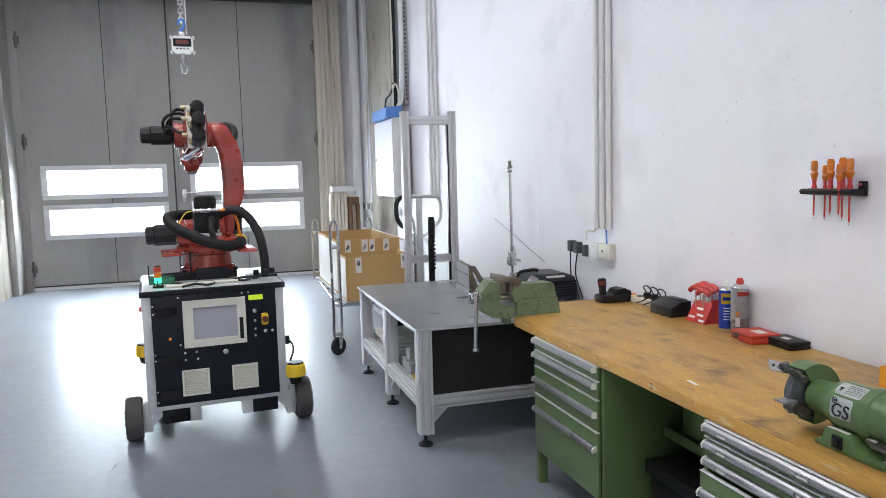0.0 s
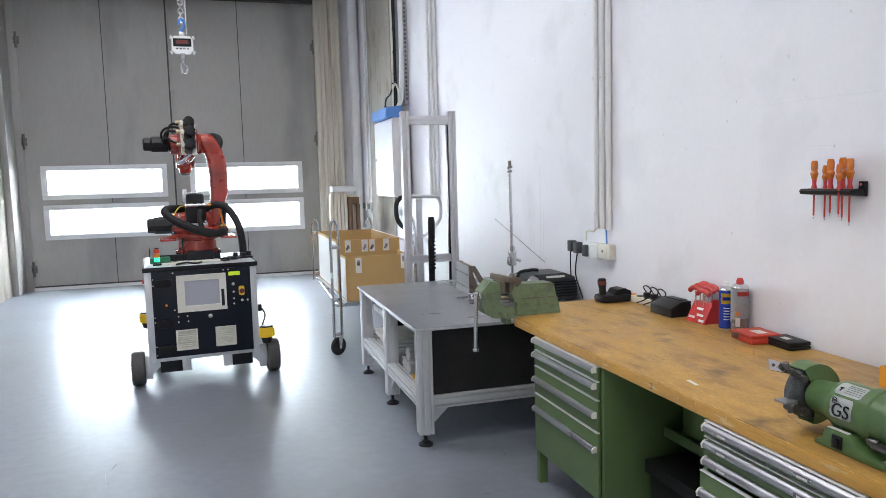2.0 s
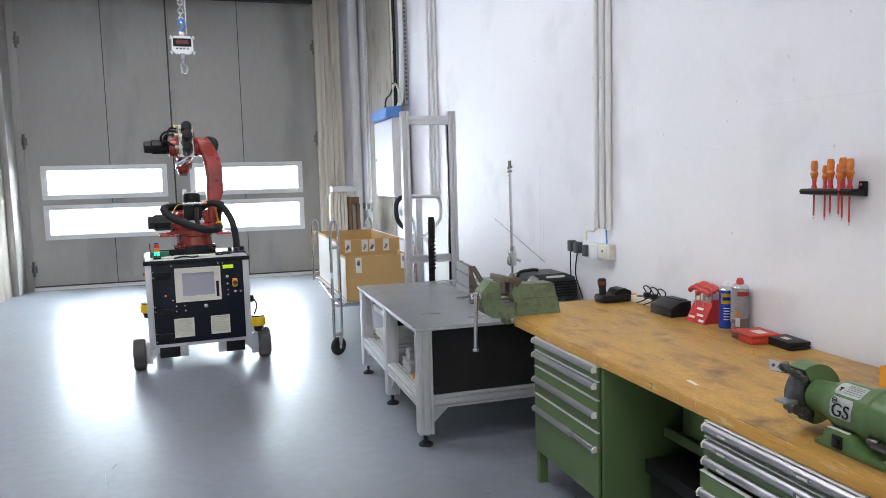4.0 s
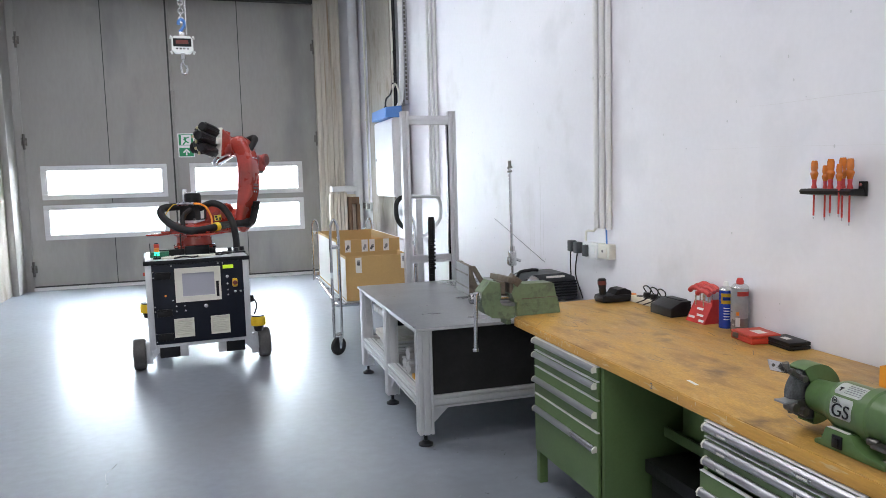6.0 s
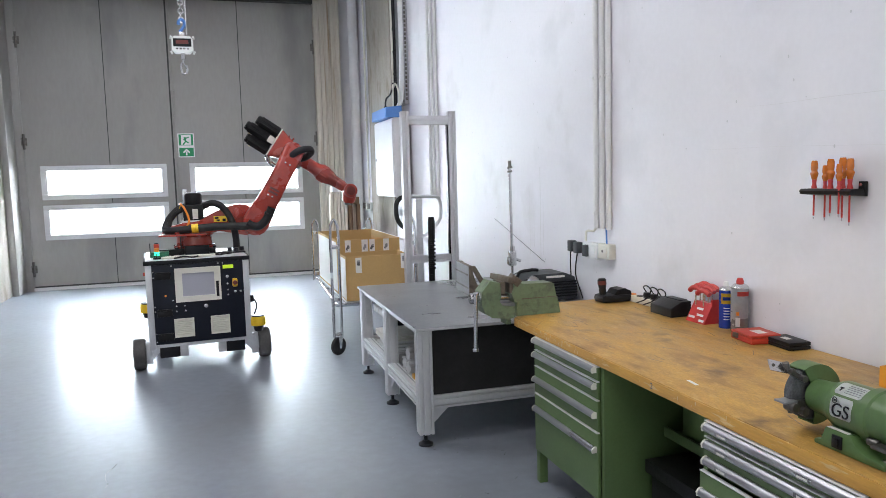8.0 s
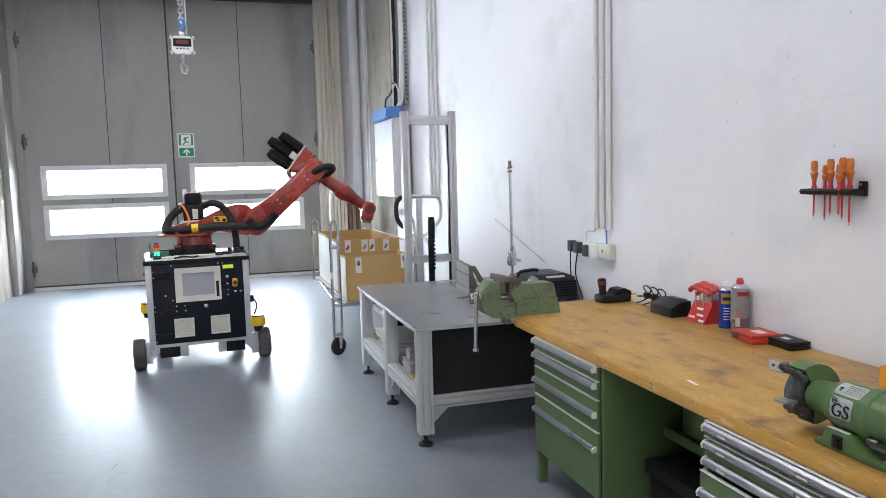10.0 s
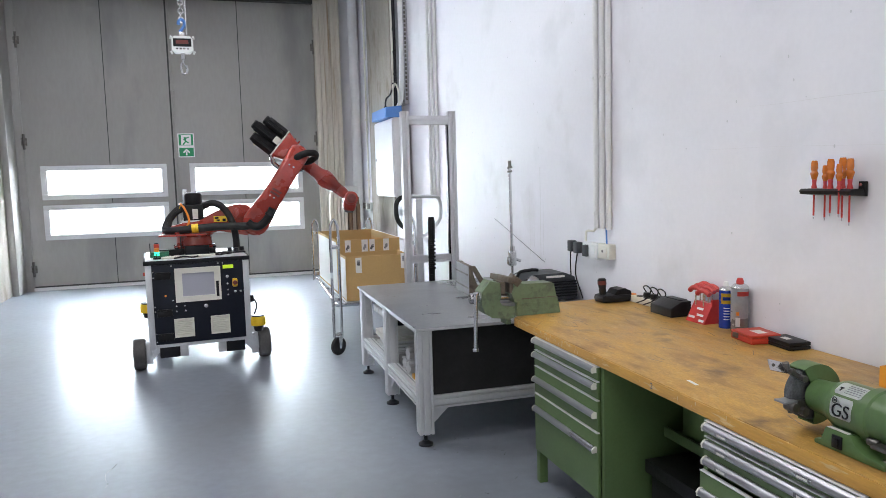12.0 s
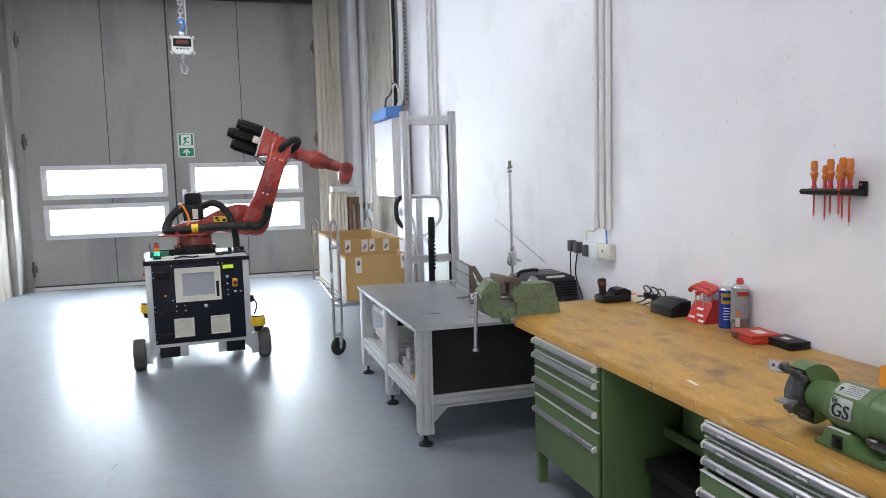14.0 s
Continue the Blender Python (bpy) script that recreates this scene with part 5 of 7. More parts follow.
# ---- bench vise ----
def vise():
    v = thing("bench_vise", "worn green cast bench vise on the worktop corner", "vise")
    y = 3.86
    def cast(outline, y0, y1, r, name, mat, lab=""):
        bm = prism(B(), outline, y0, y1)
        bmesh.ops.bevel(bm, geom=[e for e in bm.edges if e.calc_face_angle(0) > 0.5], offset=r, segments=2, profile=0.5, affect="EDGES")
        return part(name, bm, mat, v, lab)

    cast([(-0.893, 0.851), (-0.620, 0.851), (-0.638, 0.944), (-0.886, 0.942)], y - 0.056, y + 0.056, 0.006, "fixed_body", M_VISE)
    cast([(-0.886, 0.946), (-0.640, 0.948), (-0.656, 1.022), (-0.675, 1.028), (-0.84, 1.030), (-0.862, 1.034), (-0.886, 1.01)], y - 0.048, y + 0.048, 0.008, "slide_housing", M_VISE, "green upper housing")
    part("cast_seam", box(B(), -0.884, -0.642, y - 0.050, y + 0.050, 0.9405, 0.9475), M_RUST, v, "dark seam between the castings")
    bm = box(B(), -0.845, -0.705, y - 0.0585, y - 0.055, 0.882, 0.886)
    box(bm, -0.845, -0.705, y - 0.0585, y - 0.055, 0.918, 0.922)
    box(bm, -0.849, -0.845, y - 0.0585, y - 0.055, 0.882, 0.922)
    box(bm, -0.705, -0.701, y - 0.0585, y - 0.055, 0.882, 0.922)
    frame_ = part("cast_plate", bm, M_VISE, v, "raised cast frame")
    bm = B()
    for k in range(7):
        box(bm, -0.834 + 0.018 * k, -0.823 + 0.018 * k, y - 0.0575, y - 0.055, 0.893, 0.911, 0.001)
    part("cast_mark", bm, M_VISE, frame_, "row of worn raised bars")
    cast([(-0.925, 0.985), (-0.905, 1.038), (-0.868, 1.040), (-0.80, 0.985), (-0.845, 0.965), (-0.875, 0.94), (-0.905, 0.93)], y - 0.07, y + 0.07, 0.006, "fixed_jaw", M_VISE)
    part("clamp_foot", box(B(), -0.953, -0.921, y - 0.047, y + 0.04, 0.805, 0.834, 0.006), M_VISE, v, "green clamp foot over the bench edge")
    cast([(-1.098, 1.0), (-1.100, 0.93), (-1.078, 0.878), (-1.036, 0.850), (-0.93, 0.838), (-0.900, 0.846), (-0.900, 0.905), (-0.975, 0.915), (-0.992, 0.94), (-0.984, 0.965), (-0.988, 1.046), (-1.046, 1.06)], y - 0.055, y + 0.055, 0.009, "moving_jaw", M_VISE)
    part("slide", box(B(), -0.985, -0.885, y - 0.03, y + 0.03, 0.905, 0.926, 0.003), M_GROUND, v, "bright sliding bar")
    bm = box(B(), -0.986, -0.962, y - 0.066, y + 0.066, 0.985, 1.052, 0.003)
    part("jaw_plate", bm, M_RUST, v, "dark steel jaw plate")
    part("jaw_plate", box(B(), -0.935, -0.913, y - 0.066, y + 0.066, 0.985, 1.045, 0.003), M_RUST, v, "dark steel jaw plate")
    bm = cyl(B(), (-1.12, y, 0.957), (-0.87, y, 0.957), 0.019, seg=18)
    cyl(bm, (-1.152, y, 0.962), (-1.09, y, 0.962), 0.030, seg=20, bevel=0.005)
    cyl(bm, (-1.10, y, 0.962), (-1.088, y, 0.962), 0.035, seg=20, bevel=0.003)
    sp = part("spindle", bm, M_STEEL, v, "bright steel spindle")
    bm = cyl(B(), (-1.126, y - 0.033, 0.995), (-1.134, y - 0.035, 0.675), 0.0115, seg=14)
    cyl(bm, (-1.134, y - 0.035, 0.665), (-1.134, y - 0.035, 0.683), 0.018, seg=14, bevel=0.004)
    cyl(bm, (-1.126, y - 0.033, 0.985), (-1.126, y - 0.033, 1.0), 0.018, seg=14, bevel=0.004)
    part("tommy_bar", bm, M_STEEL, sp, "steel tommy bar with ball ends")
    bm = box(B(), -0.04, 0.04, -0.085, 0.13, -0.016, 0.016, 0.003, pose(-0.925, y, 1.058, 0, 12, 8))
    part("clamped_part", bm, M_RUST, v, "dark steel bar between the jaws")
    part("clamped_part", box(B(), -0.03, 0.03, -0.06, 0.03, -0.022, 0.022, 0.003, pose(-0.893, y - 0.02, 1.055, 0, 40, -10)), M_RUST, v, "second dark steel bar")
    return v


vise()


# ---- bench grinder ----
def grinder():
    g = thing("bench_grinder", "green double bench grinder with an eye shield", "grinder")
    x, z = -0.785, 0.967
    bm = lathe(B(), [(0.040, 1.737), (0.048, 1.733), (0.051, 1.69), (0.055, 1.665), (0.066, 1.640), (0.070, 1.630), (0.070, 1.530), (0.0765, 1.526), (0.0765, 1.500), (0.071, 1.495), (0.068, 1.46), (0.064, 1.40), (0.045, 1.38)], (x, 0, z), axis=(0, 1, 0), seg=40)
    part("motor", bm, M_GRIND, g, "green motor housing")
    bm = prism(B(), [(1.435, 0.851), (1.672, 0.851), (1.672, 0.864), (1.648, 0.870), (1.632, 0.912), (1.545, 0.912), (1.528, 0.888), (1.497, 0.874), (1.435, 0.866)], -0.062, 0.062, Matrix.Translation((x - 0.008, 0, 0)) @ pose(0, 0, 0, 0, 0, 90))
    bmesh.ops.bevel(bm, geom=[e for e in bm.edges if e.calc_face_angle(0) > 0.9], offset=0.004, segments=2, profile=0.5, affect="EDGES")
    box(bm, x - 0.04, x + 0.04, 1.552, 1.625, 0.90, 0.935, 0.006)
    base = part("base", bm, M_GRIND, g, "green cast base")
    for y in (1.455, 1.660):
        part("bolt", cyl(B(), (x - 0.045, y, 0.866), (x - 0.045, y, 0.873), 0.008, seg=6), M_STEEL, base, "steel fixing bolt")
    xs = x - 0.070
    sw = part("switch_plate", box(B(), xs - 0.005, xs + 0.003, 1.570, 1.604, 0.862, 0.899, 0.002), M_BLACK, base, "black switch plate")
    sw.parent = g
    part("switch", box(B(), xs - 0.010, xs - 0.005, 1.578, 1.596, 0.868, 0.892, 0.002), M_PLASTIC, sw, "rocker switch")
    part("type_plate", box(B(), x - 0.069, x - 0.057, 1.553, 1.625, 0.9122, 0.9140), M_TAPE, g, "narrow white plate")

    def wrap(y0, y1, a0, a1, mat, name, lab, parent, rr=0.0706):
        bm = B()
        rows = []
        for k in range(13):
            a = radians(a0 + (a1 - a0) * k / 12)
            inset = 0.006 if k in (0, 12) else 0.0015 if k in (1, 11) else 0.0
            rows.append([bm.verts.new((x + rr * math.cos(a), y, z + rr * math.sin(a))) for y in (y0 + inset, y1 - inset)])
        for p, q in zip(rows, rows[1:]):
            bm.faces.new((p[0], p[1], q[1], q[0]))
        bmesh.ops.solidify(bm, geom=list(bm.faces), thickness=0.0006)
        return part(name, bm, mat, parent, lab)

    lab = wrap(1.545, 1.618, 146, 196, M_SIGNWHITE, "approval_label", "white approval label", g)
    on_label = Matrix.Translation((x, 0, z)) @ pose(0, 0, 0, 0, 10, 0)
    letters("GS", 0.052, M_BLACK, lab, on_label @ Matrix.Translation((-0.0728, 1.579, -0.009)) @ pose(0, 0, 0, 90, 0, -90), "lettering")
    ring = [(-0.0725, 1.603 + 0.008 * math.cos(radians(a)), 0.018 + 0.008 * math.sin(radians(a))) for a in range(0, 360, 30)]
    bm = tube(B(), ring, 0.0013, seg=6, closed=True, steps=2)
    cyl(bm, (-0.0705, 1.603, 0.018), (-0.0732, 1.603, 0.018), 0.0028, seg=10)
    bmesh.ops.transform(bm, matrix=on_label, verts=bm.verts)
    part("safety_mark", bm, M_BLACK, lab, "round black mark")
    top = wrap(1.532, 1.622, 100, 140, M_SIGNWHITE, "instruction_label", "white instruction label", g)
    bm = B()
    for k in range(5):
        a = radians(109 + 6.0 * k)
        box(bm, -0.0005, 0.0005, 1.538, 1.590, -0.0008, 0.0008, 0, Matrix.Translation((x + 0.0712 * math.cos(a), 0, z + 0.0712 * math.sin(a))))
    part("print", bm, M_CANGREY, top, "lines of small print")
    bm = box(B(), -0.0006, 0.0006, 1.600, 1.612, -0.002, 0.002, 0, on_label @ pose(0, 0, 0, 0, 45, 0) @ Matrix.Translation((-0.0712, 0, 0.004)))
    box(bm, -0.0006, 0.0006, 1.604, 1.608, -0.008, 0.004, 0, on_label @ pose(0, 0, 0, 0, 45, 0) @ Matrix.Translation((-0.0712, 0, 0.0)))
    part("pictogram", bm, M_BLACK, top, "black pictogram")
    # far wheel with its guard
    bm = lathe(B(), [(0.025, 1.752), (0.078, 1.752), (0.081, 1.756), (0.081, 1.780), (0.078, 1.784), (0.025, 1.784)], (x, 0, z), axis=(0, 1, 0), seg=44)
    part("grinding_wheel", bm, M_STONE, g, "dark grey grinding wheel")
    bm = B()
    arc = [(math.cos(radians(-95 + 215 * k / 26)), math.sin(radians(-95 + 215 * k / 26))) for k in range(27)]
    for r0, r1, y0, y1 in ((0.018, 0.092, 1.737, 1.741), (0.0885, 0.092, 1.741, 1.797), (0.018, 0.092, 1.797, 1.801)):
        vs = []
        for c, q in arc:
            vs.append([bm.verts.new((x + rr * c, yy, z + rr * q)) for rr, yy in ((r0, y0), (r1, y0), (r1, y1), (r0, y1))])
        for p, q in zip(vs, vs[1:]):
            for k in range(4):
                bm.faces.new((p[k], p[(k + 1) % 4], q[(k + 1) % 4], q[k]))
        bm.faces.new(vs[0])
        bm.faces.new(list(reversed(vs[-1])))
    part("wheel_guard", bm, M_GRIND, g, "green wheel guard")
    part("wheel_nut", cyl(B(), (x, 1.801, z), (x, 1.815, z), 0.016, seg=6), M_STEEL, g, "steel wheel nut")
    bm = box(B(), -0.038, 0.038, -0.002, 0.002, -0.017, 0.017, 0.001, pose(x - 0.132, 1.752, z + 0.096, -30, 16, 10))
    es = part("eye_shield", bm, M_STEEL, g, "scratched bright shield plate")
    for k in (-0.02, 0.02):
        part("rivet", lathe(B(), [(0.005, 0), (0.004, 0.003)], (x - 0.132 + k, 1.7465, z + 0.098 - k * 0.28), axis=(0, -1, 0.55), seg=10), M_DARKSTEEL, es, "dark rivet")
    bm = box(B(), -0.034, 0.034, -0.009, 0.009, -0.008, 0.008, 0.003, pose(x - 0.068, 1.758, z + 0.066, 0, 30, 0))
    cyl(bm, (x - 0.085, 1.738, z + 0.078), (x - 0.085, 1.772, z + 0.078), 0.009, seg=12, bevel=0.002)
    cyl(bm, (x - 0.045, 1.733, z + 0.052), (x - 0.045, 1.765, z + 0.052), 0.011, seg=6)
    cyl(bm, (x - 0.10, 1.75, z + 0.085), (x - 0.105, 1.75, z + 0.105), 0.010, seg=10)
    part("shield_arm", bm, M_DARKSTEEL, es, "dark shield bracket")
    bm = box(B(), x - 0.118, x - 0.070, 1.735, 1.780, z - 0.018, z - 0.011, 0.002)
    rest = part("tool_rest", bm, M_GROUND, g, "ground steel tool rest")
    bm = box(B(), x - 0.095, x - 0.035, 1.738, 1.752, z - 0.050, z - 0.012, 0.005)
    cyl(bm, (x - 0.085, 1.725, z - 0.030), (x - 0.085, 1.765, z - 0.030), 0.015, seg=12, bevel=0.003)
    cyl(bm, (x - 0.052, 1.722, z - 0.045), (x - 0.052, 1.745, z - 0.045), 0.014, seg=6)
    part("rest_bracket", bm, M_DARKSTEEL, rest, "dark bolted bracket")
    bm = cyl(B(), (x - 0.060, 1.462, z - 0.052), (x - 0.060, 1.495, z - 0.052), 0.011, seg=12, bevel=0.003)
    box(bm, x - 0.085, x - 0.052, 1.37, 1.468, z - 0.060, z - 0.048, 0.003)
    part("near_rest", bm, M_DARKSTEEL, g, "second dark tool rest with knob")
    return g


grinder()


# ---- small things along the wall on the worktop ----
BZ = 0.8505


def cordless_charger():
    t = thing("handset_cradle", "black cradle with a dark upright handset", "charging cradle")
    bm = box(B(), -0.27, -0.06, 3.94, 4.06, BZ, BZ + 0.05, 0.022)
    prism(bm, [(-0.19, 0.04), (-0.065, 0.04), (-0.07, 0.066), (-0.11, 0.084), (-0.16, 0.078)], 3.95, 4.05, pose(0, 0, BZ))
    part("cradle", bm, M_PLASTIC, t)
    bm = lathe(B(), [(0.022, 0), (0.022, 0.05), (0.026, 0.075), (0.026, 0.10), (0.02, 0.108)], (-0.235, 4.0, BZ + 0.04), axis=(-0.08, 0, 1), seg=18)
    h = part("handset", bm, M_PLASTIC, t)
    part("band", lathe(B(), [(0.0265, 0.07), (0.0275, 0.08), (0.0265, 0.095)], (-0.235, 4.0, BZ + 0.04), axis=(-0.08, 0, 1), seg=18), M_DARKRED, h, "dark red band")
    return t


cordless_charger()


def power_strip():
    t = thing("power_strip", "cream socket strip with black plugs against the wall", "power strip")
    bm = box(B(), -0.075, -0.02, 3.50, 4.0, BZ, BZ + 0.04, 0.005)
    part("strip", bm, M_CREAM, t)
    for k in range(5):
        y = 3.58 + 0.075 * k
        bm = cyl(B(), (-0.048, y, BZ + 0.038), (-0.048, y, BZ + 0.044), 0.022, seg=18)
        part("socket", bm, M_PLASTIC, t, "dark socket")
    for k in (1, 2, 3):
        y = 3.58 + 0.075 * k
        bm = box(B(), -0.065, -0.03, y - 0.018, y + 0.018, BZ + 0.044, BZ + 0.075, 0.006)
        tube(bm, [(-0.048, y, BZ + 0.07), (-0.06, y + 0.02, BZ + 0.105), (-0.07, y - 0.03, BZ + 0.12), (-0.075, y - 0.08, BZ + 0.10), (-0.09, y - 0.06, BZ + 0.05), (-0.10, y + 0.03, BZ + 0.012)], 0.004, seg=6)
        part("plug", bm, M_PLASTIC, t, "black plug with cable")
    part("switch", box(B(), -0.062, -0.034, 3.945, 3.98, BZ + 0.04, BZ + 0.047, 0.002), M_ORANGE, t, "orange lit rocker")
    return t


power_strip()
bm = B()
prism(bm, [(-0.16, 0.0), (-0.03, 0.0), (-0.03, 0.085), (-0.09, 0.085), (-0.16, 0.05)], 3.40, 3.60, pose(0, 0, BZ))
bmesh.ops.bevel(bm, geom=list(bm.edges), offset=0.006, segments=2, profile=0.5, affect="EDGES")
ch = solid("battery_charger", bm, M_PLASTIC, "black sloped battery charger on the worktop", "charger")
part("contact_bay", box(B(), -0.085, -0.035, 3.43, 3.57, BZ + 0.084, BZ + 0.09, 0.003), M_BLACK, ch, "dark battery bay")


def hex_key_stand():
    t = thing("hex_key_stand", "red stand holding red-handled hex keys", "tool stand")
    bm = B()
    prism(bm, [(-0.115, 0.0), (-0.015, 0.0), (-0.015, 0.10), (-0.06, 0.105)], 3.18, 3.33, pose(0, 0, BZ))
    part("stand", bm, M_REDPL, t)
    bm = B()
    for z, y0, y1 in ((0.07, 3.23, 3.28), (0.04, 3.21, 3.26), (0.025, 3.27, 3.32), (0.015, 3.19, 3.23)):
        f = (z / 0.105)
        x = -0.115 + 0.055 * f - 0.002
        box(bm, -0.001, 0.001, y0, y1, -0.006, 0.006, 0, pose(x, 0, BZ + z, 0, 27, 0))
    part("print", bm, M_SIGNWHITE, t, "worn white print")
    for k, (x, y, h) in enumerate(((-0.030, 3.285, 0.178), (-0.030, 3.225, 0.172), (-0.055, 3.290, 0.170), (-0.055, 3.222, 0.164), (-0.078, 3.295, 0.160), (-0.078, 3.232, 0.150))):
        key = part("hex_key", cyl(B(), (x, y, BZ + 0.085), (x, y, BZ + h), 0.0038, seg=6), M_STEEL, t, "steel key shaft")
        bm = tube(B(), [(x, y + 0.052, BZ + h - 0.004), (x, y + 0.030, BZ + h + 0.012), (x, y, BZ + h + 0.018), (x, y - 0.030, BZ + h + 0.012), (x, y - 0.048, BZ + h + 0.002)], 0.0135, seg=10, steps=4)
        part("grip", bm, M_REDPL, key, "red T-shaped grip")
    # one key hangs at the near end
    key = part("hex_key", cyl(B(), (-0.04, 3.185, BZ + 0.06), (-0.04, 3.185, BZ + 0.12), 0.003, seg=6), M_STEEL, t, "short steel key")
    part("grip", box(B(), -0.065, -0.015, 3.178, 3.194, BZ + 0.085, BZ + 0.125, 0.006), M_REDPL, key, "small red grip")
    return t


hex_key_stand()


def spray_can(name, label, x, y, r, h, mat, top):
    t = thing(name, label, "spray can")
    bm = lathe(B(), [(r * 0.96, 0), (r, 0.004), (r, h * 0.80), (r * 0.97, h * 0.82)], (x, y, BZ), seg=28)
    part("body", bm, mat, t)
    bm = lathe(B(), [(r * 1.02, h * 0.815), (r * 1.02, h * 0.83), (r * 0.75, h * 0.88), (r * 0.45, h * 0.90)], (x, y, BZ), seg=28)
    part("shoulder", bm, M_STEEL, t, "bright metal shoulder")
    bm = lathe(B(), [(r * 0.42, h * 0.895), (r * 0.42, h * 0.95), (r * 0.3, h)], (x, y, BZ), seg=20)
    part("nozzle", bm, top, t, "spray nozzle")
    return t


can = spray_can("spray_can", "blue and yellow lubricant spray can, upright", -0.055, 3.085, 0.033, 0.235, M_CANBLUE, M_SIGNWHITE)


def band(parent, x, y, r, z0, z1, a0, a1, mat, name, lab):
    bm = B()
    rows = []
    for k in range(11):
        a = radians(a0 + (a1 - a0) * k / 10)
        rows.append([bm.verts.new((x + r * math.cos(a), y + r * math.sin(a), BZ + z)) for z in (z0, z1)])
    for p, q in zip(rows, rows[1:]):
        bm.faces.new((p[0], p[1], q[1], q[0]))
    bmesh.ops.solidify(bm, geom=list(bm.faces), thickness=0.0005)
    return part(name, bm, mat, parent, lab)


band(can, -0.055, 3.085, 0.0336, 0.125, 0.178, 190, 285, M_YELLOW, "shield", "yellow shield print")
band(can, -0.055, 3.085, 0.0341, 0.143, 0.160, 205, 272, M_CANBLUE, "mark", "plain blue mark")
for k in range(5):
    band(can, -0.055, 3.085, 0.0336, 0.045 + 0.014 * k, 0.050 + 0.014 * k, 215, 265, M_SIGNWHITE, "print", "white print lines")
can2 = spray_can("spray_can", "grey spray can with a red cap ring, upright", -0.052, 2.985, 0.042, 0.265, M_CANGREY, M_REDPL)
band(can2, -0.052, 2.985, 0.0427, 0.180, 0.202, 215, 300, M_REDPL, "band", "red print band")
band(can2, -0.052, 2.985, 0.0427, 0.03, 0.075, 205, 235, M_SIGNWHITE, "barcode", "white code field")
band(can2, -0.052, 2.985, 0.0427, 0.085, 0.103, 210, 228, M_ORANGE, "warning_mark", "orange warning mark")

t = thing("small_case", "flat orange-red plastic case with a latch", "case", pose(-0.115, 2.795, BZ, 0, 0, -8))
part("lower_shell", box(B(), -0.075, 0.075, -0.085, 0.085, 0, 0.028, 0.006), M_REDCASE, t)
part("lid", box(B(), -0.075, 0.075, -0.085, 0.085, 0.0285, 0.043, 0.006), M_REDCASE, t)
part("latch", box(B(), -0.083, -0.074, 0.02, 0.06, 0.010, 0.034, 0.003), M_DARKSTEEL, t, "dark wire latch")
part("label", box(B(), -0.02, 0.03, -0.05, 0.02, 0.0431, 0.0438), M_TAPE, t, "white oval sticker")
t = thing("small_case", "flat black plastic case, closed", "case", pose(-0.07, 2.645, BZ, 0, 0, -6))
part("lower_shell", box(B(), -0.055, 0.055, -0.085, 0.085, 0, 0.018, 0.006), M_PLASTIC, t)
part("lid", box(B(), -0.055, 0.055, -0.085, 0.085, 0.0185, 0.036, 0.006), M_PLASTIC, t)
part("label", box(B(), -0.02, 0.01, -0.02, 0.03, 0.0361, 0.0368), M_TAPE, t, "small pale sticker")
t = thing("parts_bin", "orange plastic parts bin on the worktop", "bin", pose(-0.16, 1.86, BZ))
bm = box(B(), -0.06, 0.06, -0.17, 0.17, 0, 0.004)
for q in ((-0.06, -0.056, -0.17, 0.17), (0.056, 0.06, -0.17, 0.17), (-0.056, 0.056, -0.17, -0.166), (-0.056, 0.056, 0.166, 0.17)):
    box(bm, *q, 0.004, 0.075)
part("bin", bm, M_BIN, t)
for k in range(5):
    part("rib", box(B(), -0.05, 0.05, 0.17, 0.174, 0.012 + 0.012 * k, 0.017 + 0.012 * k, 0.001), M_BIN, t)


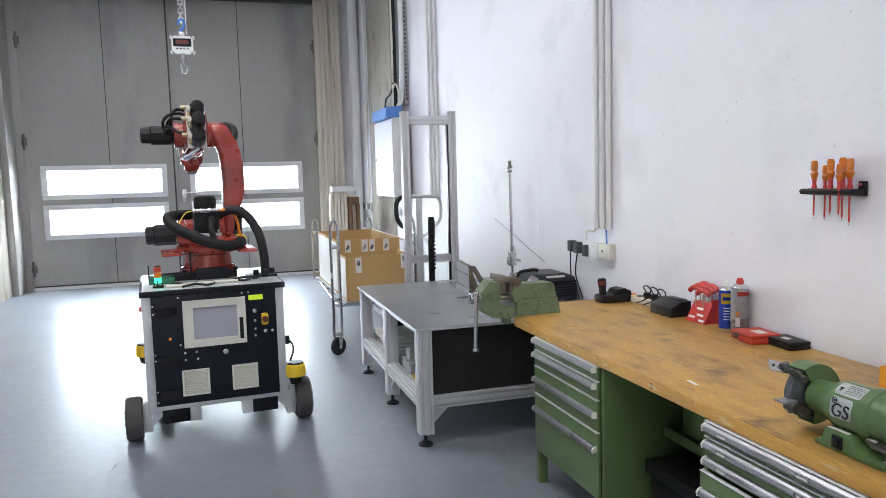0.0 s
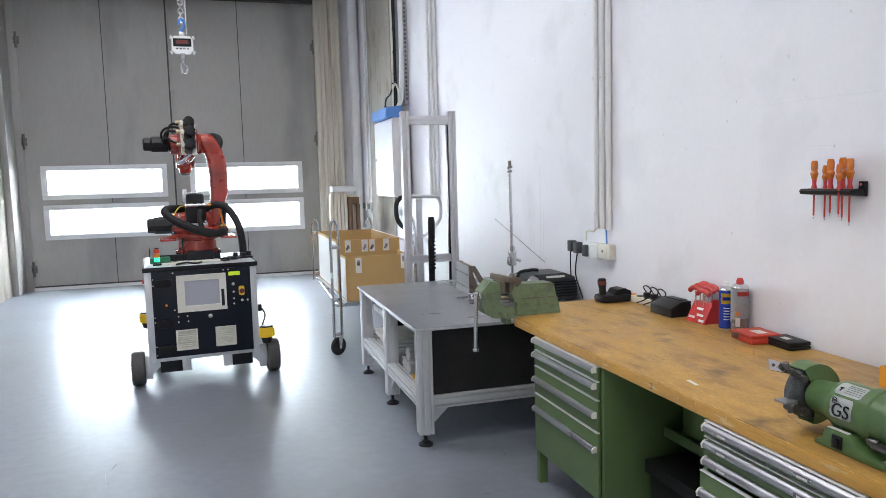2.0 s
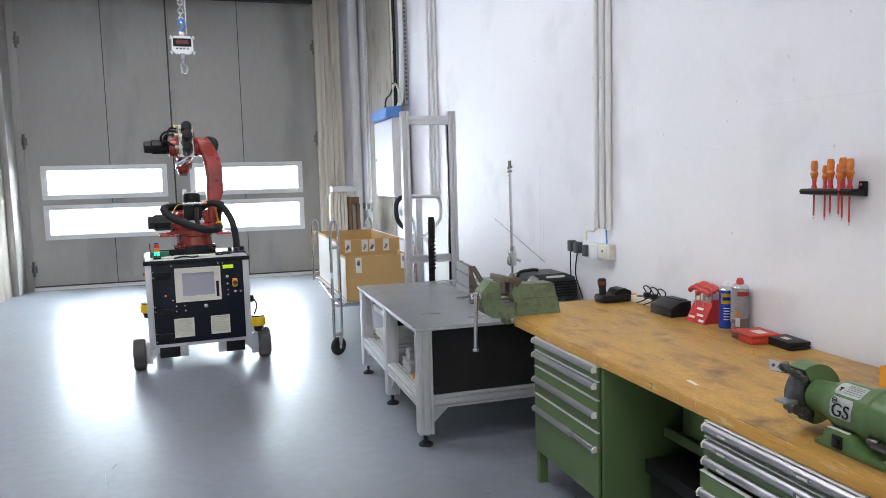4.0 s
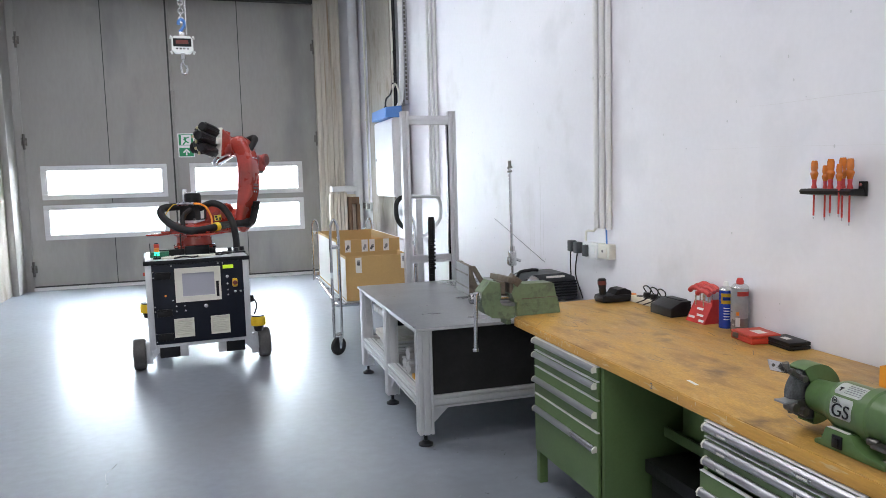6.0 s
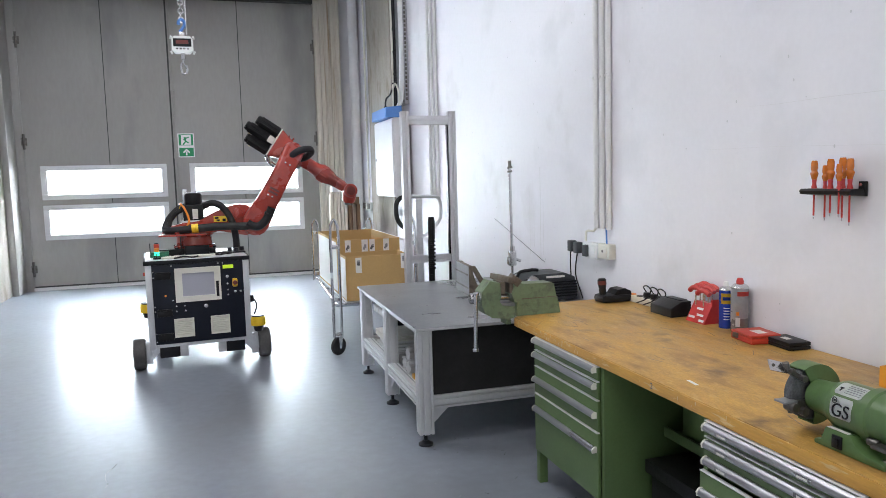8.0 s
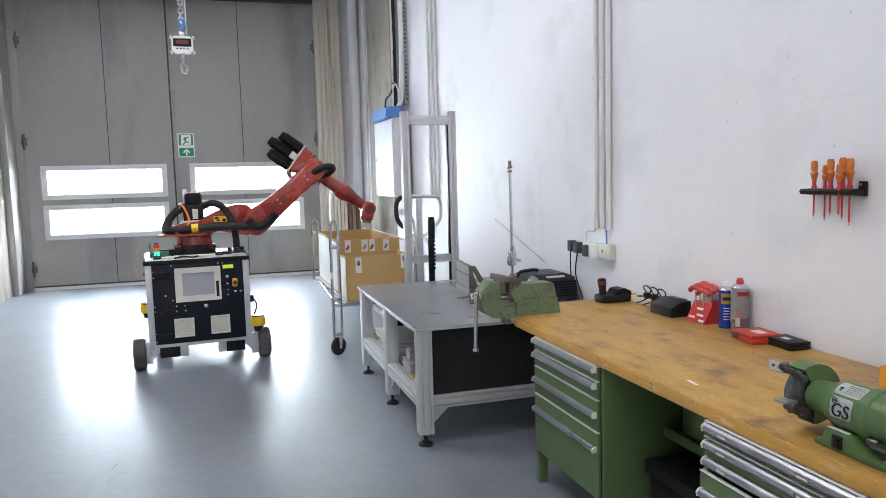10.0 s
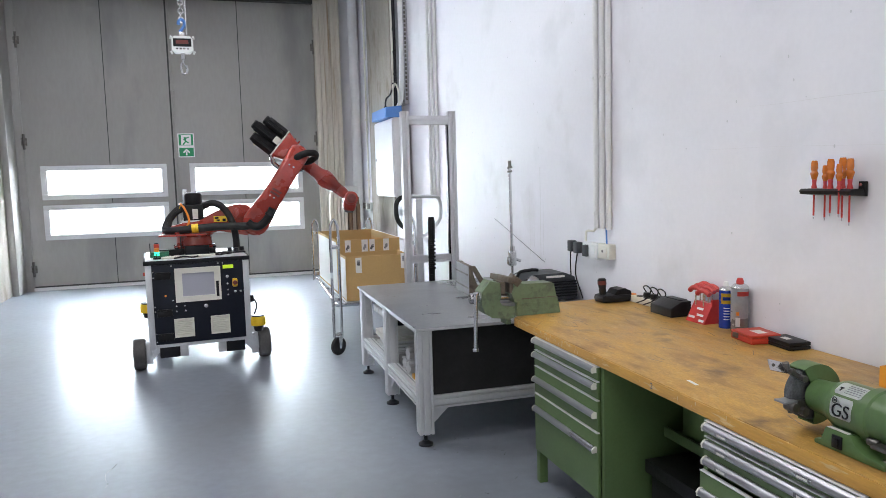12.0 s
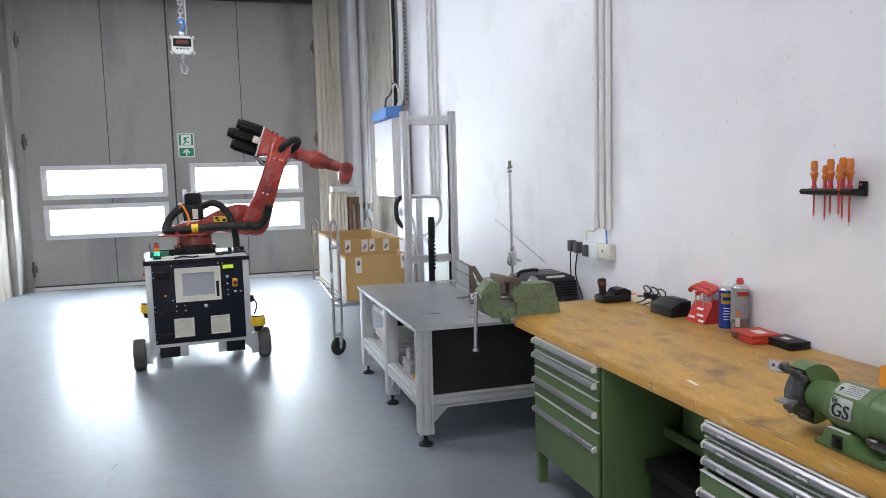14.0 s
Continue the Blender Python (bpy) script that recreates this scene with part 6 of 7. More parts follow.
# ---- screwdriver rack on the wall ----
def screwdriver_rack():
    t = thing("tool_rack", "black plastic rack screwed to the wall", "rack")
    bm = B()
    prism(bm, [(0.0, 0.0), (0.0, 0.03), (-0.075, 0.03), (-0.085, 0.022), (-0.08, 0.008)], 2.31, 2.575, pose(-0.004, 0, 1.525))
    prism(bm, [(0.0, 0.0), (0.0, 0.06), (-0.014, 0.06), (-0.016, 0.03)], 2.305, 2.335, pose(-0.004, 0, 1.525))
    part("rail", bm, M_PLASTIC, t)
    part("screw", cyl(B(), (-0.02, 2.32, 1.572), (-0.026, 2.32, 1.572), 0.007, seg=10), M_STEEL, t, "steel fixing screw")
    for y, dx, s, tip in ((2.533, 0, 0.93, 0.115), (2.474, 0, 0.76, 0.12), (2.43, -0.016, 0.96, 0.10), (2.410, 0.026, 1.0, 0.12), (2.368, -0.034, 0.80, 0.10), (2.352, 0.004, 0.96, 0.135)):
        d = thing("screwdriver", "amber and red handled screwdriver hanging in the rack", "screwdriver", pose(-0.05 + dx, y, 1.556), group="screwdrivers in the rack")
        bm = lathe(B(), [(0.013 * s, 0.0), (0.012 * s, 0.008), (0.009 * s, 0.02), (0.0105 * s, 0.04)], seg=12)
        bmesh.ops.transform(bm, matrix=Matrix.Diagonal((1, 1, s, 1)), verts=bm.verts)
        part("collar", bm, M_REDPL, d, "red handle foot")
        bm = lathe(B(), [(0.0105 * s, 0.0402), (0.013 * s, 0.05), (0.0175 * s, 0.064), (0.0175 * s, 0.07), (0.0125 * s, 0.078), (0.0155 * s, 0.092), (0.0145 * s, 0.116), (0.011 * s, 0.126)], seg=10)
        bmesh.ops.transform(bm, matrix=Matrix.Diagonal((1, 1, s, 1)), verts=bm.verts)
        part("grip", bm, M_AMBER, d, "amber grip")
        bm = cyl(B(), (0, 0, 0.0), (0, 0, -tip), 0.0038, seg=10)
        b = part("shaft", bm, M_REDPL, d, "red insulated shaft")
        part("blade", cyl(B(), (0, 0, -tip), (0, 0, -tip - 0.014), 0.0025, seg=8), M_STEEL, b, "steel blade tip")
    return t


screwdriver_rack()


# ---- wall conduits and sockets ----
def conduits(name, label, ys, z0, z1, r, x=-0.02):
    t = thing(name, label, "conduit")
    for y in ys:
        c = part("pipe", cyl(B(), (x, y, z0), (x, y, z1), r, seg=14), M_CONDUIT, t)
        for z in [z0 + 0.1 + 0.9 * k for k in range(int((z1 - z0) / 0.9) + 1)]:
            part("clip", box(B(), x - r - 0.004, 0, y - 0.012, y + 0.012, z - 0.008, z + 0.008, 0.002), M_CONDUIT, c)
    return t


conduits("conduit_run", "row of pale grey plastic conduits down the wall", [4.469, 4.384, 4.300], 1.27, ROOF_Z, 0.019)
conduits("conduit_run", "pair of pale plastic conduits down the wall", [8.47, 8.335, 8.16], 1.4, ROOF_Z, 0.017)


def wall_sockets():
    t = thing("socket_group", "cream wall sockets with black adapters plugged in", "socket")
    for y0, y1, z0, z1, mat in ((4.40, 4.555, 1.06, 1.17, M_WHITE), (4.245, 4.385, 1.075, 1.175, M_CREAM)):
        p = part("socket_box", box(B(), -0.055, -0.001, y0, y1, z0, z1, 0.006), mat, t)
        part("cover", box(B(), -0.061, -0.055, y0 + 0.02, y1 - 0.02, z0 + 0.015, z1 - 0.015, 0.002), mat, p)
        if mat is M_CREAM:
            part("marking", box(B(), -0.0625, -0.061, y0 + 0.06, y1 - 0.06, z0 + 0.045, z0 + 0.06), M_DARKSTEEL, p, "small dark marking")
    for y, z in ((4.535, 1.115), (4.665, 1.125), (4.755, 1.13)):
        bm = box(B(), -0.085, -0.035, y - 0.03, y + 0.025, z - 0.042, z + 0.038, 0.008)
        part("adapter", bm, M_ADAPTER, t, "dark grey plug adapter")
    bm = tube(B(), [(-0.07, 4.755, 1.09), (-0.07, 4.76, 1.0), (-0.06, 4.77, 0.9), (-0.05, 4.77, 0.76)], 0.005, seg=8)
    tube(bm, [(-0.07, 4.655, 1.08), (-0.06, 4.70, 0.98), (-0.05, 4.71, 0.9), (-0.04, 4.66, 0.80), (-0.035, 4.64, 0.76)], 0.005, seg=8)
    part("cable", bm, M_PLASTIC, t, "black cables hanging to the table")
    bm = tube(B(), [(-0.02, 4.47, 1.28), (-0.03, 4.49, 1.25), (-0.03, 4.58, 1.245), (-0.03, 4.60, 1.21), (-0.03, 4.60, 1.17)], 0.008, seg=8)
    part("link_pipe", bm, M_CREAM, t, "grey flexible link")
    part("feed_cable", cyl(B(), (-0.02, 4.335, 1.28), (-0.02, 4.33, 1.17), 0.006, seg=8), M_BLUE, t, "blue feed cable")
    return t


wall_sockets()


# ---- far end of the right wall ----
def electric_cabinet():
    t = thing("electric_cabinet", "white wall cabinet with a blue top", "electric cabinet")
    part("body", box(B(), -0.245, -0.032, 9.37, 10.50, 1.39, 2.42, 0.006), M_WHITE, t)
    door = part("door", box(B(), -0.262, -0.246, 9.39, 10.48, 1.41, 2.40, 0.004), M_WHITE, t, "white cabinet door")
    part("lock", cyl(B(), (-0.262, 10.40, 1.9), (-0.270, 10.40, 1.9), 0.018, seg=14), M_STEEL, door, "small round lock")
    bm = B()
    prism(bm, [(-0.35, 0.0), (-0.13, 0.0), (-0.13, 0.15), (-0.34, 0.13)], 9.36, 10.22, pose(0, 0, 2.421))
    part("cap", bm, M_BLUE, t, "light blue sheet cap")
    bm = cyl(B(), (-0.20, 10.0, 2.55), (-0.20, 10.0, 2.62), 0.02, seg=12)
    tube(bm, [(-0.20, 10.0, 2.6), (-0.18, 10.02, 2.72), (-0.10, 10.08, 2.80), (-0.06, 10.10, 2.95)], 0.012, seg=8)
    part("gland", bm, M_PLASTIC, t, "black cable gland with cable")
    return t


electric_cabinet()
bm = box(B(), -0.060, -0.002, 9.45, 9.455, 2.60, ROOF_Z)
box(bm, -0.060, -0.002, 9.855, 9.86, 2.60, ROOF_Z)
box(bm, -0.014, -0.002, 9.455, 9.855, 2.60, ROOF_Z)
t = solid("cable_tray", bm, M_GRIP, "perforated galvanised cable tray up the wall", "cable tray")
bm = B()
for k in range(65):
    box(bm, -0.047, -0.022, 9.4485, 9.4515, 2.65 + 0.055 * k, 2.685 + 0.055 * k)
    for y in (9.54, 9.66, 9.78):
        box(bm, -0.0155, -0.013, y, y + 0.05, 2.65 + 0.055 * k, 2.68 + 0.055 * k)
tagged(part("slot", bm, M_DARKSTEEL, t, "rows of dark slots"), kind="stuff")
for k, y in enumerate((9.56, 9.62, 9.69, 9.75)):
    bm = tube(B(), [(-0.035, y, ROOF_Z), (-0.04, y + 0.01, 4.6), (-0.035, y - 0.01, 3.5), (-0.05, y + 0.02, 2.75), (-0.12, y - 0.05, 2.58)], 0.014, seg=8)
    solid("cable", bm, M_CONDUIT, "grey cable lying in the wall tray", "cable", group="cables in the tray")
for y in (9.93, 10.02):
    bm = tube(B(), [(-0.03, y, ROOF_Z), (-0.04, y + 0.01, 4.5), (-0.03, y, 3.4), (-0.05, y - 0.02, 2.58)], 0.032, seg=10)
    for k in range(12):
        lathe(bm, [(0.034, 0.0), (0.037, 0.004), (0.037, 0.02), (0.034, 0.024)], (-0.035, y, 2.75 + 0.3 * k), seg=12)
    solid("thick_cable", bm, M_PLASTIC, "thick black cable with ties down the wall", "cable", group="black cables beside the pier")
bm = cyl(B(), (-0.04, 10.16, 2.6), (-0.04, 10.16, ROOF_Z), 0.018, seg=10)
tube(bm, [(-0.04, 10.16, 3.0), (-0.09, 10.0, 2.85), (-0.10, 9.8, 2.9), (-0.10, 9.6, 2.75), (-0.12, 9.55, 2.58)], 0.012, seg=8)
solid("white_pipe", bm, M_CREAM, "thin white pipe beside the cable bundle", "pipe")
bm = cyl(B(), (-0.108, 12.72, 0.0), (-0.108, 12.72, ROOF_Z), 0.082, seg=24)
for z in (1.2, 3.4):
    cyl(bm, (-0.108, 12.72, z), (-0.108, 12.72, z + 0.05), 0.088, seg=24)
solid("downpipe", bm, M_WHITE, "white painted downpipe in the corner", "pipe")
bm = cyl(B(), (-0.026, 12.2, 1.23), (-0.026, 12.2, ROOF_Z), 0.015, seg=12)
for z in (1.6, 2.6, 3.6):
    box(bm, -0.056, -0.001, 12.17, 12.23, z, z + 0.02, 0.003)
solid("corner_conduit", bm, M_CREAM, "pale conduit beside the concrete pier", "conduit")
for y in (12.05, 12.42):
    t = thing("double_socket", "grey surface socket on the wall by the pier", "socket", group="sockets on the pier")
    part("case", box(B(), -0.07, -0.001, y - 0.13, y + 0.13, 1.11, 1.25, 0.006), M_SILVER, t)
    part("flap", box(B(), -0.078, -0.07, y - 0.10, y + 0.10, 1.135, 1.23, 0.003), M_DARKSTEEL, t, "dark socket flap")


# ---- timber rack near the gate ----
def timber():
    t = thing("timber_rack", "pale wooden boards and a white crate stood by the gate", "timber rack")
    for k in range(5):
        part("board", box(B(), -0.78 + 0.055 * k, -0.735 + 0.055 * k, 11.55, 11.60 + 0.03 * (k % 2), 0.0, 1.45 - 0.02 * (k % 3), 0.003), M_PALEWOOD, t)
    part("frame", box(B(), -0.50, -0.44, 11.5, 11.62, 0.0, 1.36, 0.004), M_BROWNWOOD, t, "brown frame post")
    part("frame", box(B(), -0.78, -0.36, 11.63, 11.70, 0.0, 1.40, 0.004), M_PALEWOOD, t)
    part("cross_bar", box(B(), -0.44, -0.33, 11.5, 11.6, 1.25, 1.36, 0.004), M_BROWNWOOD, t, "brown cross bar")
    part("frame", box(B(), -0.37, -0.32, 11.5, 11.62, 0.0, 1.25, 0.004), M_BROWNWOOD, t, "brown frame post")
    part("top_box", box(B(), -0.75, -0.36, 11.5, 11.75, 1.45, 1.53, 0.006), M_WHITE, t, "white flat box on top")
    return t


timber()


# ---- transport trolley with open cartons ----
def trolley():
    t = thing("transport_trolley", "tubular steel transport trolley with corner hoops", "trolley")
    X0, X1, Y0, Y1, P = -1.455, -0.72, 6.80, 8.84, 0.47
    bm = B()
    tube(bm, [(X0, Y0, P), (X0 + 0.08, Y1, P), (X1, Y1, P), (X1, Y0, P)], 0.016, seg=8, closed=True, steps=1)
    for k in range(1, 5):
        cyl(bm, (X0 + 0.016 * k, Y0 + k * (Y1 - Y0) / 5, P - 0.01), (X1, Y0 + k * (Y1 - Y0) / 5, P - 0.01), 0.012, seg=8)
    part("frame", bm, M_STEEL, t)
    part("platform", box(B(), X0 + 0.09, X1 - 0.02, Y0 + 0.02, Y1 - 0.02, P + 0.003, P + 0.02, 0.003), M_PLATE, t, "grey platform sheet")
    for x, y, d in ((X0, Y0, 1), (X1, Y0, 1), (X0 + 0.08, Y1, -1), (X1, Y1, -1)):
        bm = B()
        s, hh = 0.036, 0.80 if d > 0 else 0.70
        tube(bm, [(x - s, y, P - 0.30 if d > 0 else P - 0.02), (x - s, y, P + 0.3), (x - s, y, P + hh - 0.11), (x - s * 0.6, y, P + hh - 0.025), (x, y, P + hh), (x + s * 0.6, y, P + hh - 0.025), (x + s, y, P + hh - 0.11), (x + s, y, P + 0.3), (x + s, y, P - 0.30 if d > 0 else P - 0.02)], 0.013, seg=8, steps=4)
        for z in ((P + 0.55, P + 0.05, P - 0.28) if d > 0 else (P + 0.55, P + 0.05)):
            box(bm, x - s, x + s, y - 0.008, y + 0.008, z - 0.02, z + 0.02, 0.003)
        part("hoop", bm, M_STEEL, t, "bent tubular corner hoop")
        bm = box(B(), x - 0.03, x + 0.03, y - 0.035, y + 0.035, 0.174, 0.19, 0.004)
        prism(bm, [(-0.02, 0.178), (0.03, 0.178), (0.012, 0.065), (-0.012, 0.065)], -0.031, -0.026, pose(x, y, 0, 0, 0, 35))
        prism(bm, [(-0.02, 0.178), (0.03, 0.178), (0.012, 0.065), (-0.012, 0.065)], 0.026, 0.031, pose(x, y, 0, 0, 0, 35))
        bmesh.ops.translate(bm, vec=((0.80 if x < -1 else 0.12) if d < 0 else 0, -0.3 if d < 0 else 0, 0), verts=bm.verts)
        c = part("caster", bm, M_STEEL, t, "steel caster fork")
        bm = lathe(B(), [(0.03, -0.02), (0.078, -0.02), (0.086, -0.012), (0.086, 0.012), (0.078, 0.02), (0.03, 0.02)], (x, y, 0.086), axis=(-math.sin(radians(35)), math.cos(radians(35)), 0), seg=24)
        bmesh.ops.translate(bm, vec=((0.80 if x < -1 else 0.12) if d < 0 else 0, -0.3 if d < 0 else 0, 0), verts=bm.verts)
        part("caster_wheel", bm, M_RUBBER, c, "black rubber tyre")
    return t


trolley()


def carton(x0, x1, y0, y1, z0, z1, label, flaps=()):
    t = thing("open_carton", label, "carton", group="cartons on the trolley")
    w = 0.008
    bm = B()
    rings = []
    for a, z in ((0, z0), (0, z1), (w, z1), (w, z0 + w)):
        rings.append([bm.verts.new(v) for v in ((x0 + a, y0 + a, z), (x1 - a, y0 + a, z), (x1 - a, y1 - a, z), (x0 + a, y1 - a, z))])
    for p, q in zip(rings, rings[1:]):
        for i in range(4):
            bm.faces.new((p[i], p[(i + 1) % 4], q[(i + 1) % 4], q[i]))
    bm.faces.new(rings[0])
    bm.faces.new(rings[-1])
    part("shell", bm, M_CARD, t)
    return t


CZ = 0.4905
t = carton(-1.345, -0.735, 6.87, 7.31, CZ, 0.912, "open brown cardboard carton with pale labels")
for x, w, z in ((-1.253, 0.058, 0.755), (-0.812, 0.062, 0.775)):
    part("label", box(B(), x, x + w, 6.867, 6.8695, z, z + 0.145), M_TAPE, t, "torn pale paper label")
    part("print", box(B(), x + 0.015, x + 0.042, 6.865, 6.867, z + 0.07, z + 0.12, 0, pose(0, 0, 0)), M_CANGREY, t, "grey print mark")
# no paper here: pale colour paints the window light on the left side
part("label", box(B(), -1.348, -1.3455, 6.89, 7.29, CZ + 0.01, 0.89), M_TAPE, t, "pale sheet painting window light on the carton's side")
t = carton(-1.350, -0.705, 7.34, 8.77, CZ, 1.035, "large open brown cardboard carton with taped labels")
# window light on the left side again, as a pale sheet
part("label", box(B(), -1.353, -1.3505, 7.38, 8.72, CZ + 0.02, 1.01), M_TAPE, t, "pale sheet painting window light on the carton's side")
for x, w in ((-1.27, 0.058), (-1.10, 0.064), (-1.02, 0.055), (-0.877, 0.06)):
    lab = part("label", box(B(), x, x + w, 7.3365, 7.339, 0.885, 1.03), M_TAPE, t, "torn pale paper label")
    bm = box(B(), -0.011, 0.011, -0.0012, 0.0012, -0.028, 0.028, 0, pose(x + w * 0.45, 7.3355, 0.955, 0, 24, 0))
    box(bm, -0.018, 0.018, -0.0012, 0.0012, -0.006, 0.006, 0, pose(x + w * 0.5, 7.3353, 0.95, 0, -20, 0))
    part("print", bm, M_CANGREY, lab, "grey print mark")
bm = box(B(), 0, 0.20, 7.40, 8.70, -0.003, 0.003, 0, pose(-0.708, 0, 1.037, 0, 24, 0))
part("flap", bm, M_TAPE, t, "pale open flap")


# ---- tall profile frame and pallet truck ----
def tall_frame():
    t = thing("upright_stand", "tall aluminium profile frame standing behind the table", "stand")
    y = 6.55
    for x, w in ((-0.815, 0.07), (-0.372, 0.07)):
        part("upright", profile(B(), 2.22, w, 1, pose(x, y, 0.02)), M_ALU, t)
        part("foot", box(B(), x - 0.03, x + 0.03, y - 0.3, y + 0.3, 0.0, 0.02, 0.004), M_ALU, t)
    part("black_strip", box(B(), -0.420, -0.408, y - 0.02, y + 0.02, 0.5, 2.2), M_BLACK, t, "black cover strip")
    for z in (2.16, 0.89):
        part("crossbar", profile(B(), 0.37, 0.08 if z > 1 else 0.07, 1, pose(-0.78, y, z, 0, 90)), M_ALU, t)
    return t


tall_frame()


def pallet_truck():
    t = thing("pallet_truck", "grey hand pallet truck with a black grip loop", "pallet truck")
    y, xc, zc = 7.35, -0.488, 1.30
    pts = [(xc - 0.235, y, zc - 0.02), (xc - 0.235, y, zc + 0.07), (xc - 0.20, y, zc + 0.13), (xc - 0.15, y, zc + 0.145), (xc + 0.15, y, zc + 0.145), (xc + 0.205, y, zc + 0.13), (xc + 0.235, y, zc + 0.07), (xc + 0.235, y, zc - 0.06), (xc + 0.20, y, zc - 0.13), (xc + 0.06, y, zc - 0.26), (xc - 0.06, y, zc - 0.26), (xc - 0.20, y, zc - 0.13)]
    part("handle_loop", tube(B(), pts, 0.018, seg=10, closed=True, steps=4), M_SILVER, t, "silver grey steel loop")
    part("grip", tube(B(), [(xc - 0.12, y, zc - 0.20), pts[11], (xc - 0.235, y, zc - 0.05), pts[1], pts[2], pts[3]], 0.024, seg=10, steps=5), M_PLASTIC, t, "black rubber grip")
    part("tiller", box(B(), xc - 0.035, xc + 0.035, y - 0.02, y + 0.02, 0.35, zc + 0.12, 0.008), M_SILVER, t, "silver tiller")
    bm = box(B(), xc - 0.1, xc + 0.1, y - 0.1, y + 0.15, 0.18, 0.36, 0.02)
    for s in (-1, 1):
        box(bm, xc + s * 0.19 - 0.08, xc + s * 0.19 + 0.08, y + 0.15, y + 1.2, 0.08, 0.15, 0.01)
    box(bm, xc - 0.27, xc + 0.27, y + 0.05, y + 0.2, 0.08, 0.25, 0.02)
    part("chassis", bm, M_DARKSTEEL, t, "dark chassis and forks")
    bm = cyl(B(), (xc - 0.06, y, 0.09), (xc + 0.06, y, 0.09), 0.09, seg=20)
    part("steer_wheel", bm, M_RUBBER, t, "black steering wheel")
    return t


pallet_truck()
t = thing("tie_down_strap", "black ratchet strap hanging over the frame bar", "strap")
SX = -0.045
bm = box(B(), SX - 0.60, SX - 0.545, 6.46, 6.475, 0.75, 1.08, 0.004)
lathe(bm, [(0.02, 0.0), (0.032, 0.02), (0.034, 0.18), (0.026, 0.22)], (SX - 0.565, 6.47, 1.06), seg=12)
for k in range(8):
    box(bm, SX - 0.602, SX - 0.535, 6.452, 6.478, 0.80 + 0.035 * k, 0.818 + 0.035 * k, 0.003)
box(bm, SX - 0.60, SX - 0.545, 6.463, 6.473, 0.30, 0.75, 0.002)
part("strap", bm, M_PLASTIC, t)


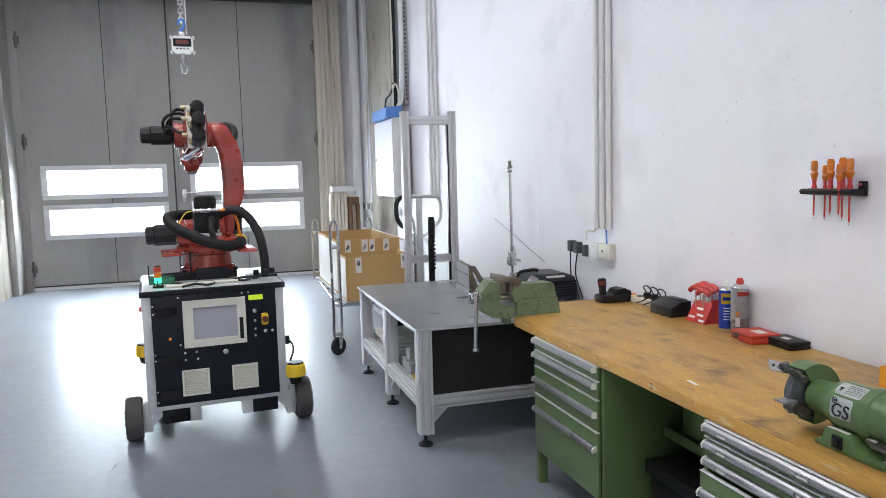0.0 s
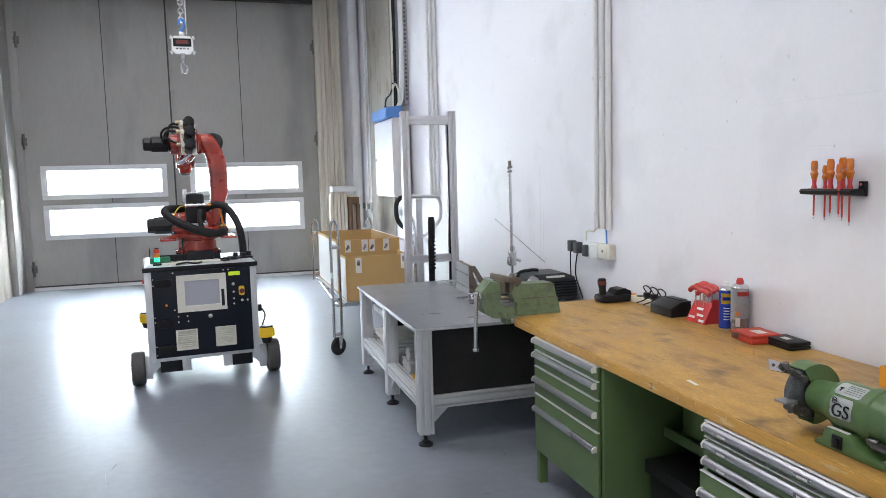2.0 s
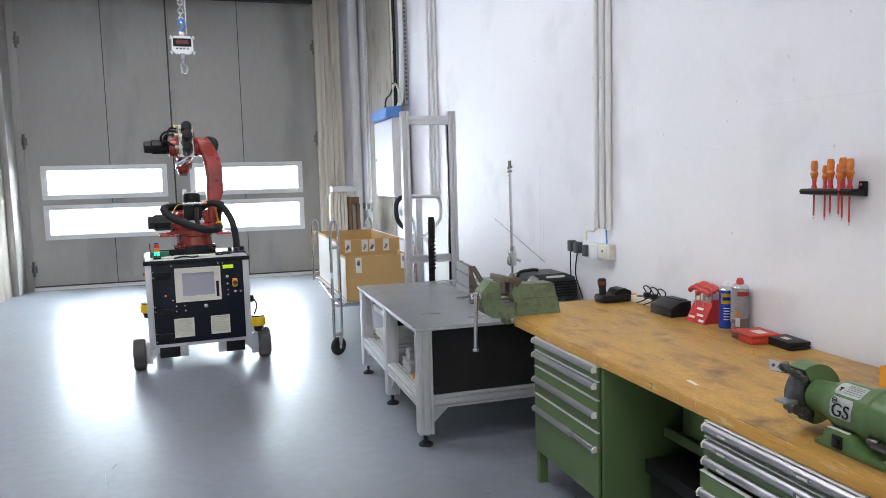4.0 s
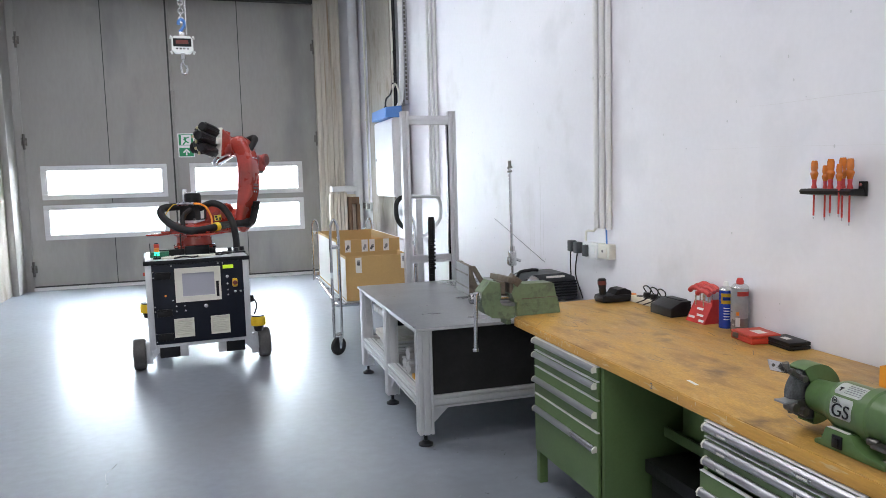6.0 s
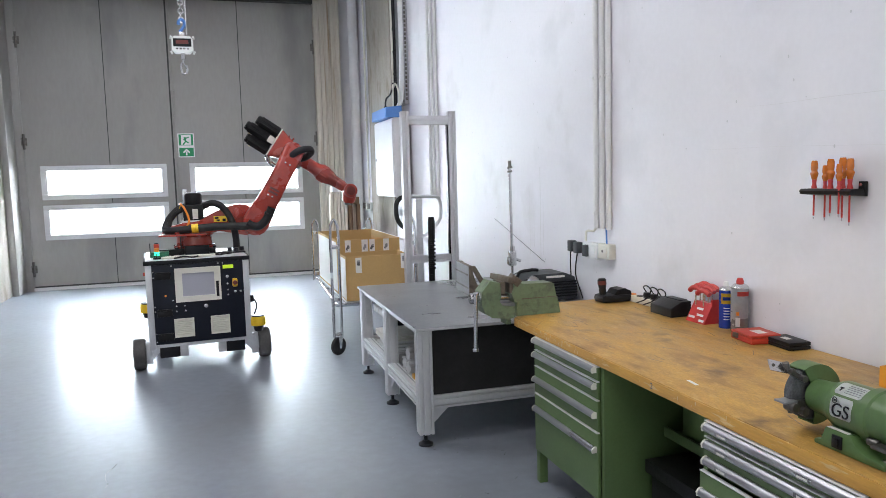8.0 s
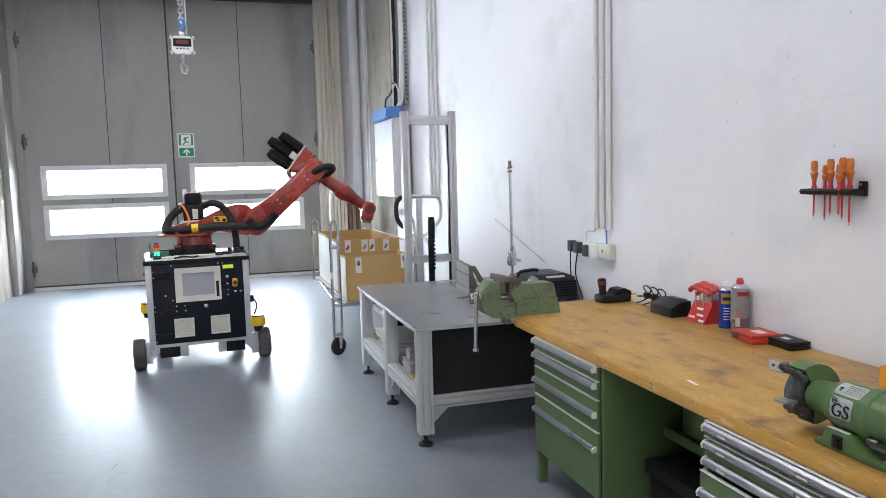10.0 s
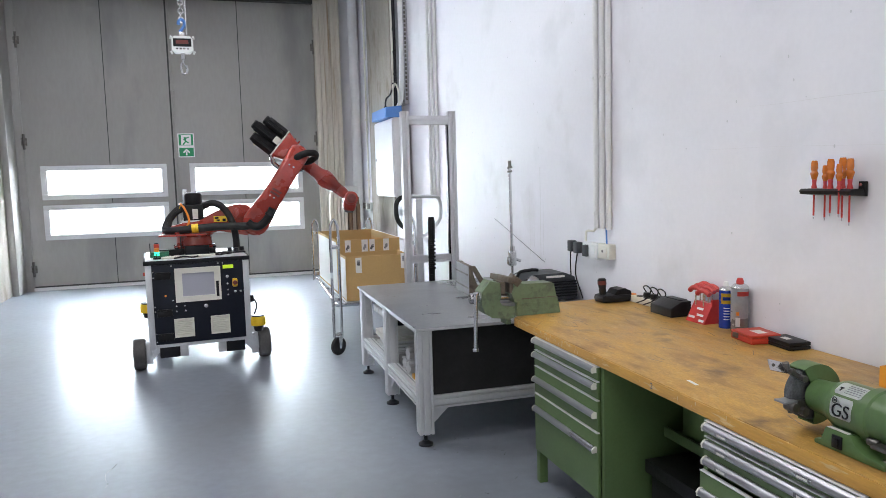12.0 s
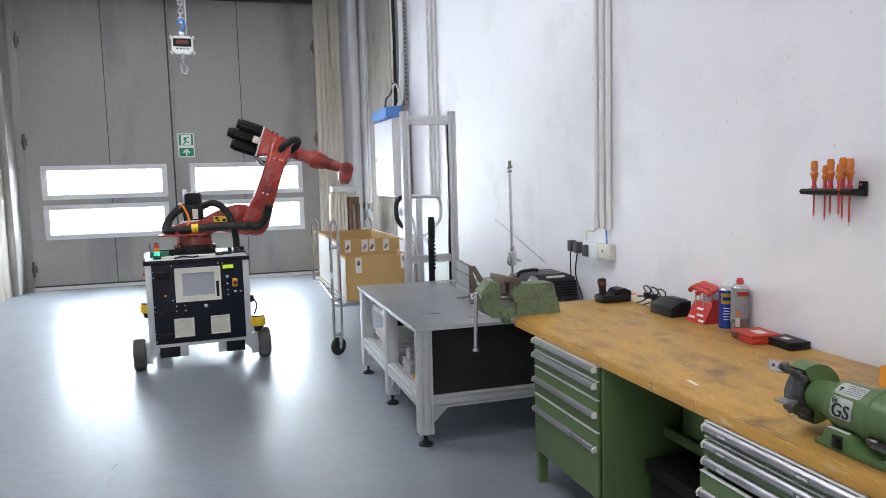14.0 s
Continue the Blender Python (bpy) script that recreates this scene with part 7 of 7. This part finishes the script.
# ---- crane scale on its chain ----
def crane_scale():
    t = thing("crane_scale", "white digital crane scale hanging from a chain", "crane scale")
    x, y, z = -2.722, 8.0, 3.03
    bm = prism(B(), [(x - 0.068, z - 0.082), (x + 0.068, z - 0.082), (x + 0.102, z - 0.05), (x + 0.102, z + 0.055), (x + 0.075, z + 0.082), (x - 0.075, z + 0.082), (x - 0.102, z + 0.055), (x - 0.102, z - 0.05)], y - 0.05, y + 0.05)
    bmesh.ops.bevel(bm, geom=[e for e in bm.edges if e.calc_face_angle(0) > 0.5], offset=0.007, segments=2, profile=0.5, affect="EDGES")
    for s in (-1, 1):
        for q in (-1, 1):
            cyl(bm, (x + s * 0.10, y, z + q * 0.07), (x + s * 0.116, y, z + q * 0.078), 0.018, seg=10)
    b = part("housing", bm, M_SIGNWHITE, t, "white scale housing")
    part("display", box(B(), x - 0.086, x + 0.086, y - 0.054, y - 0.049, z - 0.022, z + 0.058, 0.003), M_BLACK, b, "black display window")
    bm = B()
    box(bm, x - 0.060, x + 0.058, y - 0.0555, y - 0.054, z + 0.005, z + 0.040)
    part("digits", bm, M_DARKRED, b, "unlit dark red digits")
    for k in range(4):
        part("key", box(B(), x - 0.062 + 0.034 * k, x - 0.04 + 0.034 * k, y - 0.054, y - 0.049, z - 0.05, z - 0.034, 0.002), M_CANGREY, b, "grey key")
    bm = tube(B(), [(x, y, z - 0.085), (x, y, z - 0.16), (x - 0.018, y, z - 0.185), (x - 0.024, y, z - 0.235), (x - 0.006, y, z - 0.285), (x + 0.022, y, z - 0.275), (x + 0.032, y, z - 0.235), (x + 0.022, y, z - 0.20)], 0.0125, seg=8)
    cyl(bm, (x, y, z - 0.08), (x, y, z - 0.14), 0.022, seg=12)
    tube(bm, [(x - 0.006, y - 0.02, z - 0.165), (x + 0.01, y - 0.022, z - 0.20), (x + 0.028, y - 0.015, z - 0.235)], 0.006, seg=6)
    part("hook", bm, M_STEEL, t, "steel load hook")
    bm = box(B(), x - 0.03, x + 0.03, y - 0.02, y + 0.02, z + 0.085, z + 0.13, 0.006)
    part("shackle", bm, M_STEEL, t, "steel shackle")
    bm = tube(B(), [(x - 0.018, y, z + 0.13), (x + 0.012, y, z + 0.17), (x + 0.032, y, z + 0.21), (x + 0.01, y, z + 0.25), (x - 0.02, y, z + 0.24), (x - 0.03, y, z + 0.20)], 0.016, seg=8)
    part("blue_hook", bm, M_BLUE, t, "blue upper hook")
    for k in range(80):
        zz = z + 0.25 + 0.042 * k
        if zz > ROOF_Z:
            break
        bm = tube(B(), [(-0.020, 0, -0.014), (-0.020, 0, 0.014), (0, 0, 0.029), (0.020, 0, 0.014), (0.020, 0, -0.014), (0, 0, -0.029)], 0.008, seg=6, closed=True, steps=2)
        bmesh.ops.transform(bm, matrix=pose(x, y, zz, 0, 0, 90 * (k % 2)), verts=bm.verts)
        part("chain_link", bm, M_STEEL, t)
    part("pull_chain", cyl(B(), (x + 0.045, y, z + 0.1), (x + 0.05, y, ROOF_Z), 0.008, seg=6), M_STEEL, t, "thin second chain")
    return t


crane_scale()


# ---- exit sign on the gate ----
def exit_sign():
    t = thing("exit_sign", "green and white emergency exit sign on the gate", "sign", pose(-2.91, DY - 0.003, 2.265, 90))
    part("board", box(B(), -0.128, 0.128, -0.195, 0.195, -0.004, 0.002), M_SIGNWHITE, t, "white sign board")
    part("upper_field", box(B(), -0.112, 0.112, 0.0, 0.18, 0.002, 0.004), M_GREENSIGN, t, "green pictogram field")
    part("lower_field", box(B(), -0.112, 0.112, -0.18, -0.04, 0.002, 0.004), M_GREENSIGN, t, "green arrow field")
    bm = box(B(), -0.012, 0.012, -0.165, -0.10, 0.004, 0.0055)
    box(bm, -0.04, 0.04, -0.012, 0.012, 0.004, 0.0055, 0, pose(-0.022, -0.092, 0, 0, 0, 45))
    box(bm, -0.04, 0.04, -0.012, 0.012, 0.004, 0.0057, 0, pose(0.022, -0.092, 0, 0, 0, -45))
    part("arrow", bm, M_SIGNWHITE, t, "white arrow")
    part("doorway", box(B(), -0.075, 0.08, 0.008, 0.170, 0.004, 0.0055), M_SIGNWHITE, t, "white doorway shape")
    bm = box(B(), -0.012, 0.016, 0.07, 0.135, 0.0055, 0.0068, 0, pose(0, 0, 0, 0, 0, 8))
    box(bm, -0.045, 0.05, -0.009, 0.009, 0.0055, 0.0069, 0, pose(0.0, 0.115, 0, 0, 0, 24))
    box(bm, -0.04, 0.03, -0.010, 0.010, 0.0055, 0.007, 0, pose(0.015, 0.055, 0, 0, 0, -40))
    box(bm, -0.045, 0.02, -0.010, 0.010, 0.0055, 0.0071, 0, pose(-0.02, 0.045, 0, 0, 0, 48))
    part("pictogram", bm, M_GREENSIGN, t, "plain green shapes")
    return t


exit_sign()


motions()
